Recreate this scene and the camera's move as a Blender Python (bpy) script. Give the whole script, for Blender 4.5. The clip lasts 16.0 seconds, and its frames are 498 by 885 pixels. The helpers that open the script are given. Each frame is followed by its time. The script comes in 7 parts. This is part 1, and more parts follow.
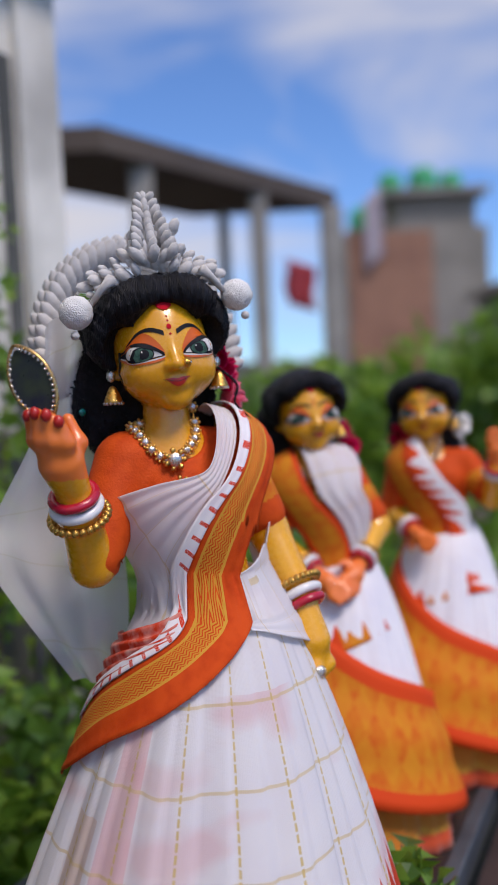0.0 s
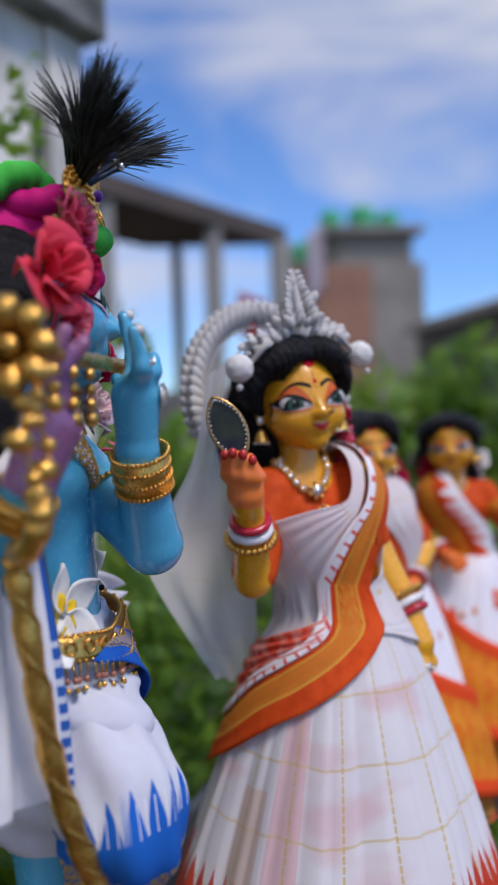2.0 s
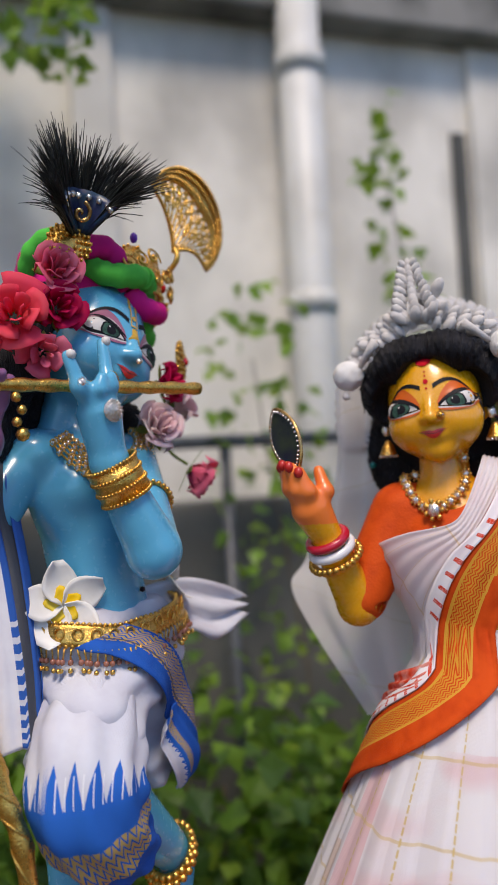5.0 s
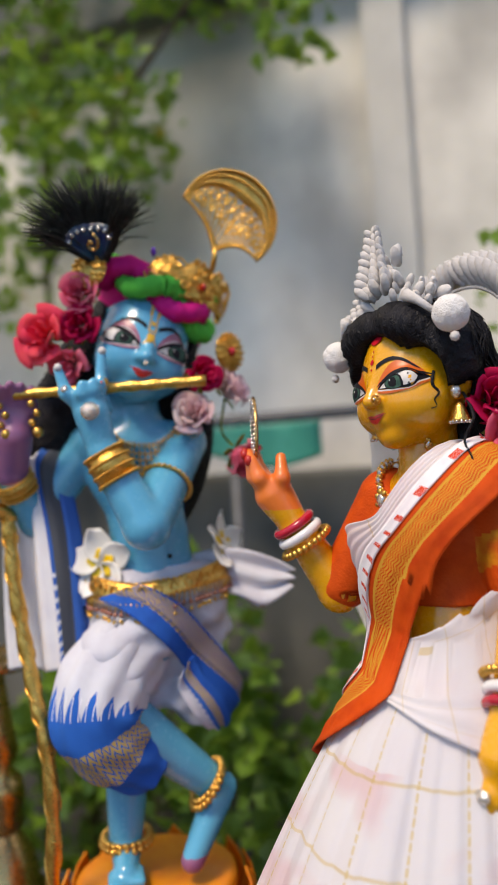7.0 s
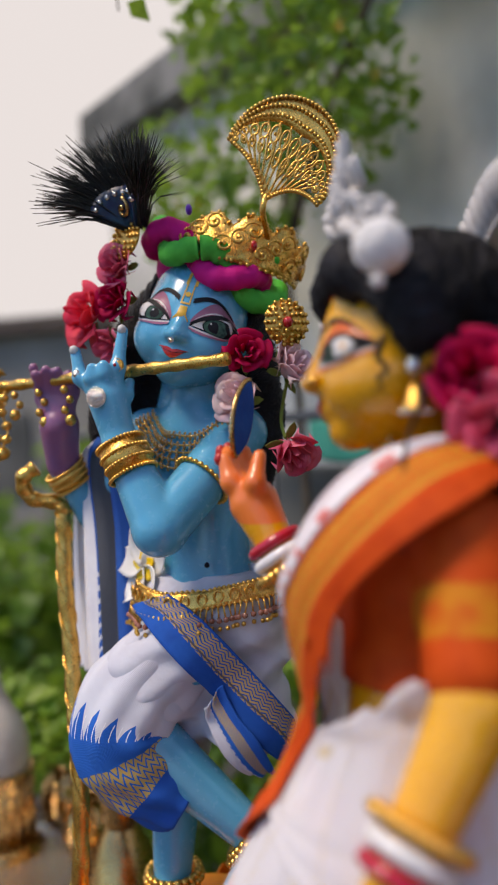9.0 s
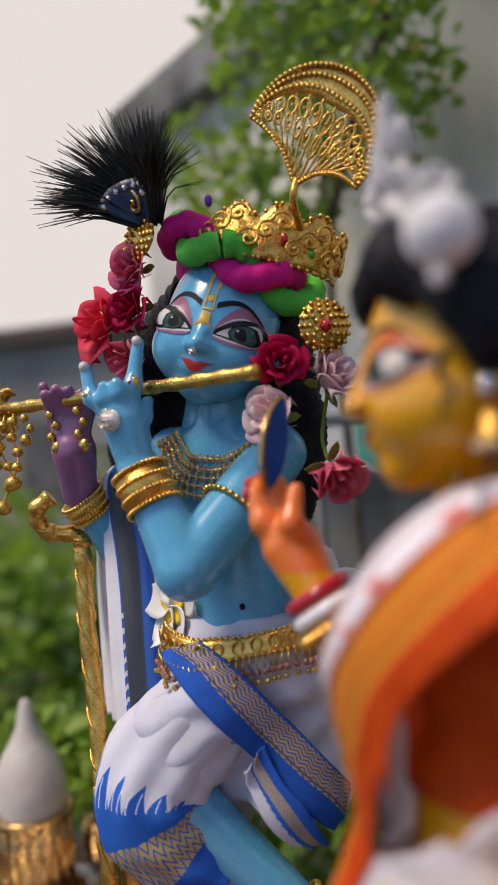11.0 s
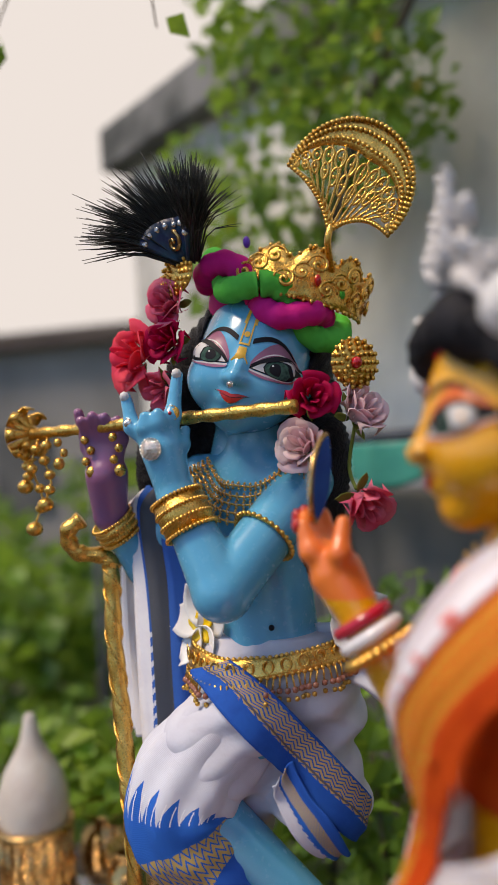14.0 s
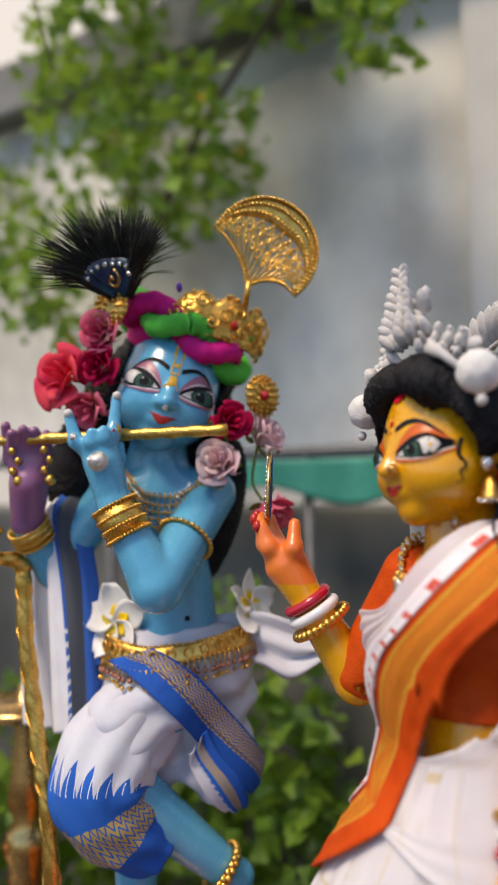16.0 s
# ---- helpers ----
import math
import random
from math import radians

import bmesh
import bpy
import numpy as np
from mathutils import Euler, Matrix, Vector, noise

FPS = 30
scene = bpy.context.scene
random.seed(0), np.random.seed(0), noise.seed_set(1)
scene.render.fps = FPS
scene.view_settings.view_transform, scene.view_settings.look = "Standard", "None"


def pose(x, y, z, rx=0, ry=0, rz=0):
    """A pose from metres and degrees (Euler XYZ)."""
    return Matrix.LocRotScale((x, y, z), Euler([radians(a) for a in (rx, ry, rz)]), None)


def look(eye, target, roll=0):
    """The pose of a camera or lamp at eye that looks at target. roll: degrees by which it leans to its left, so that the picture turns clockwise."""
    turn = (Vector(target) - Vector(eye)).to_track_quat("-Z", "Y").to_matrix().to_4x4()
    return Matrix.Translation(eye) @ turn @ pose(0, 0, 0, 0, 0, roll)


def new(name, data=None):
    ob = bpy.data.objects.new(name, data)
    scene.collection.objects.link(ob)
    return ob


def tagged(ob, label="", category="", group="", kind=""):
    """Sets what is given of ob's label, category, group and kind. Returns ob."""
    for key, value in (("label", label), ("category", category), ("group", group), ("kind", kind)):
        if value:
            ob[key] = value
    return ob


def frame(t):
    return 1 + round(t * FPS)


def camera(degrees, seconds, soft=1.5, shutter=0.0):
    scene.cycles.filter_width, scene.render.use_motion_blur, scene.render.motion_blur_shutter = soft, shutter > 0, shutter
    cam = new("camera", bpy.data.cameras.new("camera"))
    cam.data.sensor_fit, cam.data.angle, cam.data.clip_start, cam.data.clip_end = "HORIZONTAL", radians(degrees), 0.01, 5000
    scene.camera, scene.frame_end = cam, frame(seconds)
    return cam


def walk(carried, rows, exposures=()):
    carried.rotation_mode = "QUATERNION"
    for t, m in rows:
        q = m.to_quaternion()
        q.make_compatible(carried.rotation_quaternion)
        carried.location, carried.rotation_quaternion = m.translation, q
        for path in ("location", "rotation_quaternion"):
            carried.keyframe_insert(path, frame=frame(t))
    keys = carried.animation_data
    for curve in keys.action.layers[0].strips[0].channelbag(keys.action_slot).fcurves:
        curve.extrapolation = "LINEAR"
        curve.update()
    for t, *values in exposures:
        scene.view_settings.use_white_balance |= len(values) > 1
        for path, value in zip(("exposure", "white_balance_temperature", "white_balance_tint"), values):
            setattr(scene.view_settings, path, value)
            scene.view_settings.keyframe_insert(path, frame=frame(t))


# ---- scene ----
cam = camera(34.93, 16.0, soft=1.6)
cam.data.dof.use_dof = True
cam.data.dof.focus_distance = 0.75
cam.data.dof.aperture_fstop = 3.3
PATH = [
    (0.0, pose(-0.0771, -0.2082, 0.5235, 86.465, 2.588, -6.370)),
    (0.5, pose(-0.1727, -0.2449, 0.5333, 86.278, 2.436, -9.832)),
    (1.0, pose(-0.2563, -0.2793, 0.5403, 86.795, 2.123, -12.371)),
    (1.5, pose(-0.2970, -0.2991, 0.5494, 87.477, 2.152, -13.314)),
    (2.0, pose(-0.3288, -0.3306, 0.5511, 88.219, 1.854, -11.406)),
    (2.5, pose(-0.2964, -0.3394, 0.5489, 88.916, 2.284, -6.939)),
    (3.0, pose(-0.2048, -0.3244, 0.5296, 90.299, 2.668, 0.615)),
    (3.5, pose(-0.0710, -0.3087, 0.5273, 91.165, 2.880, 9.731)),
    (4.0, pose(0.0107, -0.3042, 0.5020, 92.006, 3.002, 18.345)),
    (4.2, pose(0.0567, -0.2981, 0.4960, 92.457, 3.183, 21.171)),
    (6.3, pose(0.4792, 0.0764, 0.5185, 90.576, 3.290, 58.216)),
    (6.5, pose(0.5254, 0.1145, 0.5128, 90.489, 3.458, 62.375)),
    (7.0, pose(0.6133, 0.2361, 0.5186, 90.492, 3.720, 72.748)),
    (7.5, pose(0.6170, 0.3974, 0.5077, 90.405, 3.589, 82.099)),
    (8.0, pose(0.5537, 0.5330, 0.5218, 90.289, 3.280, 91.400)),
    (8.5, pose(0.4972, 0.6211, 0.5127, 90.257, 3.134, 97.493)),
    (9.0, pose(0.4654, 0.6261, 0.5139, 90.490, 2.730, 101.241)),
    (9.2, pose(0.4587, 0.6261, 0.5092, 90.890, 2.255, 101.958)),
    (11.3, pose(0.3569, 0.6109, 0.5472, 90.331, 4.696, 104.776)),
    (11.5, pose(0.3601, 0.5975, 0.5509, 90.113, 4.565, 104.205)),
    (12.0, pose(0.3718, 0.5970, 0.5495, 90.160, 4.445, 105.145)),
    (12.5, pose(0.3843, 0.5896, 0.5555, 90.335, 4.397, 105.422)),
    (13.0, pose(0.3869, 0.5877, 0.5608, 90.502, 4.248, 105.397)),
    (13.5, pose(0.3905, 0.5847, 0.5634, 90.662, 4.031, 104.747)),
    (14.0, pose(0.4116, 0.5688, 0.5605, 90.958, 3.573, 102.331)),
    (14.5, pose(0.4362, 0.5349, 0.5674, 91.237, 3.194, 98.728)),
    (15.0, pose(0.4788, 0.4835, 0.5661, 91.552, 2.778, 93.606)),
    (15.5, pose(0.5257, 0.4178, 0.5625, 91.768, 2.214, 87.685)),
    (16.0, pose(0.5529, 0.3663, 0.5643, 91.556, 1.879, 81.750)),
]
walk(cam, PATH, exposures=[(0, -0.1, 6900, 18), (1.5, -0.13, 6550, 17), (4.2, 0.0, 7300, 17), (7, 0.25, 8500, 15), (9, 0.1, 8000, 17), (12, 0.05, 8200, 18), (16, 0.22, 8600, 15)])

# world: broken cloud, brighter cover on one side
world = bpy.data.worlds.new("sky")
scene.world = world
world.use_nodes = True
wn, wl = world.node_tree.nodes, world.node_tree.links
sky = wn.new("ShaderNodeTexSky")
sky.sky_type, sky.sun_disc = "NISHITA", False
sky.sun_elevation, sky.sun_rotation = radians(58), radians(160)
sky.air_density, sky.dust_density = 1.0, 0.4
coord = wn.new("ShaderNodeTexCoord")
mapping = wn.new("ShaderNodeMapping")
mapping.inputs["Scale"].default_value = (1.2, 1.6, 4.2)
mapping.inputs["Rotation"].default_value = (0, 0.35, 0.4)
mapping.inputs["Location"].default_value = (0.35, 0.1, 0.55)
cloud = wn.new("ShaderNodeTexNoise")
cloud.inputs["Scale"].default_value = 1.5
cloud.inputs["Detail"].default_value = 6
cloud.inputs["Roughness"].default_value = 0.5
cloud.inputs["Distortion"].default_value = 0.5
sep = wn.new("ShaderNodeSeparateXYZ")
cover = wn.new("ShaderNodeMapRange")
cover.inputs["From Min"].default_value, cover.inputs["From Max"].default_value = 0.1, -0.75
cover.inputs["To Min"].default_value, cover.inputs["To Max"].default_value = 0.0, 0.42
add = wn.new("ShaderNodeMath")
ramp = wn.new("ShaderNodeValToRGB")
ramp.color_ramp.elements[0].position, ramp.color_ramp.elements[1].position = 0.47, 0.70
mix = wn.new("ShaderNodeMixRGB")
mix.inputs[2].default_value = (4.5, 4.8, 5.35, 1)
tint = wn.new("ShaderNodeMixRGB")
tint.blend_type = "MULTIPLY"
tint.inputs[0].default_value = 1.0
tint.inputs[2].default_value = (0.55, 0.85, 1.25, 1)
for a, b in ((coord.outputs["Generated"], mapping.inputs["Vector"]), (mapping.outputs[0], cloud.inputs["Vector"]),
             (coord.outputs["Generated"], sep.inputs[0]), (sep.outputs["X"], cover.inputs["Value"]),
             (cloud.outputs["Fac"], add.inputs[0]), (cover.outputs[0], add.inputs[1]), (add.outputs[0], ramp.inputs[0]),
             (ramp.outputs["Color"], mix.inputs[0]), (sky.outputs[0], tint.inputs[1]), (tint.outputs[0], mix.inputs[1]),
             (mix.outputs[0], wn["Background"].inputs["Color"])):
    wl.new(a, b)
wn["Background"].inputs["Strength"].default_value = 0.15
sun_data = bpy.data.lights.new("sun", "SUN")
sun_data.energy, sun_data.angle, sun_data.color = 2.7, radians(18), (1.0, 0.94, 0.85)
sun = new("sun", sun_data)
sun.matrix_world = look((0, 0, 3), (-0.55, 0.75, 3 - 1.5))


# ---------- materials ----------
def material(name, color, rough=0.6, metal=0.0, second=None, scale=40.0, bump=0.15, coat=0.0, detail=5.0, spec=0.5, fine=6.0, sheen=0.0):
    """A surface with variation at two scales and fine relief."""
    m = bpy.data.materials.new(name)
    m.use_nodes = True
    n, l = m.node_tree.nodes, m.node_tree.links
    b = n["Principled BSDF"]
    b.inputs["Roughness"].default_value, b.inputs["Metallic"].default_value = rough, metal
    b.inputs["Coat Weight"].default_value, b.inputs["Coat Roughness"].default_value = coat, 0.12
    b.inputs["Specular IOR Level"].default_value = spec
    b.inputs["Sheen Weight"].default_value = sheen
    tc = n.new("ShaderNodeTexCoord")
    big = n.new("ShaderNodeTexNoise")
    big.inputs["Scale"].default_value, big.inputs["Detail"].default_value = scale, detail
    small = n.new("ShaderNodeTexNoise")
    small.inputs["Scale"].default_value, small.inputs["Detail"].default_value = scale * fine, 3
    l.new(tc.outputs["Object"], big.inputs["Vector"])
    l.new(tc.outputs["Object"], small.inputs["Vector"])
    blend = n.new("ShaderNodeMixRGB")
    c2 = second or tuple(c * 0.8 for c in color)
    blend.inputs[1].default_value, blend.inputs[2].default_value = (*color, 1), (*c2, 1)
    r = n.new("ShaderNodeValToRGB")
    r.color_ramp.elements[0].position, r.color_ramp.elements[1].position = 0.4, 0.68
    l.new(big.outputs["Fac"], r.inputs[0])
    l.new(r.outputs[0], blend.inputs[0])
    l.new(blend.outputs[0], b.inputs["Base Color"])
    rr = n.new("ShaderNodeMapRange")
    rr.inputs["To Min"].default_value, rr.inputs["To Max"].default_value = max(rough - 0.08, 0.03), min(rough + 0.1, 1)
    l.new(small.outputs["Fac"], rr.inputs["Value"])
    l.new(rr.outputs[0], b.inputs["Roughness"])
    if bump:
        bp = n.new("ShaderNodeBump")
        bp.inputs["Strength"].default_value, bp.inputs["Distance"].default_value = bump, 0.002
        l.new(small.outputs["Fac"], bp.inputs["Height"])
        l.new(bp.outputs[0], b.inputs["Normal"])
    m["base"] = blend.name
    return m


class Nodes:
    """Short hand for math on a material's UV."""

    def __init__(self, m):
        self.n, self.l, self.b = m.node_tree.nodes, m.node_tree.links, m.node_tree.nodes["Principled BSDF"]
        uv = self.n.new("ShaderNodeUVMap")
        s = self.n.new("ShaderNodeSeparateXYZ")
        self.l.new(uv.outputs[0], s.inputs[0])
        self.uv, self.u, self.v = uv.outputs[0], s.outputs["X"], s.outputs["Y"]
        self.color = self.n[m["base"]].outputs[0]

    def math(self, op, a, b=0.0, c=0.0):
        k = self.n.new("ShaderNodeMath")
        k.operation = op
        for i, x in enumerate((a, b, c)):
            if isinstance(x, (int, float)):
                k.inputs[i].default_value = x
            else:
                self.l.new(x, k.inputs[i])
        return k.outputs[0]

    def noise(self, scale, detail=3):
        k = self.n.new("ShaderNodeTexNoise")
        k.inputs["Scale"].default_value, k.inputs["Detail"].default_value = scale, detail
        self.l.new(self.uv, k.inputs["Vector"])
        return k.outputs["Fac"]

    def line(self, value, count, width):
        """1 on a thin line, count times over the unit."""
        f = self.math("FRACT", self.math("MULTIPLY", value, count))
        return self.math("LESS_THAN", self.math("ABSOLUTE", self.math("SUBTRACT", f, 0.5)), width)

    def band(self, value, lo, hi):
        return self.math("MULTIPLY", self.math("GREATER_THAN", value, lo), self.math("LESS_THAN", value, hi))

    def teeth(self, value, count):
        """A zigzag from 0 to 1."""
        f = self.math("FRACT", self.math("MULTIPLY", value, count))
        return self.math("MULTIPLY", self.math("ABSOLUTE", self.math("SUBTRACT", f, 0.5)), 2.0)

    def lay(self, factor, color):
        k = self.n.new("ShaderNodeMixRGB")
        if isinstance(factor, (int, float)):
            k.inputs[0].default_value = factor
        else:
            self.l.new(factor, k.inputs[0])
        self.l.new(self.color, k.inputs[1])
        k.inputs[2].default_value = (*color, 1)
        self.color = k.outputs[0]

    def weave(self, count=900.0, strength=0.25):
        w = self.math("ADD", self.math("SINE", self.math("MULTIPLY", self.u, count * 6.28)), self.math("SINE", self.math("MULTIPLY", self.v, count * 6.28)))
        bp = self.n.new("ShaderNodeBump")
        bp.inputs["Strength"].default_value, bp.inputs["Distance"].default_value = strength, 0.0006
        self.l.new(w, bp.inputs["Height"])
        self.l.new(bp.outputs[0], self.b.inputs["Normal"])

    def done(self):
        self.l.new(self.color, self.b.inputs["Base Color"])


def sheer(m, amount, light=(0.9, 0.9, 0.92)):
    """Thin cloth: part of the light goes straight through, part is scattered through."""
    n, l = m.node_tree.nodes, m.node_tree.links
    b, out = n["Principled BSDF"], n["Material Output"]
    tr, tl, m1, m2 = n.new("ShaderNodeBsdfTransparent"), n.new("ShaderNodeBsdfTranslucent"), n.new("ShaderNodeMixShader"), n.new("ShaderNodeMixShader")
    tl.inputs["Color"].default_value = (*light, 1)
    m1.inputs[0].default_value, m2.inputs[0].default_value = 0.35, amount
    l.new(b.outputs[0], m1.inputs[1]), l.new(tl.outputs[0], m1.inputs[2])
    l.new(m1.outputs[0], m2.inputs[1]), l.new(tr.outputs[0], m2.inputs[2])
    l.new(m2.outputs[0], out.inputs["Surface"])
    return m


# ---------- solid shapes from distance fields ----------
def V(*p):
    return np.array(p, float)


def ball(c, r):
    c = V(*c)
    return lambda P: np.linalg.norm(P - c, axis=1) - r


def egg(c, r, turn=None):
    """An ellipsoid; turn: its rotation as Euler degrees."""
    c, r = V(*c), V(*r)
    R = np.array(Euler([radians(a) for a in turn]).to_matrix()) if turn else np.eye(3)

    def f(P):
        q = (P - c) @ R
        k0 = np.linalg.norm(q / r, axis=1)
        k1 = np.linalg.norm(q / (r * r), axis=1) + 1e-9
        return k0 * (k0 - 1.0) / k1
    return f


def limb(a, b, ra, rb):
    """A round bar from a to b that tapers."""
    a, b = V(*a), V(*b)
    d = b - a
    dd = d @ d + 1e-12

    def f(P):
        t = np.clip((P - a) @ d / dd, 0, 1)
        return np.linalg.norm(P - a - t[:, None] * d, axis=1) - (ra + (rb - ra) * t)
    return f


def limbs(points, radii):
    return melt([limb(points[i], points[i + 1], radii[i], radii[i + 1]) for i in range(len(points) - 1)], 0.004)


def melt(fs, k=0.01):
    """The smooth union of several."""
    def f(P):
        d = fs[0](P)
        for g in fs[1:]:
            e = g(P)
            h = np.clip(0.5 + 0.5 * (e - d) / k, 0, 1)
            d = e + (d - e) * h - k * h * (1 - h)
        return d
    return f


def both(fs):
    return lambda P: np.max([g(P) for g in fs], axis=0)


def either(fs):
    return lambda P: np.min([g(P) for g in fs], axis=0)


def swell(f, by):
    return lambda P: f(P) - by


def placed(f, m):
    """f in the frame of the matrix m."""
    R, t = np.array(m.to_3x3()), np.array(m.translation)
    return lambda P: f((P - t) @ R)


def slope(f, P, e=4e-4):
    g = np.empty_like(P)
    for i in range(3):
        d = np.zeros(3)
        d[i] = e
        g[:, i] = f(P + d) - f(P - d)
    return g / (np.linalg.norm(g, axis=1, keepdims=True) + 1e-12)


def onto(f, P, off=0.0, steps=5):
    """P moved to where f is off."""
    P = np.array(P, float)
    for _ in range(steps):
        P = P - slope(f, P) * np.clip(f(P) - off, -0.02, 0.02)[:, None]
    return P


def solid(f, lo, hi, h):
    """Vertices and quads of the surface f = 0 inside the box."""
    lo, hi = V(*lo), V(*hi)
    n = np.ceil((hi - lo) / h).astype(int) + 1
    ax = [lo[i] + h * np.arange(n[i]) for i in range(3)]
    G = np.stack(np.meshgrid(*ax, indexing="ij"), -1).reshape(-1, 3)
    D = np.concatenate([f(G[i:i + 200000]) for i in range(0, len(G), 200000)]).reshape(n)
    S = D < 0
    c = n - 1
    acc, cnt = np.zeros((*c, 3)), np.zeros(c)
    for a in range(3):
        o1, o2 = [i for i in range(3) if i != a]
        for p in (0, 1):
            for q in (0, 1):
                s0 = [slice(0, c[i]) for i in range(3)]
                s0[o1], s0[o2] = slice(p, p + c[o1]), slice(q, q + c[o2])
                s1 = list(s0)
                s1[a] = slice(1, 1 + c[a])
                d0, d1 = D[tuple(s0)], D[tuple(s1)]
                x = (d0 < 0) != (d1 < 0)
                t = np.where(x, d0 / np.where(x, d0 - d1, 1), 0)
                acc[..., a] += np.where(x, t, 0)
                acc[..., o1] += np.where(x, p, 0)
                acc[..., o2] += np.where(x, q, 0)
                cnt += x
    mask = cnt > 0
    idx = np.full(c, -1)
    idx[mask] = np.arange(mask.sum())
    verts = lo + h * (np.argwhere(mask) + acc[mask] / cnt[mask][:, None])
    faces = []
    for a in range(3):
        o1, o2 = (a + 1) % 3, (a + 2) % 3
        s0 = [slice(1, c[i]) for i in range(3)]
        s0[a] = slice(0, c[a])
        s1 = list(s0)
        s1[a] = slice(1, c[a] + 1)
        x = S[tuple(s0)] != S[tuple(s1)]
        at = np.argwhere(x)
        for i in (o1, o2):
            at[:, i] += 1
        flip = S[tuple(s0)][x]
        e1, e2 = np.zeros(3, int), np.zeros(3, int)
        e1[o1], e2[o2] = 1, 1
        q = np.stack([idx[tuple((at - u).T)] for u in (e1 + e2, e2, 0 * e1, e1)], 1)
        q[~flip] = q[~flip][:, ::-1]
        faces.append(q)
    F = np.concatenate(faces)
    F = F[(F >= 0).all(1)]
    verts = onto(f, verts, 0.0, 2)
    return verts, F


# ---------- meshes ----------
class Shape:
    """Vertices, faces, material slots and UVs, gathered into one mesh."""

    def __init__(self):
        self.v, self.f, self.m, self.uv, self.count = [], [], [], [], 0

    def add(self, verts, faces, slot=0, uv=None):
        verts = np.asarray(verts, float)
        faces = [tuple(int(i) + self.count for i in q) for q in faces]
        self.v.append(verts)
        self.f += faces
        self.m += list(slot) if hasattr(slot, "__len__") else [slot] * len(faces)
        self.uv.append(np.zeros((len(verts), 2)) if uv is None else np.asarray(uv, float))
        self.count += len(verts)
        return self

    def grid(self, P, nu, nv, slot=0, close=False, uv=None):
        """P: nu x nv points, u first."""
        P = np.asarray(P, float).reshape(nu * nv, 3)
        q = []
        for i in range(nu if close else nu - 1):
            j = (i + 1) % nu
            q += [(i * nv + k, j * nv + k, j * nv + k + 1, i * nv + k + 1) for k in range(nv - 1)]
        if uv is None:
            uv = [(i / max(nu - 1, 1), k / max(nv - 1, 1)) for i in range(nu) for k in range(nv)]
        return self.add(P, q, slot, uv)

    def lathe(self, profile, c=(0, 0, 0), n=24, slot=0, m=None):
        """profile: (radius, height) from bottom to top."""
        P = np.array([(r * math.cos(a), r * math.sin(a), z) for a in np.linspace(0, 2 * math.pi, n, endpoint=False) for r, z in profile])
        if m is not None:
            P = P @ np.array(m.to_3x3()).T + np.array(m.translation)
        return self.grid(P + V(*c), n, len(profile), slot, True)

    def tube(self, pts, radii, n=10, slot=0, flat=1.0, loop=False):
        """A bar swept along pts."""
        pts = np.asarray(pts, float)
        k = len(pts)
        radii = np.broadcast_to(np.asarray(radii, float), (k,))
        if loop:
            tan = np.roll(pts, -1, 0) - np.roll(pts, 1, 0)
        else:
            tan = np.gradient(pts, axis=0)
        tan /= np.linalg.norm(tan, axis=1, keepdims=True) + 1e-12
        ref = V(0, 0, 1) if abs(tan[0][2]) < 0.9 else V(1, 0, 0)
        a = np.cross(tan[0], ref)
        a /= np.linalg.norm(a)
        rings = []
        for i in range(k):
            a = a - tan[i] * (a @ tan[i])
            a /= np.linalg.norm(a) + 1e-12
            b = np.cross(tan[i], a)
            rings.append([pts[i] + radii[i] * (math.cos(t) * a + flat * math.sin(t) * b) for t in np.linspace(0, 2 * math.pi, n, endpoint=False)])
        P = np.array(rings)
        base = self.count
        q = []
        for i in range(k if loop else k - 1):
            j = (i + 1) % k
            q += [(i * n + s, i * n + (s + 1) % n, j * n + (s + 1) % n, j * n + s) for s in range(n)]
        if not loop:
            q += [tuple(range(n))[::-1], tuple((k - 1) * n + s for s in range(n))]
        uv = [(i / max(k - 1, 1), s / n) for i in range(k) for s in range(n)]
        return self.add(P.reshape(-1, 3), q, slot, uv)

    def bead(self, c, r, slot=0, n=8, squash=(1, 1, 1)):
        P, q = [], []
        k = max(n // 2, 3)
        for i in range(n):
            a = 2 * math.pi * i / n
            for j in range(k + 1):
                b = math.pi * j / k
                P.append((c[0] + r * squash[0] * math.sin(b) * math.cos(a), c[1] + r * squash[1] * math.sin(b) * math.sin(a), c[2] + r * squash[2] * math.cos(b)))
        for i in range(n):
            j = (i + 1) % n
            q += [(i * (k + 1) + s, i * (k + 1) + s + 1, j * (k + 1) + s + 1, j * (k + 1) + s) for s in range(k)]
        return self.add(P, q, slot)

    def box(self, lo, hi, slot=0, m=None, bevel=0.0):
        bm = bmesh.new()
        bmesh.ops.create_cube(bm, size=1)
        for v in bm.verts:
            v.co = Vector([lo[i] + (v.co[i] + 0.5) * (hi[i] - lo[i]) for i in range(3)])
        if bevel:
            bmesh.ops.bevel(bm, geom=bm.edges[:], offset=bevel, segments=2, affect="EDGES", profile=0.5)
        if m is not None:
            bm.transform(m)
        bm.verts.index_update()
        P, q = [tuple(v.co) for v in bm.verts], [[v.index for v in f.verts] for f in bm.faces]
        bm.free()
        return self.add(P, q, slot)

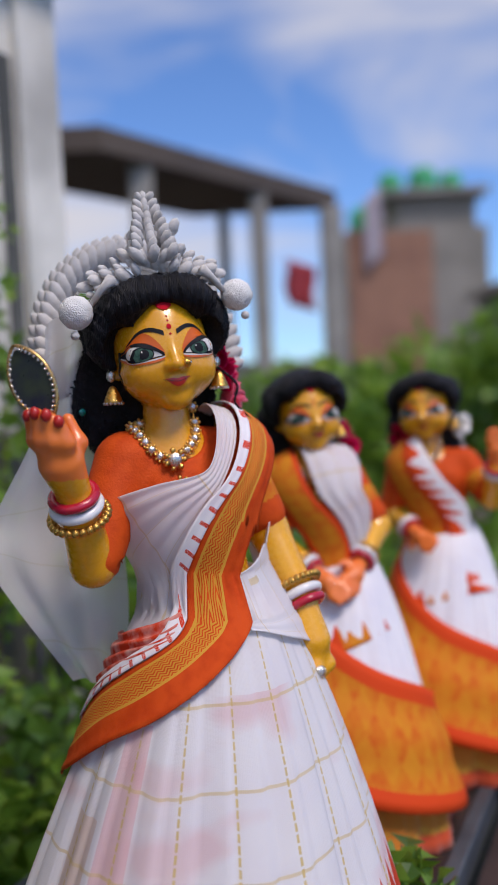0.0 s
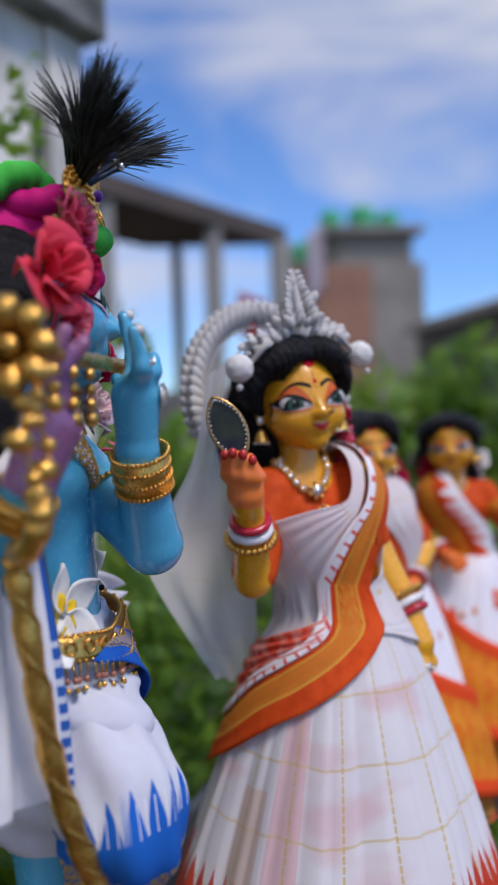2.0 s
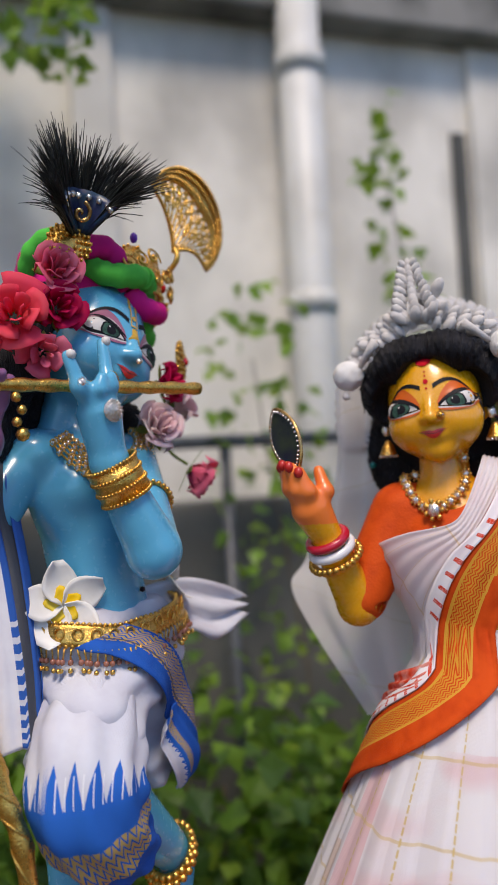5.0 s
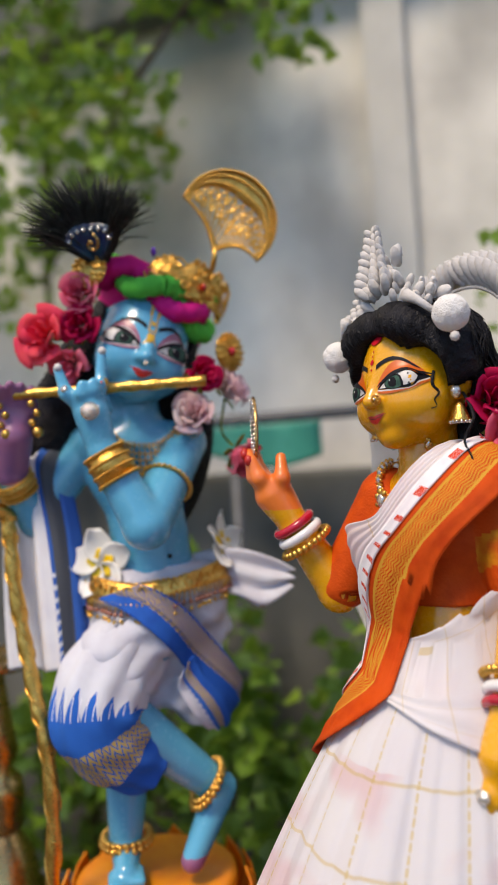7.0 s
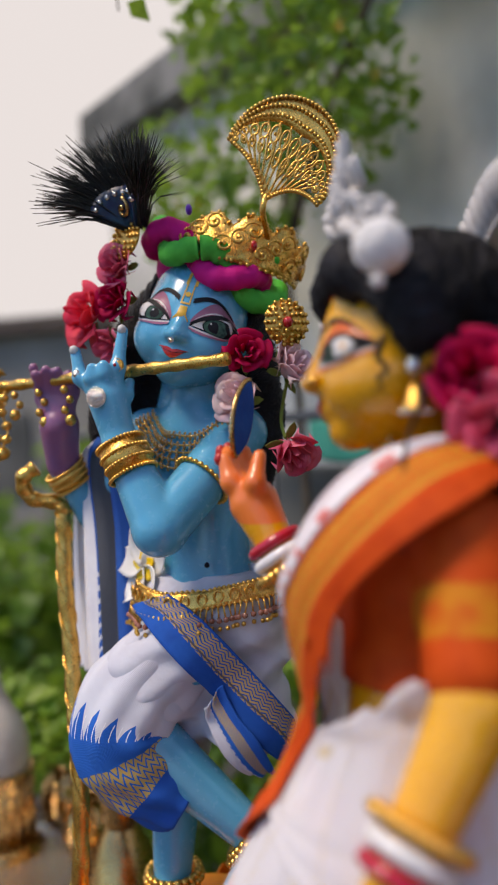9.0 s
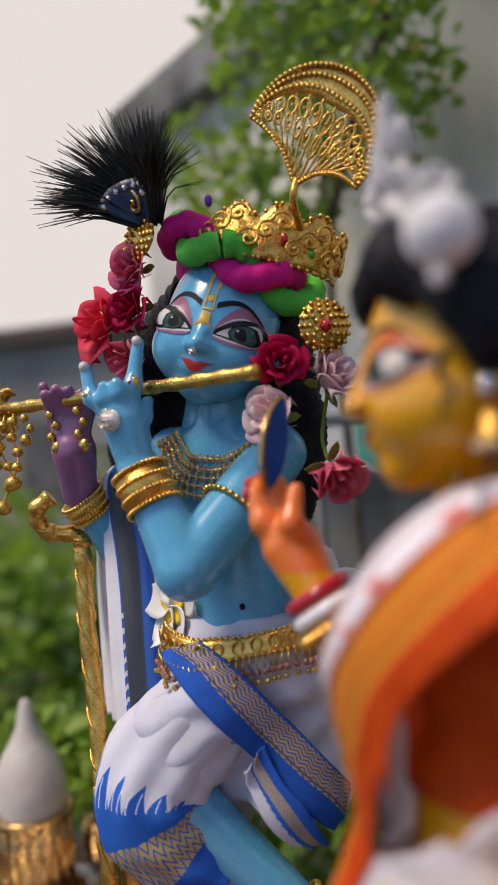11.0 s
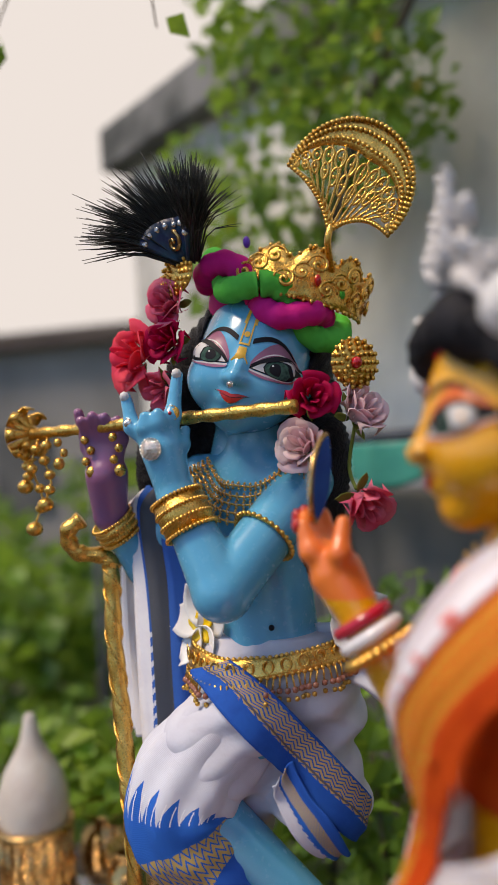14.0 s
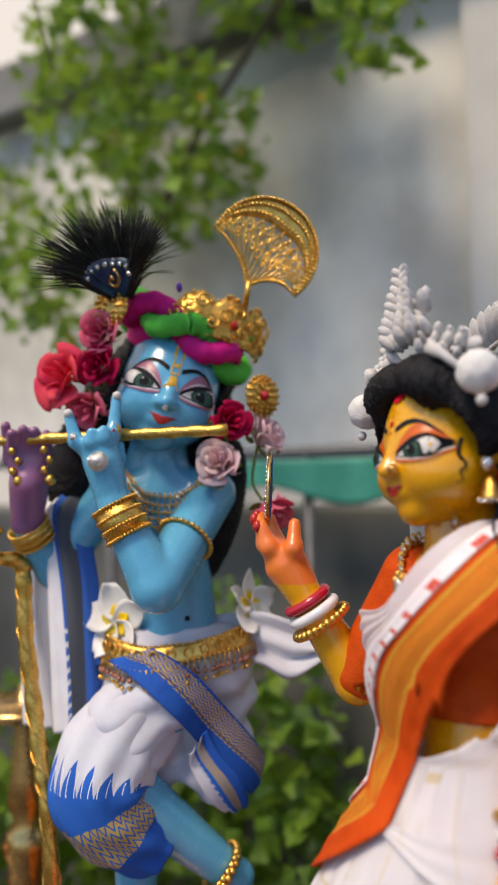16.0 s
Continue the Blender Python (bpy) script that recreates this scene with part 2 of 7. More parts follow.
    def mesh(self, name, materials, base=(0, 0, 0), smooth=True):
        me = bpy.data.meshes.new(name)
        P = np.concatenate(self.v) - V(*base)
        me.from_pydata([tuple(p) for p in P], [], self.f)
        for mt in materials:
            me.materials.append(mt)
        me.polygons.foreach_set("material_index", np.array(self.m, dtype=np.int32))
        me.polygons.foreach_set("use_smooth", np.full(len(self.f), smooth))
        layer = me.uv_layers.new(name="UVMap")
        li = np.empty(len(me.loops), dtype=np.int32)
        me.loops.foreach_get("vertex_index", li)
        layer.data.foreach_set("uv", np.concatenate(self.uv)[li].ravel().astype(np.float32))
        me.update()
        return me


def thing(name, shape, materials, base=(0, 0, 0), label="", category="", group="", kind="", smooth=True, parent=None, thick=0.0):
    """One mesh object, its origin at base."""
    if not isinstance(materials, (list, tuple)):
        materials = [materials]
    ob = new(name, shape.mesh(name, materials, base, smooth))
    ob.location = base
    if parent is not None:
        ob.parent = parent
        ob.location = V(*base) - np.array(parent.location)
    if thick:
        s = ob.modifiers.new("thickness", "SOLIDIFY")
        s.thickness, s.offset = thick, 0.0
    return tagged(ob, label, category, group, kind)


def holder(name, base, label, category, group="", kind=""):
    ob = new(name)
    ob.location = base
    ob.empty_display_size = 0.02
    return tagged(ob, label, category, group, kind)


def curve(points, n, closed=False):
    """n points on a smooth line through the points."""
    p = np.array(points, float)
    k = len(p)
    out = []
    for t in np.linspace(0, k if closed else k - 1, n, endpoint=not closed):
        i = int(t) if closed else min(int(t), k - 2)
        u = t - i
        if closed:
            a, b, c, d = (p[(i + j) % k] for j in (-1, 0, 1, 2))
        else:
            a, b, c, d = p[max(i - 1, 0)], p[i], p[i + 1], p[min(i + 2, k - 1)]
        out.append(0.5 * (2 * b + (c - a) * u + (2 * a - 5 * b + 4 * c - d) * u * u + (3 * b - a - 3 * c + d) * u ** 3))
    return np.array(out)


def strip(f, one, two, nu, nv, off=0.002, wave=0.0, waves=6):
    """Cloth between two lines, laid onto the solid f."""
    a, b = curve(one, nu), curve(two, nu)
    P = np.array([a[i] + (b[i] - a[i]) * k / (nv - 1) for i in range(nu) for k in range(nv)])
    if f is not None:
        P = onto(f, P, off, 6)
        if wave:
            k = np.tile(np.linspace(0, 1, nv), nu)
            s = np.repeat(np.linspace(0, 1, nu), nv)
            P = P + slope(f, P) * (wave * (1 + np.sin(k * waves * 6.28 + 3 * s)))[:, None]
    return P


# ---------- surfaces ----------
M_CONCRETE = material("weathered_concrete", (0.86, 0.83, 0.76), 0.9, second=(0.56, 0.54, 0.5), scale=3.2, bump=0.5, detail=9, fine=18)
M_DARKCONC = material("dark_concrete", (0.075, 0.078, 0.075), 0.9, second=(0.14, 0.14, 0.13), scale=3, bump=0.5, detail=8, fine=14)
M_ROOFEDGE = material("mossy_roof_concrete", (0.24, 0.24, 0.23), 0.95, second=(0.07, 0.075, 0.07), scale=5, bump=0.6, detail=9, fine=12)
M_STREAK = material("pale_plaster", (0.68, 0.67, 0.63), 0.9, second=(0.52, 0.51, 0.48), scale=3, bump=0.4, detail=8)
M_PIPE = material("pvc_pipe", (0.62, 0.63, 0.62), 0.45, second=(0.5, 0.5, 0.48), scale=6, bump=0.05)
M_GROUND = material("earth", (0.06, 0.055, 0.045), 0.95, second=(0.1, 0.09, 0.07), scale=2, bump=0.8, detail=8)
M_TABLE = material("table_top", (0.028, 0.021, 0.02), 0.45, second=(0.045, 0.032, 0.03), scale=9, bump=0.2)
M_TRIMGREY = material("table_rim", (0.075, 0.085, 0.1), 0.4, second=(0.05, 0.055, 0.065), scale=20, bump=0.1)
M_SLAB = material("raw_slab", (0.11, 0.085, 0.07), 0.9, second=(0.07, 0.055, 0.05), scale=0.8, bump=0.3, detail=8)
M_PILLAR = material("cement_pillar", (0.33, 0.32, 0.3), 0.9, second=(0.22, 0.21, 0.2), scale=2, bump=0.3, detail=8)
M_BRICK = material("brick_clay", (0.36, 0.19, 0.13), 0.9, second=(0.27, 0.14, 0.1), scale=3, bump=0.3)
M_CEMENT = material("cement_render", (0.3, 0.28, 0.25), 0.9, second=(0.2, 0.19, 0.17), scale=1.2, bump=0.3, detail=8)
M_LEAF = material("leaf", (0.16, 0.30, 0.035), 0.5, second=(0.08, 0.18, 0.025), scale=7, bump=0.1)
M_LEAF_DARK = material("dark_leaf", (0.05, 0.12, 0.025), 0.5, second=(0.05, 0.12, 0.03), scale=7, bump=0.1)
M_LEAF_YELLOW = material("lime_leaf", (0.22, 0.33, 0.04), 0.5, second=(0.14, 0.25, 0.03), scale=9, bump=0.1)
M_LEAF_OLD = material("yellow_leaf", (0.55, 0.36, 0.03), 0.5, second=(0.4, 0.24, 0.02), scale=9, bump=0.1)
for lf in (M_LEAF, M_LEAF_DARK, M_LEAF_YELLOW, M_LEAF_OLD):
    sheer(lf, 0.0, (0.3, 0.5, 0.06))
M_BARK = material("bark", (0.12, 0.09, 0.06), 0.9, second=(0.07, 0.05, 0.04), scale=30, bump=0.6)
M_POT = material("painted_pot", (0.42, 0.41, 0.38), 0.7, second=(0.3, 0.29, 0.27), scale=8, bump=0.2)
M_TEAL = material("teal_paint", (0.01, 0.22, 0.17), 0.6, second=(0.02, 0.3, 0.22), scale=10, bump=0.2)
M_SOIL = material("soil", (0.05, 0.035, 0.025), 0.95, scale=60, bump=0.8)
M_GREEN_SHEET = material("green_sheet", (0.02, 0.3, 0.13), 0.6, second=(0.03, 0.42, 0.2), scale=2)
M_RED_CLOTH = material("red_cloth", (0.42, 0.05, 0.06), 0.8, second=(0.3, 0.03, 0.05), scale=6)
M_PALE_CLOTH = material("pale_cloth", (0.45, 0.4, 0.47), 0.8, scale=6)

# rain streaks down the wall
_n, _l = M_CONCRETE.node_tree.nodes, M_CONCRETE.node_tree.links
_tc, _mp, _no, _rp, _mx = (_n.new("ShaderNode" + x) for x in ("TexCoord", "Mapping", "TexNoise", "ValToRGB", "MixRGB"))
_mp.inputs["Scale"].default_value = (2.4, 2.4, 1.1)
_no.inputs["Scale"].default_value, _no.inputs["Detail"].default_value = 1.6, 8
_rp.color_ramp.elements[0].position, _rp.color_ramp.elements[1].position = 0.36, 0.66
_mx.blend_type = "MULTIPLY"
_mx.inputs[0].default_value = 0.75
_l.new(_tc.outputs["Object"], _mp.inputs[0]), _l.new(_mp.outputs[0], _no.inputs["Vector"]), _l.new(_no.outputs["Fac"], _rp.inputs[0])
_rp.color_ramp.elements[0].color, _rp.color_ramp.elements[1].color = (0.6, 0.6, 0.58, 1), (1, 1, 1, 1)
_l.new(_n[M_CONCRETE["base"]].outputs[0], _mx.inputs[1]), _l.new(_rp.outputs[0], _mx.inputs[2]), _l.new(_mx.outputs[0], _n["Principled BSDF"].inputs["Base Color"])

# ---------- the place ----------
WALL = Matrix.Translation((-0.75, 1.56, 0)) @ pose(0, 0, 0, 0, 0, 50.3)
TABLE_Z = -0.13
sh = Shape()
ang = np.linspace(0, 2 * math.pi, 49)[:-1]
rad = [0.01, 2, 5, 12, 40, 150, 800]
sh.grid([(r * math.cos(a), r * math.sin(a), -0.85) for a in ang for r in rad], 48, len(rad), 0, True)
thing("ground", sh, M_GROUND, label="bare dark earth and roof ground under the table", kind="structure", smooth=False)

sh = Shape().box((-2.6, 0, -0.85), (0.65, 2.6, 1.66), 0, WALL)
wall = thing("wall_north", sh, M_CONCRETE, label="tall weathered grey concrete building wall with streaks", kind="structure", smooth=False)
thing("roof_edge", Shape().box((-2.66, -0.09, 1.66), (0.70, 2.65, 1.82), 0, WALL, 0.01), M_ROOFEDGE, parent=wall, smooth=False, label="damp dark roof edge")
thing("corner_pier", Shape().box((0.52, -0.025, -0.85), (0.655, -0.002, 1.655), 0, WALL), M_CONCRETE, parent=wall, smooth=False)
# no recess is cut: a raised strip whose dark colour stands for a groove's shade
thing("groove_shade", Shape().box((0.46, -0.012, -0.2), (0.505, -0.002, 1.42), 0, WALL, 0.003), M_DARKCONC, parent=wall, smooth=False, label="thin dark strip coloured as the shade of a wall groove")
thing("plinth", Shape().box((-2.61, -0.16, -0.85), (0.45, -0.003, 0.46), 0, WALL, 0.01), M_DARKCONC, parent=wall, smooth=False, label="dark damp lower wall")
thing("pilaster", Shape().box((-0.56, -0.03, 0.64), (-0.46, -0.002, 1.655), 0, WALL, 0.004), M_STREAK, parent=wall, smooth=False, label="pale plaster strip")

pipe = holder("drain_pipe", WALL @ Vector((0, -0.1, -0.85)), "white plastic drain pipe against the grey wall", "pipe")
a, b = WALL @ Vector((0.0, -0.075, -0.85)), WALL @ Vector((0.0, -0.075, 2.1))
thing("tube", Shape().tube([a, a.lerp(b, 0.5), b], 0.055, 20), M_PIPE, base=a, parent=pipe)
for z in (0.05, 0.9, 1.5):
    c = WALL @ Vector((0, -0.075, z))
    thing("collar", Shape().tube([c, c + Vector((0, 0, 0.05))], 0.062, 20), M_PIPE, base=c, parent=pipe)

rail = holder("garden_rail", WALL @ Vector((-1, -0.3, -0.85)), "grey metal rail with posts before the wall", "rail")
a, b = WALL @ Vector((-2.6, -0.28, 0.585)), WALL @ Vector((0.35, -0.28, 0.585))
thing("bar", Shape().tube([a, a.lerp(b, 0.5), b], 0.014, 10), M_TRIMGREY, base=a, parent=rail)
for x in np.arange(-2.5, 0.4, 0.55):
    a = WALL @ Vector((x, -0.28, -0.85))
    thing("post", Shape().tube([a, a + Vector((0, 0, 1.43))], 0.012, 8), M_TRIMGREY, base=a, parent=rail)
sh = Shape()
P = [WALL @ Vector((-1.24 + 0.60 * i / 24, -0.30 + 0.012 * math.sin(i * 1.3) * (1 - k / 8), 0.57 - 0.075 * k / 8 - 0.02 * math.sin(i * 0.4) * k / 8)) for i in range(25) for k in range(9)]
thing("shade_net", sh.grid(P, 25, 9), M_TEAL, base=WALL @ Vector((-1, -0.3, 0.57)), label="teal green cloth hung over the rail", category="cloth", thick=0.003)

# table
TA = math.degrees(math.atan2(0.83, 0.55))
TAB = Matrix.Translation((-0.314, 0.828, 0)) @ pose(0, 0, 0, 0, 0, TA)
table = holder("long_table", TAB @ Vector((-0.3, -0.25, -0.85)), "long dark narrow table with a grey metal rim", "table")
thing("tabletop", Shape().box((-1.6, -0.505, TABLE_Z - 0.03), (1.6, -0.012, TABLE_Z), 0, TAB, 0.003), M_TABLE, parent=table, smooth=False)
thing("rim", Shape().box((-1.6, -0.011, TABLE_Z - 0.045), (1.6, 0.012, TABLE_Z + 0.004), 0, TAB, 0.003), M_TRIMGREY, parent=table, smooth=False, label="grey metal rim")
thing("rim", Shape().box((-1.6, -0.53, TABLE_Z - 0.045), (1.6, -0.507, TABLE_Z + 0.004), 0, TAB, 0.003), M_TRIMGREY, parent=table, smooth=False, label="grey metal rim")
for x in (-1.5, 1.5):
    for y in (-0.47, -0.05):
        thing("leg", Shape().box((x - 0.02, y - 0.02, -0.85), (x + 0.02, y + 0.02, TABLE_Z - 0.031), 0, TAB, 0.003), M_TRIMGREY, parent=table, smooth=False)
bench = holder("side_bench", TAB @ Vector((0.8, -0.8, -0.85)), "dark brown low bench top beside the table", "bench")
thing("top", Shape().box((-0.1, -1.1, TABLE_Z - 0.06), (1.9, -0.545, TABLE_Z - 0.02), 0, TAB, 0.004), M_TABLE, parent=bench, smooth=False)
for x in (0.0, 1.8):
    for y in (-1.05, -0.6):
        thing("leg", Shape().box((x - 0.02, y - 0.02, -0.85), (x + 0.02, y + 0.02, TABLE_Z - 0.061), 0, TAB), M_TRIMGREY, parent=bench, smooth=False)

# half-built house with a flat roof on pillars
house = holder("unfinished_house", (0, 8, -0.85), "unfinished house with a raw flat roof on bare pillars", "house")
A, B, D = V(-0.46, 6.49, 2.77), V(2.02, 8.76, 2.77), V(0.4, 9.0, 2.77)
C = A + D - B
c8 = [(*p[:2], z) for z in (2.57, 2.77) for p in (A, B, D, C)]
thing("roof", Shape().add(c8, [(3, 2, 1, 0), (4, 5, 6, 7), (0, 1, 5, 4), (1, 2, 6, 5), (2, 3, 7, 6), (3, 0, 4, 7)]), M_SLAB, parent=house, smooth=False)
for x, y, w in ((-0.15, 7.0, 0.1), (1.02, 8.0, 0.085), (0.72, 8.75, 0.06), (1.93, 8.68, 0.11)):
    thing("pillar", Shape().box((x - w, y - w, -0.85), (x + w, y + w, 2.568), 0, None, 0.01), M_PILLAR, parent=house, smooth=False)
thing("low_wall", Shape().box((-2.6, 9.3, -0.85), (2.1, 9.45, 0.9)), M_CEMENT, parent=house, smooth=False)
cloth = Shape()
P = [(1.38 + 0.32 * i / 10 + 0.02 * math.sin(k), 8.6 + 0.03 * math.sin(i * 1.7 + k * 0.4), 2.0 - 0.5 * k / 8 - 0.1 * i / 10) for i in range(11) for k in range(9)]
thing("hanging_cloth", cloth.grid(P, 11, 9), M_RED_CLOTH, base=(1.5, 8.6, 1.9), label="red cloth hung to dry under the raw roof", category="cloth", thick=0.01)

# brick tower
tower = holder("brick_tower", (4.5, 14, -0.85), "half-plastered brick stair tower with green sheets on top", "building")
TW = Matrix.Translation((3.3, 13.55, 0)) @ pose(0, 0, 0, 0, 0, -6)
thing("core", Shape().box((0.02, 0.05, -0.85), (2.5, 2.4, 3.3), 0, TW), M_CEMENT, parent=tower, smooth=False)
thing("brick_face", Shape().box((0.03, 0.0, -0.85), (1.5, 0.047, 3.25), 0, TW), M_BRICK, parent=tower, smooth=False, label="bare red brick face")
thing("top_room", Shape().box((0.9, 0.1, 3.3), (2.3, 2.0, 3.85), 0, TW), M_CEMENT, parent=tower, smooth=False)
thing("roof_slab", Shape().box((0.7, -0.1, 3.85), (2.5, 2.2, 3.95), 0, TW), M_PILLAR, parent=tower, smooth=False)
for x0, z0, s in ((0.2, 3.3, 0.5), (0.7, 3.96, 0.42), (1.3, 3.96, 0.5), (1.8, 3.96, 0.4)):
    c = TW @ Vector((x0 + 0.2, 0.6, z0))
    thing("water_drum", Shape().lathe([(0.01, 0), (s * 0.5, 0), (s * 0.52, s * 0.4), (s * 0.5, s * 0.8), (s * 0.3, s), (0.01, s * 1.02)], c, 16), M_GREEN_SHEET, base=c, parent=tower, label="green plastic drum")
P = [TW @ Vector((0.30 + 0.30 * i / 8, -0.12 + 0.03 * math.sin(i * 1.5), 3.75 - 1.2 * k / 10 + 0.25 * i / 8)) for i in range(9) for k in range(11)]
thing("hanging_sheet", Shape().grid(P, 9, 11), M_PALE_CLOTH, base=TW @ Vector((0.3, -0.1, 3.7)), parent=tower, thick=0.01, label="pale hanging cloth")

# low houses and far walls
for nm, lo, hi, mt, lb in (("low_house", (4.6, 7.2, -0.85), (9, 11, 1.75), M_DARKCONC, "low dark concrete house with a flat roof"),
                           ("far_house", (-9.5, -4.6, -0.85), (-5.6, -0.95, 1.55), M_CEMENT, "brown brick house behind the garden"),
                           ("far_house", (-8.0, -1.0, -0.85), (-5.0, 0.9, 1.15), M_DARKCONC, "grey low house with a sloping roof")):
    h = holder(nm, (lo[0], lo[1], -0.85), lb, "house")
    thing("wall", Shape().box(lo, hi), mt, parent=h, smooth=False)
    thing("roof", Shape().box((lo[0] - 0.15, lo[1] - 0.15, hi[2]), (hi[0] + 0.15, hi[1] + 0.15, hi[2] + 0.12)), M_PILLAR if nm == "low_house" else M_SLAB, parent=h, smooth=False)
    for i in range(2):
        if nm == "far_house":
            y = lo[1] + 0.5 + i * 1.2
            thing("window", Shape().box((hi[0], y, 0.2), (hi[0] + 0.03, y + 0.5, 0.9)), M_DARKCONC, parent=h, smooth=False)


# ---------- plants ----------
def leaf_cloud(clumps, count, size, seed, shape=0.45):
    """Many folded leaves, scattered over the clumps' outer parts: (centre, radii)."""
    rng = np.random.default_rng(seed)
    sh = Shape()
    P, q = [], []
    tot = sum(c[1][0] * c[1][1] + c[1][2] * c[1][0] for c in clumps)
    for c, r in clumps:
        k = int(count * (r[0] * r[1] + r[2] * r[0]) / tot)
        d = rng.normal(size=(k, 3))
        d /= np.linalg.norm(d, axis=1, keepdims=True)
        pos = V(*c) + d * V(*r) * rng.uniform(0.35, 1.0, (k, 1)) ** 0.7
        for p in pos:
            s = size * rng.uniform(0.6, 1.25)
            ax = rng.normal(size=3) + V(0, 0, -0.3)
            ax /= np.linalg.norm(ax)
            sd = np.cross(ax, rng.normal(size=3) + V(0, 0, 1.2))
            sd /= np.linalg.norm(sd) + 1e-9
            up = np.cross(sd, ax)
            i = len(P)
            w = s * shape
            P += [p, p + ax * s * 0.4 + sd * w + up * w * 0.3, p + ax * s - up * s * 0.12, p + ax * s * 0.4 - sd * w + up * w * 0.3, p + ax * s * 0.5]
            q += [(i, i + 1, i + 4), (i + 1, i + 2, i + 4), (i, i + 4, i + 3), (i + 3, i + 4, i + 2)]
    return sh.add(P, q)


def plant(name, base, stems, clumps, count, size, mats, seed, label, category, stem_r=0.006, shape=0.45):
    ob = holder(name, base, label, category)
    for i, pts in enumerate(stems):
        k = curve(pts, 10)
        thing("stem" if stem_r < 0.012 else "trunk", Shape().tube(k, np.linspace(stem_r, stem_r * 0.4, 10), 7), M_BARK, base=base, parent=ob)
    for i, (mt, part) in enumerate(mats):
        c = thing("crown", leaf_cloud(clumps, int(count * part), size, seed + i, shape), mt, base=base, parent=ob, smooth=False)
        c["kind"] = "stuff"
    return ob


def pot(base, r, h, mt, label, stripe=None):
    ob = holder("flower_pot", base, label, "pot")
    thing("body", Shape().lathe([(0.001, 0), (r * 0.72, 0), (r * 0.78, h * 0.1), (r * 0.95, h * 0.85), (r * 1.05, h * 0.87), (r * 1.05, h), (r * 0.93, h), (r * 0.9, h * 0.9), (0.001, h * 0.88)], base, 28), mt, base=base, parent=ob)
    thing("soil", Shape().lathe([(0.001, h * 0.9), (r * 0.88, h * 0.9)], base, 20), M_SOIL, base=base, parent=ob)
    if stripe:
        thing("stripe", Shape().lathe([(r * 0.9, h * 0.62), (r * 0.965, h * 0.64), (r * 0.985, h * 0.78), (r * 0.93, h * 0.8)], base, 28), stripe, base=base, parent=ob, label="teal painted stripe")
    return ob


def wpt(x, y, z):
    return tuple(WALL @ Vector((x, y, z)))


GREEN = ((M_LEAF, 0.55), (M_LEAF_DARK, 0.2), (M_LEAF_YELLOW, 0.25))
DARKG = ((M_LEAF_DARK, 0.6), (M_LEAF, 0.4))
# tree beside the wall
plant("garden_tree", wpt(-1.3, -0.25, -0.85),
      [[wpt(-1.3, -0.25, -0.85), wpt(-1.32, -0.24, 0.3), wpt(-1.35, -0.24, 1.1), wpt(-1.25, -0.25, 1.9)],
       [wpt(-1.35, -0.24, 1.0), wpt(-1.1, -0.3, 1.3), wpt(-0.8, -0.35, 1.55)]],
      [(wpt(-1.38, -0.3, 1.55), (0.34, 0.2, 0.28)), (wpt(-1.15, -0.3, 1.28), (0.3, 0.2, 0.2)), (wpt(-0.85, -0.3, 1.62), (0.24, 0.2, 0.16)),
       (wpt(-1.75, -0.3, 1.25), (0.16, 0.12, 0.2)), (wpt(-1.45, -0.35, 1.05), (0.25, 0.2, 0.2)),
       (wpt(-0.62, -0.35, 1.38), (0.12, 0.1, 0.09)), (wpt(-1.1, -0.35, 1.95), (0.4, 0.3, 0.2))],
      2300, 0.046, GREEN + ((M_LEAF_OLD, 0.02),), 3, "leafy green garden tree with a few yellow leaves by the wall", "tree", 0.014)
# overhanging twigs
plant("hanging_twig", (-0.62, 0.18, 1.45), [[(-0.9, 0.1, 1.55), (-0.7, 0.2, 1.4), (-0.56, 0.27, 1.12)], [(-0.9, 0.1, 1.55), (-0.72, 0.02, 1.35), (-0.66, -0.02, 1.2)]],
      [((-0.56, 0.27, 1.12), (0.035, 0.035, 0.03)), ((-0.64, -0.02, 1.18), (0.05, 0.04, 0.03)), ((-0.7, 0.15, 1.38), (0.12, 0.1, 0.05))], 26, 0.055, ((M_LEAF, 0.7), (M_LEAF_DARK, 0.3)), 11, "thin leafy twig hanging into the view", "twig", 0.003)
# climbers on the wall
for i, (x, z0, z1, w) in enumerate(((0.1, -0.7, 1.15, 0.06), (0.42, -0.7, 0.7, 0.06), (-0.2, -0.7, 0.75, 0.14), (0.3, -0.6, 0.45, 0.16))):
    pts = [wpt(x + 0.05 * math.sin(3 * z + i), -0.33, z) for z in np.linspace(z0, z1, 7)]
    plant("climbing_vine", wpt(x, -0.33, z0), [pts], [(p, (w, w, 0.19)) for p in pts], 330, 0.042, ((M_LEAF, 0.5), (M_LEAF_YELLOW, 0.3), (M_LEAF_DARK, 0.2)), 20 + i, "slender climbing vine with small lime leaves", "vine", 0.004)
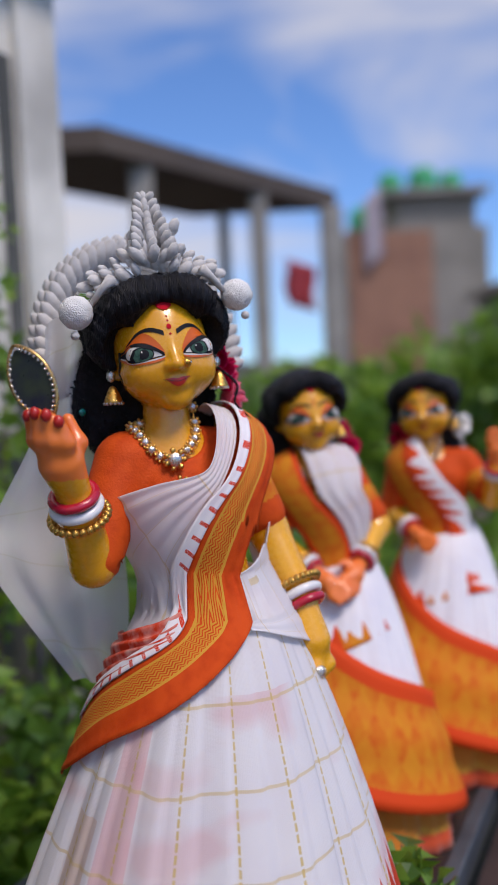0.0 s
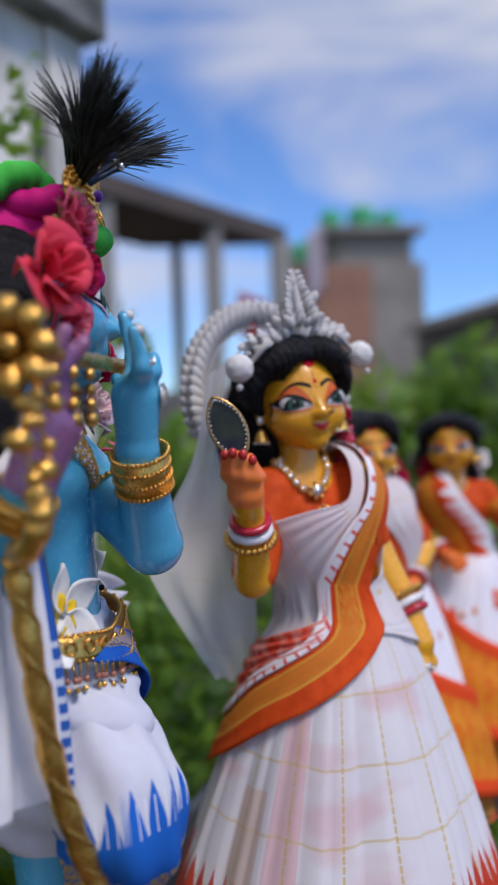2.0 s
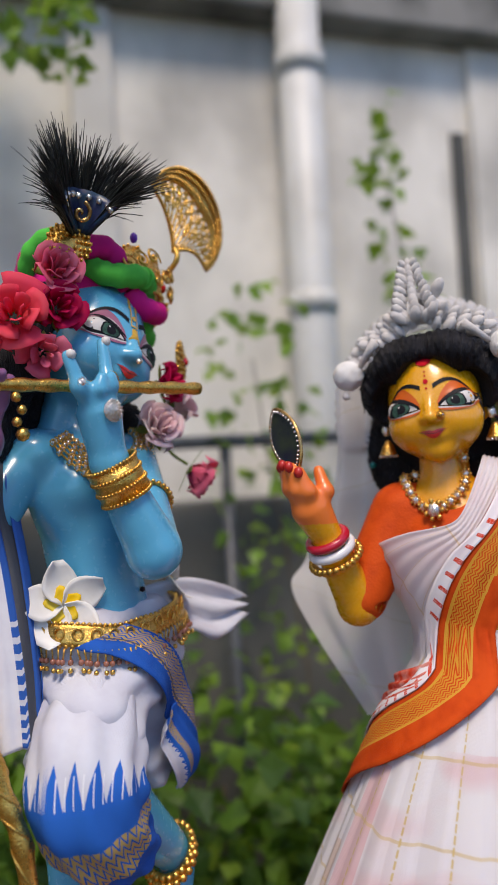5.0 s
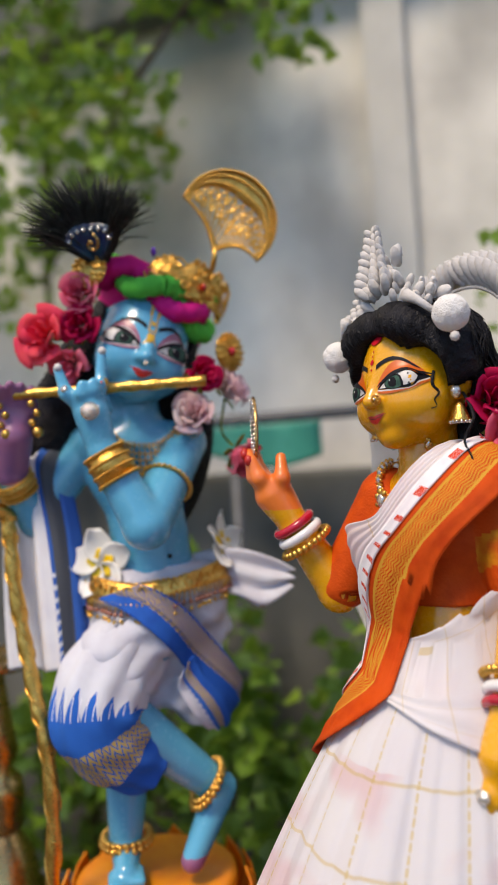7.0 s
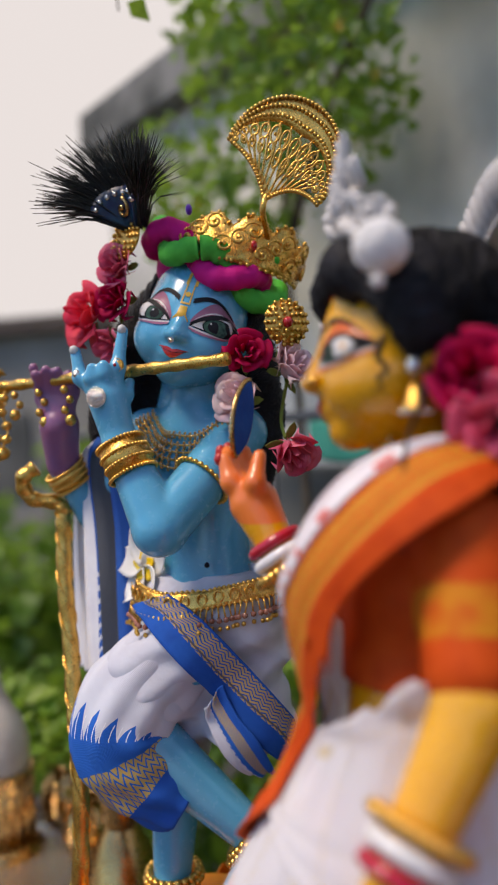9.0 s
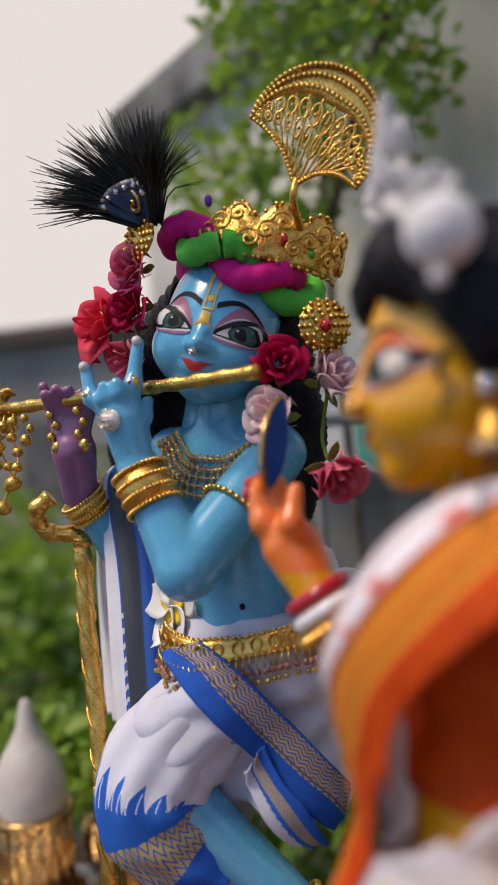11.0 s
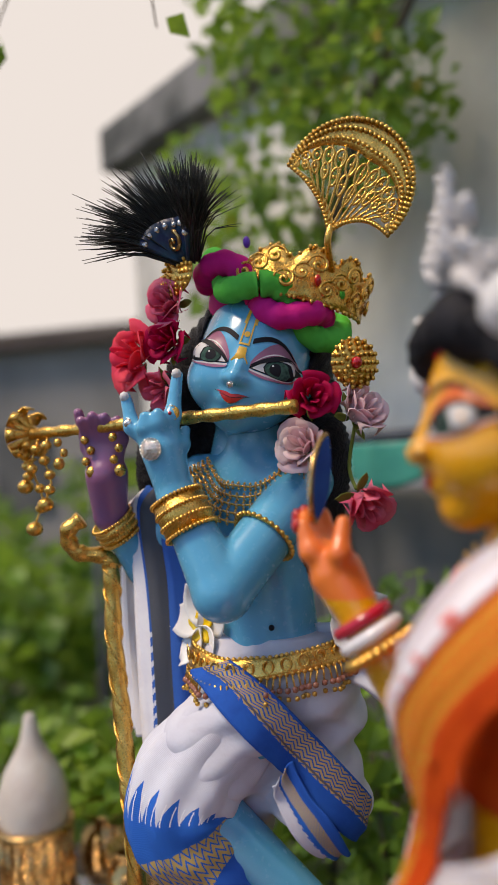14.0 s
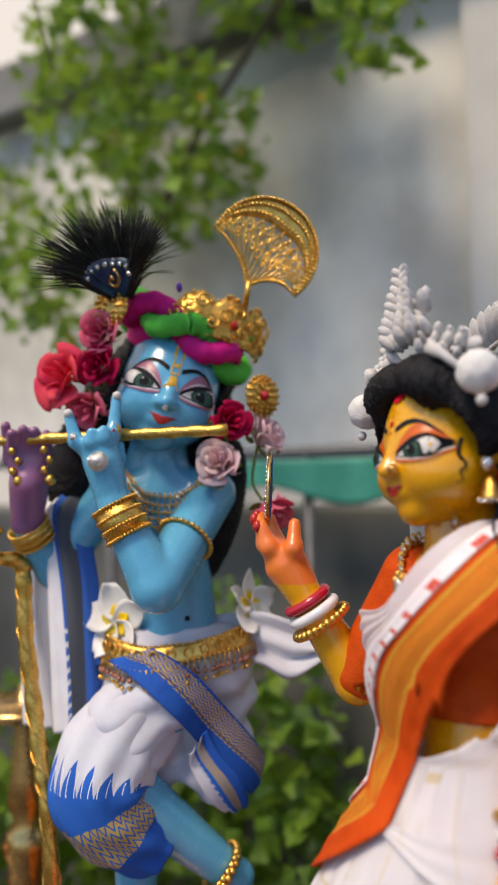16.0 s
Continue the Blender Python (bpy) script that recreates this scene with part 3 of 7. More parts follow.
# bushes behind the table
for i, (x, y, z, r, n) in enumerate(((-0.95, -0.5, 0.1, 0.3, 700), (-0.45, -0.45, 0.0, 0.28, 600), (-1.5, -0.55, -0.1, 0.28, 500), (-2.1, -0.6, -0.25, 0.24, 350),
                                     (-0.05, -0.45, -0.15, 0.25, 500), (0.5, -0.4, -0.1, 0.28, 500), (-1.2, -0.5, -0.35, 0.4, 600), (-0.5, -0.5, -0.45, 0.35, 500))):
    c = wpt(x, y, z)
    plant("garden_bush", (c[0], c[1], -0.85), [[(c[0], c[1], -0.85), c], [(c[0] + 0.05, c[1], -0.85), (c[0] + 0.12, c[1] - 0.05, c[2])]],
          [(c, (r, r * 0.8, r * 0.8)), ((c[0] + 0.15, c[1] + 0.1, c[2] - 0.2), (r * 0.7, r * 0.7, r * 0.5)), ((c[0] - 0.12, c[1] - 0.1, c[2] - 0.15), (r * 0.7, r * 0.7, r * 0.5))],
          n, 0.055, DARKG + ((M_LEAF_YELLOW, 0.06),), 40 + i, "dense dark green garden bush behind the table", "bush")
# bushes in the open garden
rng = random.Random(5)
for i, (x, y, z, r, n) in enumerate(((0.1, 3.6, 0.35, 0.5, 700), (0.75, 3.9, 0.45, 0.55, 800), (1.5, 4.2, 0.55, 0.6, 800), (2.1, 4.0, 0.75, 0.6, 800), (2.9, 4.2, 0.6, 0.7, 800),
                                     (-0.25, 3.2, 0.4, 0.45, 600), (3.9, 4.6, 0.5, 0.8, 800), (1.1, 3.0, -0.1, 0.5, 600), (0.4, 2.7, -0.2, 0.5, 600), (2.0, 2.8, -0.1, 0.6, 600), (-0.3, 2.4, -0.1, 0.3, 400),
                                     (-2.6, -1.0, 0.05, 0.45, 600), (-2.2, -1.5, -0.1, 0.5, 600), (-3.4, -1.9, 0.2, 0.6, 600), (-2.9, -0.5, 0.35, 0.4, 500), (-4.2, -1.2, 0.4, 0.6, 600))):
    plant("garden_bush", (x, y, -0.85), [[(x, y, -0.85), (x + 0.05, y, z)], [(x, y, -0.85), (x - 0.2, y + 0.1, z)]],
          [((x, y, z), (r, r * 0.7, r * 0.5)), ((x + r * 0.6, y + 0.1, z - 0.2), (r * 0.6, r * 0.5, r * 0.5)), ((x - r * 0.5, y, z - 0.3), (r * 0.7, r * 0.5, r * 0.5)), ((x, y - 0.1, z - 0.6), (r, r * 0.6, r * 0.4))],
          n, 0.11, GREEN if i % 3 else DARKG, 70 + i, "leafy green bush in the open garden", "bush", 0.011)
far = Shape()
thing("far_trees", leaf_cloud([((-60 + 9 * i + rng.uniform(-3, 3), 75 + rng.uniform(-8, 8), 0.5), (7, 4, rng.uniform(2, 4.5))) for i in range(14)]
                              + [((-70 + rng.uniform(-8, 8), -60 + 9 * i, 0.5), (4, 7, rng.uniform(2, 4))) for i in range(14)], 6000, 1.4, 9), M_LEAF_DARK,
      label="far line of dark green trees", category="trees", kind="stuff", smooth=False)
pot(wpt(-0.15, -0.55, -0.85), 0.16, 0.42, M_POT, "tall pale cement flower pot with plants")
pot((-0.62, 1.55, -0.85), 0.17, 0.40, M_POT, "pale flower pot with a teal painted stripe", M_TEAL)
plant("potted_plant", (-0.62, 1.55, -0.5), [[(-0.62, 1.55, -0.5), (-0.6, 1.55, -0.35)]], [((-0.62, 1.55, -0.38), (0.14, 0.14, 0.1))], 160, 0.06, DARKG, 200, "low green plant in a pot", "plant")
plant("potted_plant", wpt(-0.15, -0.55, -0.5), [[wpt(-0.15, -0.55, -0.5), wpt(-0.12, -0.55, -0.2)]], [(wpt(-0.13, -0.55, -0.25), (0.16, 0.16, 0.16))], 150, 0.075, ((M_LEAF_YELLOW, 0.6), (M_LEAF, 0.4)), 201, "lime green potted plant", "plant")


# ---------- surfaces of the figures ----------
M_YELLOW = material("yellow_enamel", (0.78, 0.37, 0.012), 0.26, second=(0.74, 0.31, 0.01), scale=9, bump=0.02, coat=0.5, fine=20)
M_PALM = material("orange_palm", (0.85, 0.2, 0.035), 0.35, second=(0.8, 0.16, 0.03), scale=20, bump=0.03, coat=0.3)
M_BLUE = material("blue_enamel", (0.07, 0.39, 0.60), 0.24, second=(0.05, 0.33, 0.53), scale=8, bump=0.02, coat=0.5, fine=20)
M_PURPLE = material("mauve_palm", (0.3, 0.1, 0.2), 0.35, second=(0.2, 0.09, 0.22), scale=25, bump=0.03, coat=0.3)
M_BLACK = material("black_paint", (0.008, 0.008, 0.012), 0.6, bump=0, spec=0.2)
M_WHITE = material("white_paint", (0.62, 0.60, 0.58), 0.5, second=(0.55, 0.52, 0.52), scale=60, bump=0)
M_IRIS = material("grey_green_paint", (0.05, 0.12, 0.09), 0.65, second=(0.015, 0.045, 0.035), scale=250, bump=0, spec=0.15)
M_LIP = material("red_lip_paint", (0.5, 0.02, 0.015), 0.3, bump=0)
M_BLUSH = material("orange_shade_paint", (0.68, 0.12, 0.01), 0.35, bump=0)
M_ROSY = material("mauve_shade_paint", (0.35, 0.12, 0.2), 0.35, bump=0)
M_VERMIL = material("vermilion_powder", (0.55, 0.006, 0.02), 0.8, bump=0.5, scale=200, spec=0.15)
M_GOLDPAINT = material("gold_paint", (0.75, 0.42, 0.04), 0.4, bump=0)
M_GOLD = material("gilt_metal", (0.82, 0.48, 0.12), 0.28, 1.0, second=(0.62, 0.33, 0.07), scale=90, bump=0.35)
M_BRASS = material("brass", (0.62, 0.38, 0.15), 0.26, 1.0, second=(0.4, 0.23, 0.09), scale=25, bump=0.12)
M_SILVER = material("rhinestone", (0.85, 0.82, 0.76), 0.12, 0.9, second=(0.6, 0.55, 0.5), scale=400, bump=0.3)
M_HAIR = material("black_wig_hair", (0.006, 0.006, 0.008), 0.5, second=(0.016, 0.016, 0.022), scale=50, bump=0.0, spec=0.2)
_n, _l = M_HAIR.node_tree.nodes, M_HAIR.node_tree.links
_w = _n.new("ShaderNodeTexWave")
_w.inputs["Scale"].default_value, _w.inputs["Distortion"].default_value, _w.inputs["Detail"].default_value = 190, 9, 3
_tc, _b = _n.new("ShaderNodeTexCoord"), _n.new("ShaderNodeBump")
_b.inputs["Strength"].default_value, _b.inputs["Distance"].default_value = 0.55, 0.0015
_l.new(_tc.outputs["Object"], _w.inputs["Vector"]), _l.new(_w.outputs["Fac"], _b.inputs["Height"]), _l.new(_b.outputs[0], _n["Principled BSDF"].inputs["Normal"])
M_SHOLA = material("white_pith", (0.62, 0.6, 0.59), 0.85, second=(0.5, 0.48, 0.47), scale=60, bump=0.3, spec=0.15)
M_COTTON = material("white_pompom", (0.82, 0.81, 0.8), 0.95, second=(0.74, 0.73, 0.72), scale=120, bump=1.0)
M_RED_BANGLE = material("red_lacquer", (0.5, 0.006, 0.03), 0.22, bump=0.02, coat=0.5)
M_WHITE_BANGLE = material("shell_bangle", (0.8, 0.79, 0.8), 0.25, bump=0.02, coat=0.4)
M_BLOUSE = material("orange_silk", (0.62, 0.075, 0.008), 0.62, second=(0.52, 0.055, 0.006), scale=70, bump=0.35, spec=0.15)
M_OCHRE = material("ochre_brocade", (0.62, 0.22, 0.015), 0.6, second=(0.58, 0.1, 0.01), scale=60, bump=0.4, spec=0.15)
M_MAGENTA = material("magenta_satin", (0.72, 0.014, 0.22), 0.65, second=(0.6, 0.01, 0.17), scale=30, bump=0.25, spec=0.15)
M_GREEN = material("green_satin", (0.06, 0.52, 0.07), 0.65, second=(0.04, 0.40, 0.05), scale=30, bump=0.25, spec=0.15)
M_BLUECLOTH = material("blue_cotton", (0.008, 0.09, 0.42), 0.75, second=(0.006, 0.06, 0.33), scale=40, bump=0.3, spec=0.15)
M_PINK = material("pink_silk_petal", (0.86, 0.24, 0.34), 0.6, second=(0.8, 0.09, 0.2), scale=30, bump=0.1, spec=0.15)
M_CORAL = material("coral_silk_petal", (0.9, 0.1, 0.14), 0.6, second=(0.85, 0.05, 0.14), scale=30, bump=0.1, spec=0.15)
M_CRIMSON = material("crimson_silk_petal", (0.66, 0.01, 0.09), 0.6, second=(0.52, 0.006, 0.08), scale=30, bump=0.1, spec=0.15)
M_BLUSHROSE = material("pale_pink_silk_petal", (0.9, 0.64, 0.68), 0.6, second=(0.9, 0.82, 0.8), scale=25, bump=0.1, spec=0.15)
M_PETALWHITE = material("white_foam_petal", (0.8, 0.79, 0.76), 0.6, second=(0.72, 0.7, 0.66), scale=30, bump=0.1, spec=0.15)
for lf, tone in ((M_PINK, (0.9, 0.2, 0.3)), (M_CORAL, (0.95, 0.1, 0.15)), (M_CRIMSON, (0.7, 0.01, 0.1)), (M_BLUSHROSE, (0.9, 0.6, 0.65))):
    sheer(lf, 0.0, tone)
M_PETALYELLOW = material("yellow_foam", (0.8, 0.5, 0.01), 0.6, second=(0.8, 0.62, 0.1), scale=30, bump=0.1, spec=0.15)
M_SEPAL = material("green_sepal", (0.2, 0.25, 0.05), 0.6, scale=30, spec=0.15)
M_FEATHER = material("black_feather", (0.008, 0.008, 0.008), 0.5, second=(0.02, 0.025, 0.02), scale=100, bump=0.3)
M_INKBLUE = material("deep_blue_feather", (0.006, 0.012, 0.06), 0.35, second=(0.004, 0.05, 0.09), scale=60, bump=0.2)
M_RUBY = material("red_stone", (0.5, 0.005, 0.01), 0.12, bump=0, coat=0.6)
M_VIOLET = material("violet_bead", (0.12, 0.02, 0.4), 0.3, bump=0)
M_TEALSTONE = material("teal_stone", (0.0, 0.3, 0.25), 0.15, bump=0, coat=0.5)

# white cotton with gold checks, pink blushes and a red temple border
M_SARI = material("white_checked_cotton", (0.86, 0.84, 0.86), 0.85, second=(0.82, 0.79, 0.83), scale=14, bump=0.2, spec=0.15)
k = Nodes(M_SARI)
pk = k.math("MINIMUM", k.math("MAXIMUM", k.math("MULTIPLY", k.math("SUBTRACT", k.noise(7.0, 2), 0.52), 3.0), 0.0), 0.35)
k.lay(k.math("MULTIPLY", pk, k.band(k.v, 0.2, 0.67)), (0.75, 0.28, 0.3))
k.lay(k.math("MULTIPLY", k.band(k.u, 0.125, 0.16), k.math("MULTIPLY", k.band(k.v, 0.25, 0.66), 0.45)), (0.75, 0.25, 0.26))
k.lay(k.math("MULTIPLY", k.band(k.u, 0.075, 0.115), k.math("MULTIPLY", k.band(k.v, 0.42, 0.66), 0.5)), (0.72, 0.45, 0.28))
dash = k.math("GREATER_THAN", k.math("FRACT", k.math("MULTIPLY", k.v, 55)), 0.25)
k.lay(k.math("MULTIPLY", k.line(k.u, 17, 0.022), k.math("MULTIPLY", dash, 0.85)), (0.72, 0.52, 0.12))
k.lay(k.math("MULTIPLY", k.line(k.v, 7, 0.02), 0.6), (0.72, 0.52, 0.16))
hgt = k.math("DIVIDE", k.math("SUBTRACT", k.v, 0.60), 0.08)
k.lay(k.math("MULTIPLY", k.math("LESS_THAN", k.teeth(k.u, 70), hgt), k.band(k.v, 0.60, 0.75)), (0.68, 0.06, 0.02))
k.lay(k.math("GREATER_THAN", k.v, 0.75), (0.62, 0.07, 0.01))
k.weave(500, 0.15)
k.done()
sheer(M_SARI, 0.04)

# orange border cloth with woven gold
M_BORDER = material("orange_border_silk", (0.66, 0.075, 0.008), 0.6, second=(0.55, 0.05, 0.005), scale=60, bump=0.3, spec=0.15)
k = Nodes(M_BORDER)
zig = k.math("ADD", k.math("MULTIPLY", k.v, 18), k.math("MULTIPLY", k.teeth(k.u, 60), 1.0))
k.lay(k.math("MULTIPLY", k.band(k.v, 0.14, 0.56), k.math("MULTIPLY", k.math("GREATER_THAN", k.math("FRACT", zig), 0.45), 0.75)), (0.62, 0.34, 0.04))
k.lay(k.math("MULTIPLY", k.band(k.v, 0.10, 0.15), 0.8), (0.66, 0.38, 0.05))
k.lay(k.math("MULTIPLY", k.band(k.v, 0.55, 0.60), 0.8), (0.66, 0.38, 0.05))
k.weave(260, 0.3)
k.done()

# white edging with red tufts
M_EDGE = material("white_edge_cotton", (0.8, 0.77, 0.79), 0.85, second=(0.74, 0.66, 0.7), scale=40, bump=0.2, spec=0.15)
k = Nodes(M_EDGE)
k.lay(k.math("MULTIPLY", k.line(k.u, 30, 0.13), k.math("MULTIPLY", k.math("GREATER_THAN", k.noise(60.0), 0.42), k.band(k.v, 0.35, 1.0))), (0.66, 0.05, 0.02))
k.weave(200, 0.2)
k.done()

M_DRAPE = material("sheer_white_cotton", (0.85, 0.82, 0.85), 0.85, second=(0.8, 0.71, 0.75), scale=18, bump=0.2, spec=0.15)
k = Nodes(M_DRAPE)
k.lay(k.math("MULTIPLY", k.line(k.u, 4, 0.012), 0.6), (0.7, 0.5, 0.15))
k.lay(k.math("MULTIPLY", k.line(k.v, 3, 0.012), 0.6), (0.7, 0.5, 0.15))
k.weave(300, 0.15)
k.done()
sheer(M_DRAPE, 0.12)
M_VEIL = material("white_gauze", (0.8, 0.8, 0.82), 0.9, second=(0.75, 0.75, 0.78), scale=20, bump=0.1, spec=0.15)
k = Nodes(M_VEIL)
k.lay(k.math("MULTIPLY", k.line(k.u, 5, 0.012), 0.5), (0.6, 0.55, 0.4))
k.done()
sheer(M_VEIL, 0.25)
M_REDWEAVE = material("red_white_weave", (0.62, 0.05, 0.015), 0.8, second=(0.7, 0.35, 0.3), scale=60, bump=0.3, spec=0.15)

# second and third figures: white cloth, red teeth, ochre brocade band
M_PALLU = material("ochre_red_brocade", (0.62, 0.19, 0.012), 0.65, second=(0.6, 0.11, 0.01), scale=45, bump=0.3, spec=0.15)
k = Nodes(M_PALLU)
k.lay(k.math("MULTIPLY", k.math("LESS_THAN", k.teeth(k.u, 18), k.teeth(k.v, 3)), 0.35), (0.66, 0.3, 0.02))
k.lay(k.math("LESS_THAN", k.v, 0.16), (0.66, 0.06, 0.01))
k.lay(k.math("GREATER_THAN", k.v, 0.86), (0.66, 0.06, 0.01))
k.done()
M_TOOTH = material("white_red_teeth_cotton", (0.8, 0.77, 0.8), 0.85, second=(0.74, 0.7, 0.75), scale=30, bump=0.2, spec=0.15)
k = Nodes(M_TOOTH)
k.lay(k.math("LESS_THAN", k.teeth(k.u, 17), k.math("MULTIPLY", k.math("SUBTRACT", k.v, 0.25), 1.4)), (0.68, 0.07, 0.015))
k.done()

# cloth of the blue figure
M_DHOTI = material("white_dhoti_cotton", (0.58, 0.6, 0.67), 0.85, second=(0.5, 0.5, 0.58), scale=22, bump=0.3, spec=0.15)
M_SASH = material("blue_gold_sash", (0.008, 0.1, 0.45), 0.7, second=(0.006, 0.07, 0.35), scale=40, bump=0.3, spec=0.15)
k = Nodes(M_SASH)
zig = k.math("ADD", k.math("MULTIPLY", k.v, 13), k.math("MULTIPLY", k.teeth(k.u, 16), 1.0))
k.lay(k.math("MULTIPLY", k.band(k.v, 0.42, 0.95), k.math("MULTIPLY", k.math("GREATER_THAN", k.math("FRACT", zig), 0.4), 0.9)), (0.5, 0.34, 0.1))
k.lay(k.math("MULTIPLY", k.band(k.v, 0.46, 0.5), 1.0), (0.1, 0.09, 0.1))
k.weave(240, 0.3)
k.done()
M_KNEE = material("white_blue_temple_cotton", (0.6, 0.62, 0.69), 0.85, second=(0.52, 0.52, 0.6), scale=22, bump=0.3, spec=0.15)
k = Nodes(M_KNEE)
k.lay(k.math("LESS_THAN", k.teeth(k.u, 17), k.math("MULTIPLY", k.math("SUBTRACT", k.v, 0.33), 11.0)), (0.01, 0.12, 0.5))
k.lay(k.math("MULTIPLY", k.line(k.u, 39, 0.06), k.band(k.v, 0.36, 0.42)), (0.75, 0.76, 0.8))
k.lay(k.band(k.v, 0.43, 0.52), (0.01, 0.12, 0.48))
zig = k.math("ADD", k.math("MULTIPLY", k.v, 16), k.math("MULTIPLY", k.teeth(k.u, 36), 1.0))
k.lay(k.math("MULTIPLY", k.band(k.v, 0.52, 0.76), k.math("GREATER_THAN", k.math("FRACT", zig), 0.35)), (0.5, 0.36, 0.12))
k.lay(k.math("GREATER_THAN", k.v, 0.76), (0.01, 0.1, 0.45))
k.weave(240, 0.25)
k.done()


# ---------- heads ----------
def head_solid(s=1.0, ears=True):
    """A head in its own frame: face towards -y, its left at +x."""
    fs = [egg((0, 0.004, 0.014), (0.050, 0.058, 0.056)), egg((0, -0.014, -0.012), (0.046, 0.047, 0.050))]
    fs += [egg((x * 0.022, -0.030, -0.022), (0.026, 0.026, 0.024)) for x in (-1, 1)]
    fs += [egg((0, -0.041, -0.050), (0.015, 0.013, 0.012))]
    head = melt(fs, 0.012)
    fs = [head, limb((0, -0.0535, 0.006), (0, -0.0655, -0.0165), 0.0034, 0.0062)] + [egg((x * 0.0060, -0.060, -0.0180), (0.0045, 0.006, 0.004)) for x in (-1, 1)]
    fs += [egg((x * 0.026, -0.046, -0.003), (0.017, 0.009, 0.011)) for x in (-1, 1)]
    head = melt(fs, 0.006)
    head = melt([head, egg((0, -0.0520, -0.0340), (0.0130, 0.0085, 0.0075))], 0.006)
    if ears:
        head = melt([head] + [egg((x * 0.050, 0.004, -0.006), (0.007, 0.012, 0.019), (0, x * 12, 0)) for x in (-1, 1)], 0.004)
    head = melt([head, limb((0, 0.006, -0.03), (0, 0.012, -0.105), 0.024, 0.022)], 0.012)
    return lambda P: head(P / s) * s


def paint(sh, f, m, s, slot, x0, x1, low, high, off, n=17, rows=5):
    """A painted patch between two lines z = low(t), high(t), x from x0 to x1, laid onto the face."""
    P = []
    for i in range(n):
        t = i / (n - 1)
        for j in range(rows):
            z = low(t) + (high(t) - low(t)) * j / (rows - 1)
            x = x0 + (x1 - x0) * t
            P.append((x * s, -0.058 * s * math.sqrt(max(1 - (x / 0.062) ** 2, 0.05)), z * s))
    P = onto(f, np.array(P), off * s, 5)
    W = P @ np.array(m.to_3x3()).T + np.array(m.translation)
    sh.grid(W[::1].reshape(n, rows, 3)[:, ::-1].reshape(-1, 3) if x1 < x0 else W, n, rows, slot)


def disc(sh, f, m, s, slot, cx, cz, rx, rz, off):
    lo = lambda t: cz - rz * math.sqrt(max(1 - (2 * t - 1) ** 2, 0))
    hi = lambda t: cz + rz * math.sqrt(max(1 - (2 * t - 1) ** 2, 0))
    paint(sh, f, m, s, slot, cx - rx, cx + rx, lo, hi, off, 15, 5)


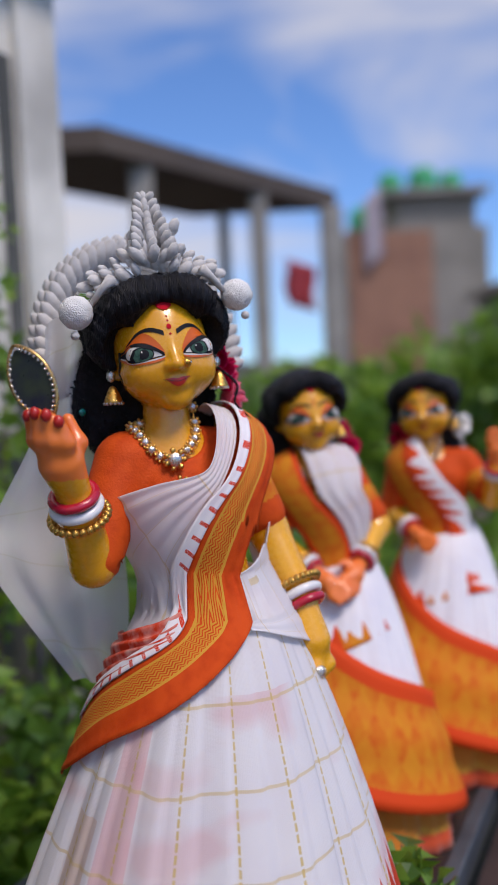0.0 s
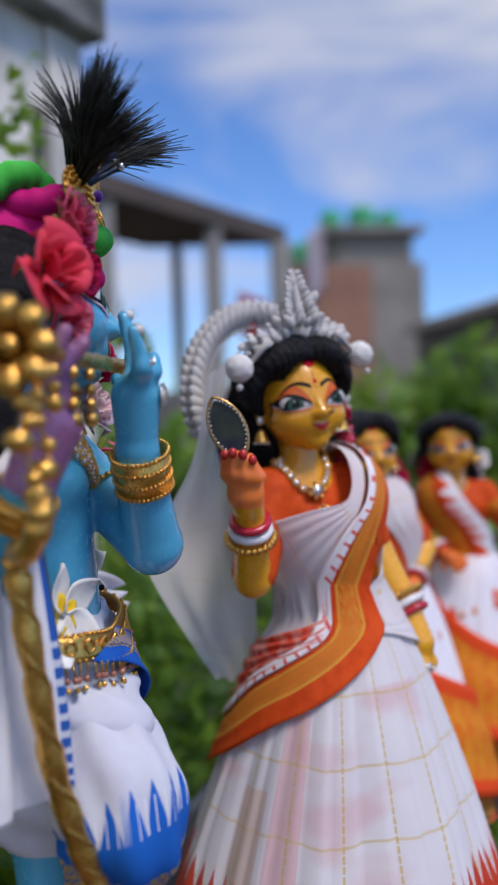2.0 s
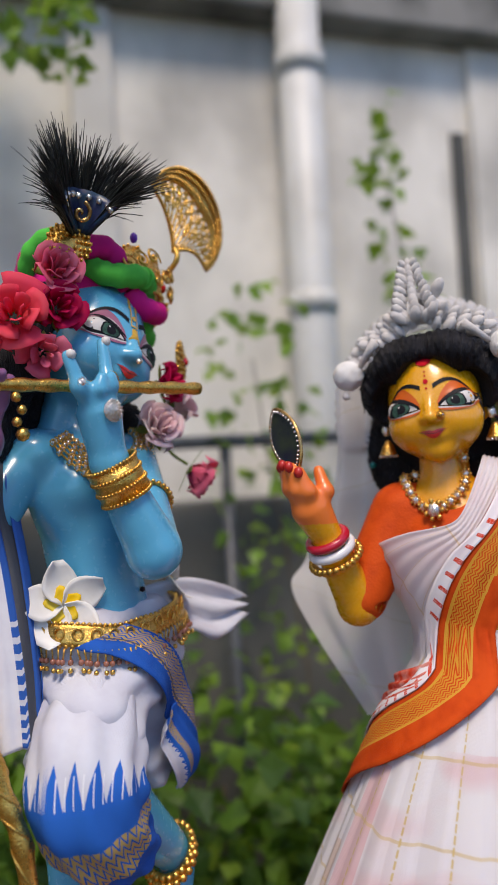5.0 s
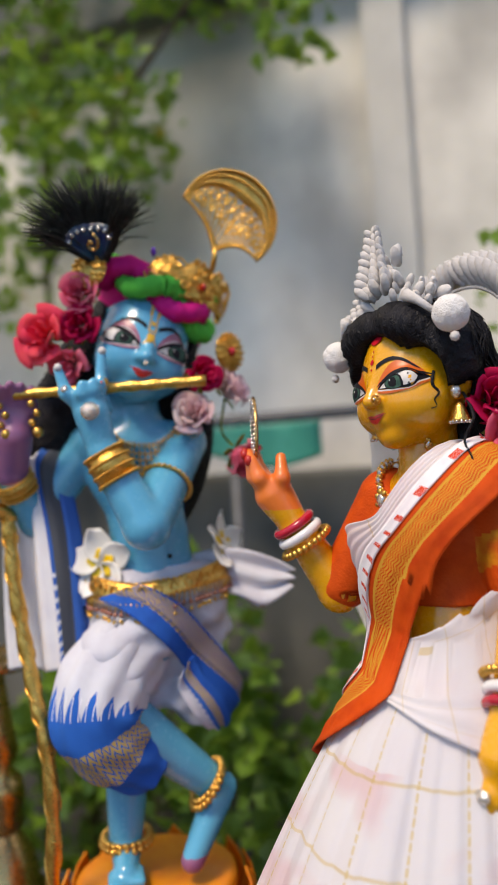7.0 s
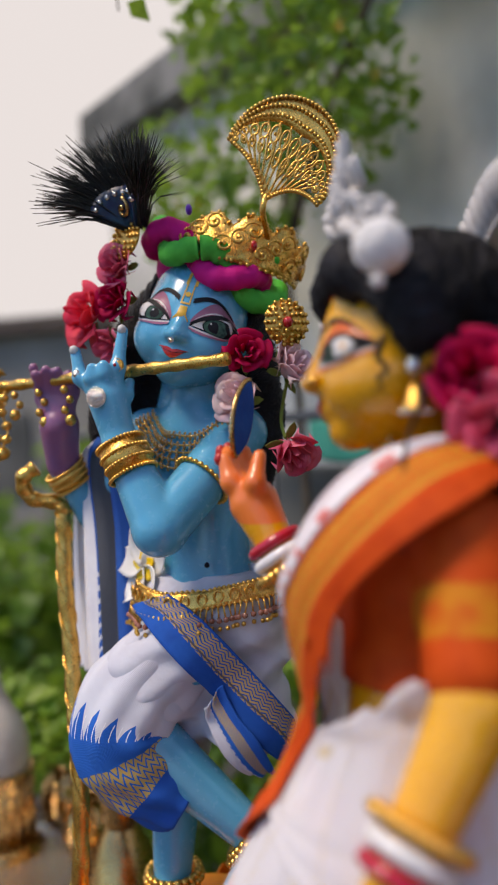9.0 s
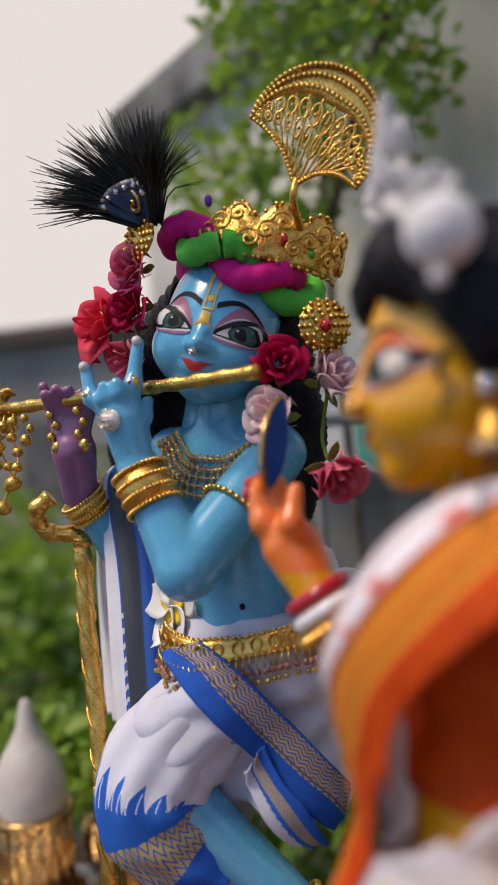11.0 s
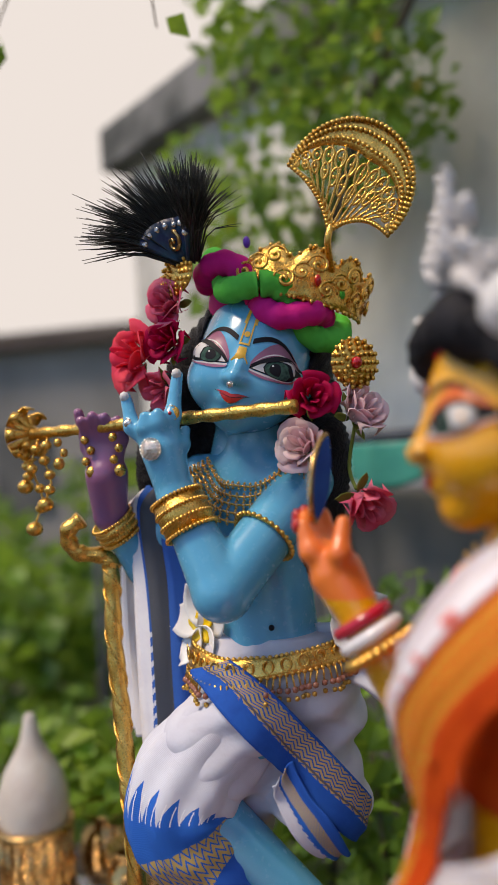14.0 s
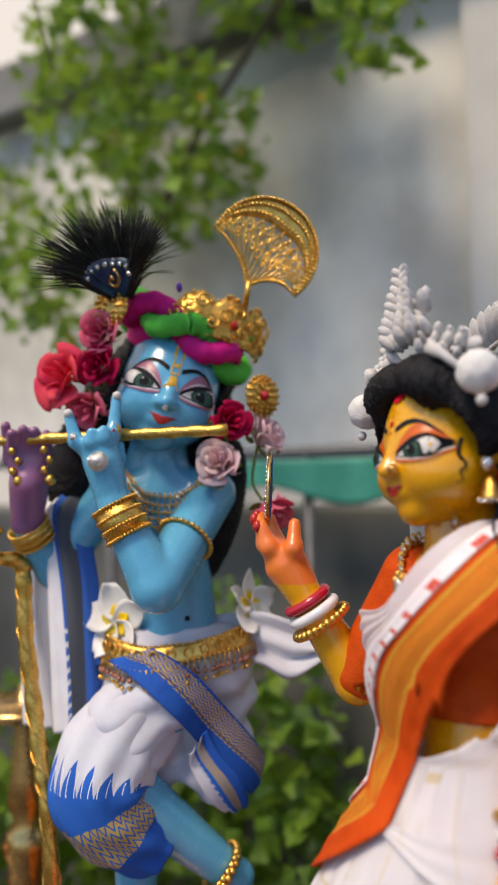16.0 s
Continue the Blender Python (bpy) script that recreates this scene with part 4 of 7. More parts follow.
def face(sh, f, m, s, lid, gaze=0.0):
    """Painted eyes, brows and lips. lid: the slot of the line above the lashes. Slots: 2 black, 3 white, 4 iris, 5 lip, 6 shade, 7 vermilion, 8 gold paint."""
    arch = lambda t, h, p=1.0: h * math.sin(math.pi * min(max(t, 0), 1)) ** p
    for d in (-1, 1):
        c, w = 0.0265 * d, 0.0195
        a, b = c - d * w * 0.92, c + d * w * 1.15
        rise = lambda t: 0.0055 * t
        paint(sh, f, m, s, 6, a, b + d * 0.002, lambda t: -0.006 + rise(t) + arch(t, 0.006), lambda t: -0.002 + rise(t) + arch(t, 0.0185, 0.8), 0.0003)
        paint(sh, f, m, s, 2, a, b + d * 0.004, lambda t: -0.0072 + rise(t) - arch(t, 0.0044), lambda t: -0.0060 + rise(t) + arch(t, 0.0092, 0.8), 0.0006)
        paint(sh, f, m, s, 3, a + d * 0.0020, b - d * 0.005, lambda t: -0.0068 + rise(t) - arch(t, 0.0034), lambda t: -0.0068 + rise(t) + arch(t, 0.0060, 0.8), 0.0009)
        paint(sh, f, m, s, lid, a + d * 0.001, b, lambda t: -0.004 + rise(t) + arch(t, 0.0094, 0.8), lambda t: -0.004 + rise(t) + arch(t, 0.0110, 0.8), 0.0009, 17, 3)
        paint(sh, f, m, s, 3, a, b + d * 0.003, lambda t: -0.0088 + rise(t) - arch(t, 0.0052), lambda t: -0.0076 + rise(t) - arch(t, 0.0046), 0.0010, 17, 3)
        paint(sh, f, m, s, 6, a, b + d * 0.004, lambda t: -0.0104 + rise(t) - arch(t, 0.0062), lambda t: -0.0088 + rise(t) - arch(t, 0.0052), 0.0010, 17, 3)
        disc(sh, f, m, s, 2, c + gaze, -0.0040, 0.0092, 0.0060, 0.0012)
        disc(sh, f, m, s, 4, c + gaze, -0.0040, 0.0080, 0.0053, 0.0014)
        disc(sh, f, m, s, 2, c + gaze, -0.0038, 0.0044, 0.0038, 0.0016)
        disc(sh, f, m, s, 3, c + gaze - 0.0022, -0.0018, 0.0007, 0.0007, 0.0018)
        paint(sh, f, m, s, 2, a, b + d * 0.005, lambda t: -0.0056 + rise(t) + arch(t, 0.0046, 0.8), lambda t: -0.0048 + rise(t) + arch(t, 0.0088, 0.8), 0.0020, 17, 3)
        a2, b2 = 0.0065 * d, 0.047 * d
        paint(sh, f, m, s, 2, a2, b2, lambda t: 0.0125 + arch(t, 0.0075) - 0.004 * t * t, lambda t: 0.0125 + 0.0050 * (1 - t * 0.85) + arch(t, 0.0085) - 0.004 * t * t, 0.0006, 21, 3)
    smile = lambda t: -0.0334 + 0.0045 * abs(2 * t - 1) ** 1.6
    full = lambda t: max(1 - abs(2 * t - 1) ** 1.8, 0)
    paint(sh, f, m, s, 5, -0.0135, 0.0135, smile, lambda t: smile(t) + 0.0030 * full(t) * (1 - 0.35 * math.exp(-90 * (t - 0.5) ** 2)), 0.0009, 25, 4)
    paint(sh, f, m, s, 5, -0.0105, 0.0105, lambda t: smile(0.11 + 0.78 * t) - 0.0034 * full(t), lambda t: smile(0.11 + 0.78 * t) - 0.0002, 0.0010, 21, 4)
    paint(sh, f, m, s, 2, -0.0145, 0.0145, lambda t: smile(t) - 0.0002, lambda t: smile(t) + 0.0001, 0.0013, 25, 2)


def solid_into(sh, f, pts, pad, h, slot):
    p = np.array(pts)
    v, q = solid(f, p.min(0) - pad, p.max(0) + pad, h)
    if callable(slot):
        slot = slot(v[q].mean(1))
    sh.add(v, q, slot)


def hand_solid(wrist, palm, tips, knuckles, r=0.0062, palm_r=(0.017, 0.011)):
    """A palm with bent fingers; tips and knuckles: one each a finger."""
    mid = (V(*wrist) + V(*palm)) / 2
    fs = [limb(wrist, palm, palm_r[1] * 1.15, palm_r[0])]
    for kn, tip in zip(knuckles, tips):
        fs += [limb(palm, kn, palm_r[0] * 0.62, r * 1.15), limb(kn, tip, r * 1.1, r * 0.78)]
    return melt(fs, 0.005)


def bangle(name, c, axis, r, tube, mt, label, beads=0, bead_r=0.003):
    """A ring round the axis; beads: knobs on its outside."""
    ax = Vector(axis).normalized()
    m = Matrix.Translation(c) @ ax.to_track_quat("Z", "Y").to_matrix().to_4x4()
    ring = [m @ Vector((r * math.cos(a), r * math.sin(a), 0)) for a in np.linspace(0, 2 * math.pi, 40, endpoint=False)]
    ob = thing(name, Shape().tube(ring, tube, 10, 0, 1.0, True), mt, base=c, label=label, category="bangle")
    if beads:
        shared = Shape().bead((0, 0, 0), bead_r, 0, 8).mesh("knob", [mt])
        for a in np.linspace(0, 2 * math.pi, beads, endpoint=False):
            o = new("knob", shared)
            o.parent = ob
            o.location = m @ Vector(((r + tube) * math.cos(a), (r + tube) * math.sin(a), 0)) - Vector(c)
    return ob


def gem_chain(name, pts, r, label, mats, drop=None, every=1):
    """A necklace of set stones along pts; drop: extra pendants (place, size)."""
    ob = holder(name, pts[len(pts) // 2], label, "necklace")
    thing("chain", Shape().tube(pts, 0.0011, 6), mats[0], base=pts[0], parent=ob)
    cup = Shape().bead((0, 0, 0), r, 0, 9, (1, 0.6, 1))
    for i in range(7):
        a = i * 6.283 / 7
        cup.bead((r * 1.15 * math.cos(a), 0, r * 1.15 * math.sin(a)), r * 0.42, 1, 6)
    me = cup.mesh("stone", [mats[1], mats[0]])
    for p in pts[::every]:
        o = new("stone", me)
        o.parent, o.location = ob, Vector(p) - ob.location
    for p, s in drop or ():
        o = new("pendant", me)
        o.parent, o.location, o.scale = ob, Vector(p) - ob.location, (s, s, s)
    return ob


def rose(name, c, axis, r, mt, label, turns=16, seed=0, openness=1.0, sepal=True):
    """A cloth rose: cupped petals round a bud."""
    rng = random.Random(seed)
    ax = Vector(axis).normalized()
    m = Matrix.Translation(c) @ ax.to_track_quat("Z", "Y").to_matrix().to_4x4()
    ob = holder(name, c, label, "flower")
    for i in range(turns):
        t = i / (turns - 1)
        a0 = i * 2.4 + rng.uniform(-0.2, 0.2)
        rr, hh, lean, wide = r * (0.18 + 0.62 * t), r * (1.15 - 0.45 * t * openness), 0.1 + 0.75 * t * openness, 1.0 + 0.25 * t
        P = []
        for j in range(8):
            u = j / 7 * 2 - 1
            for q in range(6):
                v = q / 5
                w = math.sqrt(max(1 - (u * 0.96) ** 2 * v ** 3, 0.05))
                a = a0 + u * 0.8 * wide * (0.45 + 0.75 * v) * w
                z = -0.35 * r + hh * v * w
                rad_ = rr * (0.35 + 0.65 * v ** 0.6) + r * lean * 0.42 * v ** 3 + 0.03 * r * math.sin(5 * u + i) * v
                P.append(m @ Vector((rad_ * math.cos(a), rad_ * math.sin(a), z)))
        thing("petal", Shape().grid(P, 8, 6), mt, base=c, parent=ob, thick=0.0006)
    if sepal:
        for i in range(4):
            P = []
            for j in range(5):
                u = j / 4 * 2 - 1
                for q in range(5):
                    v = q / 4
                    a = i * 1.57 + u * 0.45 * (1 - v * v)
                    P.append(m @ Vector((r * (0.15 + 0.85 * v) * math.cos(a), r * (0.15 + 0.85 * v) * math.sin(a), -0.42 * r + 0.12 * r * v)))
            thing("sepal", Shape().grid(P, 5, 5), M_SEPAL, base=c, parent=ob, thick=0.0006)
    return ob


def frangipani(c, axis, r, label, spin=0.0):
    ax = Vector(axis).normalized()
    m = Matrix.Translation(c) @ ax.to_track_quat("Z", "Y").to_matrix().to_4x4()
    ob = holder("frangipani_flower", c, label, "flower")
    for i in range(5):
        a0 = spin + i * 1.2566
        P = []
        for j in range(9):
            u = j / 8 * 2 - 1
            for q in range(8):
                v = q / 7
                w = 0.42 * r * math.sin(math.pi * min(v ** 0.8, 1) * 0.86 + 0.12)
                x, y = v * r, u * w
                z = 0.22 * r * v * v + 0.10 * r * u + 0.06 * r * (u * u)
                P.append(m @ Vector((x * math.cos(a0) - y * math.sin(a0), x * math.sin(a0) + y * math.cos(a0), z)))
        thing("petal", Shape().grid(P, 9, 8), M_PETALWHITE, base=c, parent=ob, thick=0.001)
    P = [m @ Vector((0.36 * r * k / 4 * math.cos(a) * (1 + 0.25 * math.cos(5 * (a - spin))), 0.36 * r * k / 4 * math.sin(a) * (1 + 0.25 * math.cos(5 * (a - spin))), 0.022 * r + 0.06 * r * (k / 4) ** 2)) for a in np.linspace(0, 6.283, 30, endpoint=False) for k in range(5)]
    thing("heart", Shape().grid(P, 30, 5, 0, True), M_PETALYELLOW, base=c, parent=ob, thick=0.0012)
    return ob


def rosette(name, c, axis, r, mt, label, rings=3, stone=None, category="brooch"):
    """A round gilt boss of bead rings."""
    ax = Vector(axis).normalized()
    m = Matrix.Translation(c) @ ax.to_track_quat("Z", "Y").to_matrix().to_4x4()
    ob = holder(name, c, label, category)
    sh = Shape().lathe([(0.0005, -0.0015), (r, -0.001), (r * 1.02, 0.0005), (r * 0.6, 0.003), (0.0005, 0.004)], (0, 0, 0), 24, 0, m)
    thing("plate", sh, mt, base=c, parent=ob)
    for i in range(rings):
        rr = r * (1 - i / rings * 0.8)
        n = max(int(rr / r * 18), 6)
        me = Shape().bead((0, 0, 0), r * 0.11, 0, 7).mesh("grain", [mt])
        for a in np.linspace(0, 6.283, n, endpoint=False):
            o = new("grain", me)
            o.parent, o.location = ob, m @ Vector((rr * math.cos(a), rr * math.sin(a), 0.002 + 0.004 * i / rings)) - Vector(c)
    if stone:
        thing("stone", Shape().bead(m @ Vector((0, 0, 0.005)), r * 0.26), stone, base=c, parent=ob)
    return ob

M_SKIRT2 = material("white_ochre_cotton", (0.78, 0.76, 0.8), 0.85, second=(0.7, 0.68, 0.75), scale=14, bump=0.2, sheen=0.2)
k = Nodes(M_SKIRT2)
edge = k.math("ADD", k.v, k.math("MULTIPLY", k.math("SUBTRACT", k.u, 0.25), -1.1))
k.lay(k.math("MULTIPLY", k.math("LESS_THAN", k.teeth(k.u, 46), k.math("MULTIPLY", k.math("SUBTRACT", edge, 0.42), 8.0)), 1.0), (0.66, 0.07, 0.015))
k.lay(k.math("GREATER_THAN", edge, 0.55), (0.6, 0.19, 0.012))
k.lay(k.math("MULTIPLY", k.math("GREATER_THAN", edge, 0.55), k.math("MULTIPLY", k.math("GREATER_THAN", k.noise(22.0), 0.55), 0.6)), (0.66, 0.34, 0.03))
k.lay(k.math("GREATER_THAN", k.v, 0.94), (0.64, 0.07, 0.012))
k.done()

HEAD_F = pose(-0.076, 0.629, 0.572, 0, -6, 13)
BODY_MATS = [M_YELLOW, M_PALM, M_BLACK, M_WHITE, M_IRIS, M_LIP, M_BLUSH, M_VERMIL, M_GOLDPAINT]


def round_body(a, z, r=0.13):
    """A point round the figure's axis: angle in degrees, height."""
    t = min(max((z - 0.32) / 0.12, 0), 1)
    cx, cy = -0.033 - 0.027 * t, 0.625 + 0.01 * t
    return (cx + r * math.cos(radians(a)), cy + r * math.sin(radians(a)), z)


def skirt_line(t):
    """The skirt's axis and radius, t from waist to hem."""
    return V(-0.030 - 0.030 * t, 0.624 - 0.055 * t ** 0.8), 0.048 + 0.184 * t ** 0.74


def skirt_solid(P):
    t = np.clip((0.338 - P[:, 2]) / (0.338 - TABLE_Z), 0, 1)
    d = np.hypot(P[:, 0] + 0.030 + 0.030 * t, P[:, 1] - 0.624 + 0.055 * t ** 0.8)
    return np.maximum((d - (0.048 + 0.184 * t ** 0.74) - 0.008 * t ** 0.6) * 0.85, P[:, 2] - 0.345)


def female(variant):
    """A yellow enamelled figure in a sari with all that it wears; variant 0, 1 or 2. Returns its things."""
    before = set(scene.objects)
    main = variant == 0
    h = 0.0029 if main else 0.005
    arms = {0: ([(-0.118, 0.608, 0.458), (-0.150, 0.562, 0.366), (-0.159, 0.523, 0.432)], [(-0.002, 0.660, 0.455), (0.034, 0.655, 0.372), (0.062, 0.616, 0.303)]),
            1: ([(-0.118, 0.608, 0.458), (-0.140, 0.590, 0.360), (-0.085, 0.545, 0.318)], [(-0.002, 0.660, 0.455), (0.045, 0.635, 0.370), (0.005, 0.570, 0.325)]),
            2: ([(-0.118, 0.608, 0.458), (-0.142, 0.585, 0.360), (-0.085, 0.545, 0.335)], [(-0.002, 0.660, 0.455), (0.055, 0.645, 0.385), (0.075, 0.600, 0.450)])}[variant]
    head = head_solid(1.0)
    headw = placed(head, HEAD_F)
    chest = [egg((-0.060, 0.635, 0.425), (0.066, 0.046, 0.06), (0, 0, 22)), limb((-0.112, 0.612, 0.460), (-0.008, 0.655, 0.460), 0.025, 0.025), limb((-0.055, 0.632, 0.42), (-0.032, 0.625, 0.30), 0.046, 0.046)]
    f = Vector((0.375, -0.927, 0))
    for d in (-1, 1):
        chest.append(egg(tuple(Vector((-0.060, 0.635, 0.425)) + f * 0.026 + Vector((0.927, 0.375, 0)) * 0.026 * d), (0.026, 0.024, 0.026)))
    torso = melt(chest + [limb((-0.074, 0.625, 0.52), (-0.068, 0.63, 0.465), 0.022, 0.03)], 0.016)
    armf = [limbs(a, (0.026, 0.0225, 0.0165)) for a in arms]
    if variant == 0:
        hands_ = [hand_solid((-0.159, 0.519, 0.440), (-0.167, 0.503, 0.470),
                             [(-0.190, 0.492, 0.512), (-0.183, 0.484, 0.514), (-0.174, 0.480, 0.512), (-0.165, 0.480, 0.507), (-0.160, 0.510, 0.508)],
                             [(-0.186, 0.496, 0.492), (-0.180, 0.488, 0.492), (-0.170, 0.484, 0.490), (-0.160, 0.486, 0.488), (-0.152, 0.507, 0.487)], 0.0071, (0.0205, 0.0135)),
                  hand_solid((0.063, 0.611, 0.295), (0.067, 0.601, 0.262),
                             [(0.066, 0.577, 0.208), (0.060, 0.598, 0.222), (0.072, 0.603, 0.222), (0.080, 0.606, 0.225), (0.040, 0.597, 0.243)],
                             [(0.068, 0.586, 0.236), (0.064, 0.590, 0.232), (0.075, 0.594, 0.232), (0.083, 0.599, 0.236), (0.050, 0.595, 0.262)], 0.0072, (0.021, 0.013))]
    else:
        hands_ = []
        for (s0, e0, w0), up in zip(arms, (False, variant == 2)):
            d = (Vector(w0) - Vector(e0)).normalized()
            if up:
                d = Vector((0.1, -0.15, 1)).normalized()
            s = d.cross(Vector((0.3, -1, 0.2))).normalized()
            w, p = Vector(w0) + d * 0.008, Vector(w0) + d * 0.04
            hands_.append(hand_solid(tuple(w), tuple(p), [tuple(p + d * (0.042 - 0.003 * abs(i)) + s * 0.009 * i) for i in (-1.5, -0.5, 0.5, 1.5)] + [tuple(p + s * 0.03)],
                                     [tuple(p + d * 0.02 + s * 0.009 * i) for i in (-1.5, -0.5, 0.5, 1.5)] + [tuple(p + s * 0.02 - d * 0.01)]))
    whole = melt([torso] + armf + hands_, 0.006)
    sh = Shape()
    v, q = solid(head, (-0.065, -0.085, -0.1), (0.065, 0.07, 0.078), 0.0021 if main else 0.004)
    sh.add(v @ np.array(HEAD_F.to_3x3()).T + np.array(HEAD_F.translation), q, 0)
    palm_at = [V(*a[2]) for a in arms]

    def slots(c):
        if main:
            return np.where((c[:, 0] < -0.14) & (c[:, 2] > 0.455) & (c[:, 1] < 0.53), 1, 0)
        return np.where((hands_[0](c) < 0.002) | (hands_[1](c) < 0.002), 1, 0)
    pts = [p for a in arms for p in a] + [(-0.03, 0.63, 0.30), (-0.19, 0.48, 0.515), (-0.06, 0.6, 0.5)] + ([(0.067, 0.577, 0.205)] if main else [])
    solid_into(sh, whole, pts, 0.05 if not main else 0.036, h, slots)
    face(sh, head, HEAD_F, 1.0, 6, gaze=-0.001)
    disc(sh, head, HEAD_F, 1.0, 7, 0.0, 0.0215, 0.0026, 0.003, 0.0006)
    for z, r in ((0.0285, 0.0011), (0.034, 0.0011), (0.0135, 0.0012)):
        disc(sh, head, HEAD_F, 1.0, 7, 0.0, z, r, r, 0.0006)
    paint(sh, head, HEAD_F, 1.0, 7, -0.010, 0.010, lambda t: 0.042 + 0.006 * (2 * t - 1) ** 2, lambda t: 0.076, 0.0012)
    if main:
        for p in ((-0.191, 0.488, 0.513), (-0.184, 0.479, 0.515), (-0.174, 0.475, 0.513), (-0.164, 0.476, 0.507), (0.066, 0.572, 0.209), (0.036, 0.593, 0.244)):
            sh.bead(p, 0.0052, 5, 8, (1, 0.9, 1.15))
    base = (-0.035, 0.625, TABLE_Z + 0.002)
    statue = thing("statue", sh, BODY_MATS, base=base, label=("yellow enamelled figure with painted eyes holding a small mirror" if main else "yellow enamelled figure with raised orange palms beside others"), category="statue", group="row of female statues")

    # wig
    def comb(P):
        a = np.arctan2(P[:, 0], P[:, 2] + 0.10)
        return 0.0011 * np.sin(120 * a + 60 * P[:, 1]) + 0.0009 * np.sin(210 * a - 130 * P[:, 1] + 90 * P[:, 2])
    mass = melt([egg((0, 0.014, 0.030), (0.062, 0.060, 0.050))] + [egg((d * 0.050, -0.004, 0.024), (0.027, 0.034, 0.038)) for d in (-1, 1)]
                + [egg((d * 0.026, -0.036, 0.052), (0.032, 0.022, 0.020), (0, d * 22, 0)) for d in (-1, 1)]
                + [egg((-0.012, 0.052, -0.045), (0.082, 0.034, 0.085)), egg((0, 0.05, -0.10), (0.06, 0.028, 0.07))], 0.012)
    cut = melt([egg((0, -0.062, -0.012), (0.0445, 0.052, 0.060)), egg((0, -0.05, -0.06), (0.05, 0.07, 0.05)), egg((0.044, -0.036, -0.008), (0.022, 0.024, 0.036)), egg((-0.044, -0.036, -0.008), (0.022, 0.024, 0.036)), limb((0, -0.066, 0.042), (0, -0.050, 0.082), 0.0105, 0.0055)], 0.006)
    hair = both([lambda P: mass(P) + comb(P), lambda P: -cut(P), lambda P: -(head(P) - 0.0005)])
    v, q = solid(hair, (-0.105, -0.07, -0.18), (0.105, 0.1, 0.09), 0.003 if main else 0.005)
    sh = Shape().add(v @ np.array(HEAD_F.to_3x3()).T + np.array(HEAD_F.translation), q)
    wig = thing("wig", sh, M_HAIR, base=tuple(HEAD_F.translation), label="long black wavy wig on the yellow figure", category="hair")
    rng = np.random.default_rng(variant + 1)
    if main:
        sh = Shape()
        n = 420
        a, e = rng.uniform(0, math.pi, n), rng.uniform(-0.3, 1.2, n)
        p0 = onto(mass, np.stack([0.07 * np.cos(a) * np.cos(e), 0.012 + 0.055 * np.sin(e), 0.03 + 0.05 * np.sin(a) * np.cos(e)], 1), -0.001)
        d = np.stack([np.sign(np.cos(a)) * (0.4 + 0.5 * np.sin(a)), rng.uniform(-0.1, 0.6, n), 0.1 - 0.9 * np.abs(np.cos(a))], 1)
        rows = [p0]
        for k2 in range(1, 5):
            p = p0 + d * 0.011 * k2 + V(0, 0.002, 0) * np.sin(k2 * 1.9 + a * 6)[:, None]
            rows.append(onto(mass, p, 0.0016, 3) + slope(mass, p) * (0.0011 * np.sin(k2 + a * 9) + (0.002 if k2 == 4 else 0))[:, None])
        rows = np.stack(rows, 1) @ np.array(HEAD_F.to_3x3()).T + np.array(HEAD_F.translation)
        for L in rows:
            sh.tube(L, [0.0010, 0.0012, 0.0011, 0.0008, 0.0002], 4)
        o = thing("loose_hair", sh, M_HAIR, base=tuple(HEAD_F.translation), parent=wig)
        o["kind"] = "stuff"
        for d in (-1, 1):
            pts = [(d * 0.046, -0.024 - 0.0, 0.002), (d * 0.0485, -0.030, -0.010), (d * 0.049, -0.024, -0.018), (d * 0.0485, -0.030, -0.024), (d * 0.047, -0.027, -0.030), (d * 0.046, -0.033, -0.032)]
            thing("curl", Shape().tube([tuple(HEAD_F @ Vector(p)) for p in curve(pts, 24)], np.linspace(0.0017, 0.0006, 24), 6), M_HAIR, base=tuple(HEAD_F.translation), parent=wig)
        pts = [(0.055, 0.0, -0.02), (0.075, -0.012, -0.045), (0.068, -0.02, -0.065), (0.080, -0.026, -0.085), (0.072, -0.030, -0.105), (0.080, -0.028, -0.13)]
        thing("curl", Shape().tube([tuple(HEAD_F @ Vector(p)) for p in curve(pts, 30)], np.linspace(0.0016, 0.0006, 30), 6), M_HAIR, base=tuple(HEAD_F.translation), parent=wig)

    # blouse
    sleeves = [limb(arms[0][0], tuple(Vector(arms[0][0]).lerp(Vector(arms[0][1]), 0.92)), 0.0305, 0.027), limb(arms[1][0], tuple(Vector(arms[1][0]).lerp(Vector(arms[1][1]), 0.78)), 0.0305, 0.0275)]
    shell = melt([swell(melt(chest, 0.016), 0.004)] + sleeves, 0.010)
    neck = egg((-0.058, 0.590, 0.512), (0.046, 0.05, 0.052), (0, 0, 22))
    ends = [(Vector(a[0]).lerp(Vector(a[1]), w), (Vector(a[1]) - Vector(a[0])).normalized()) for a, w in zip(arms, (0.94, 0.80))]

    def trim(P):
        d = np.maximum(shell(P), -neck(P))
        d = np.maximum(d, 0.368 - P[:, 2] - 10 * ((np.abs(P[:, 0] + 0.05) > 0.075)))
        return d
    sh = Shape()
    sleeve_far = ends[1]

    def slots2(c):
        t = (c - np.array(arms[1][0])) @ np.array(sleeve_far[1])
        onarm = sleeves[1](c) < 0.004
        return np.where(onarm & (t > 0.030) & (t < 0.058), 1, 0)
    solid_into(sh, trim, [(-0.155, 0.55, 0.345), (0.06, 0.69, 0.495)], 0.03, h, slots2)
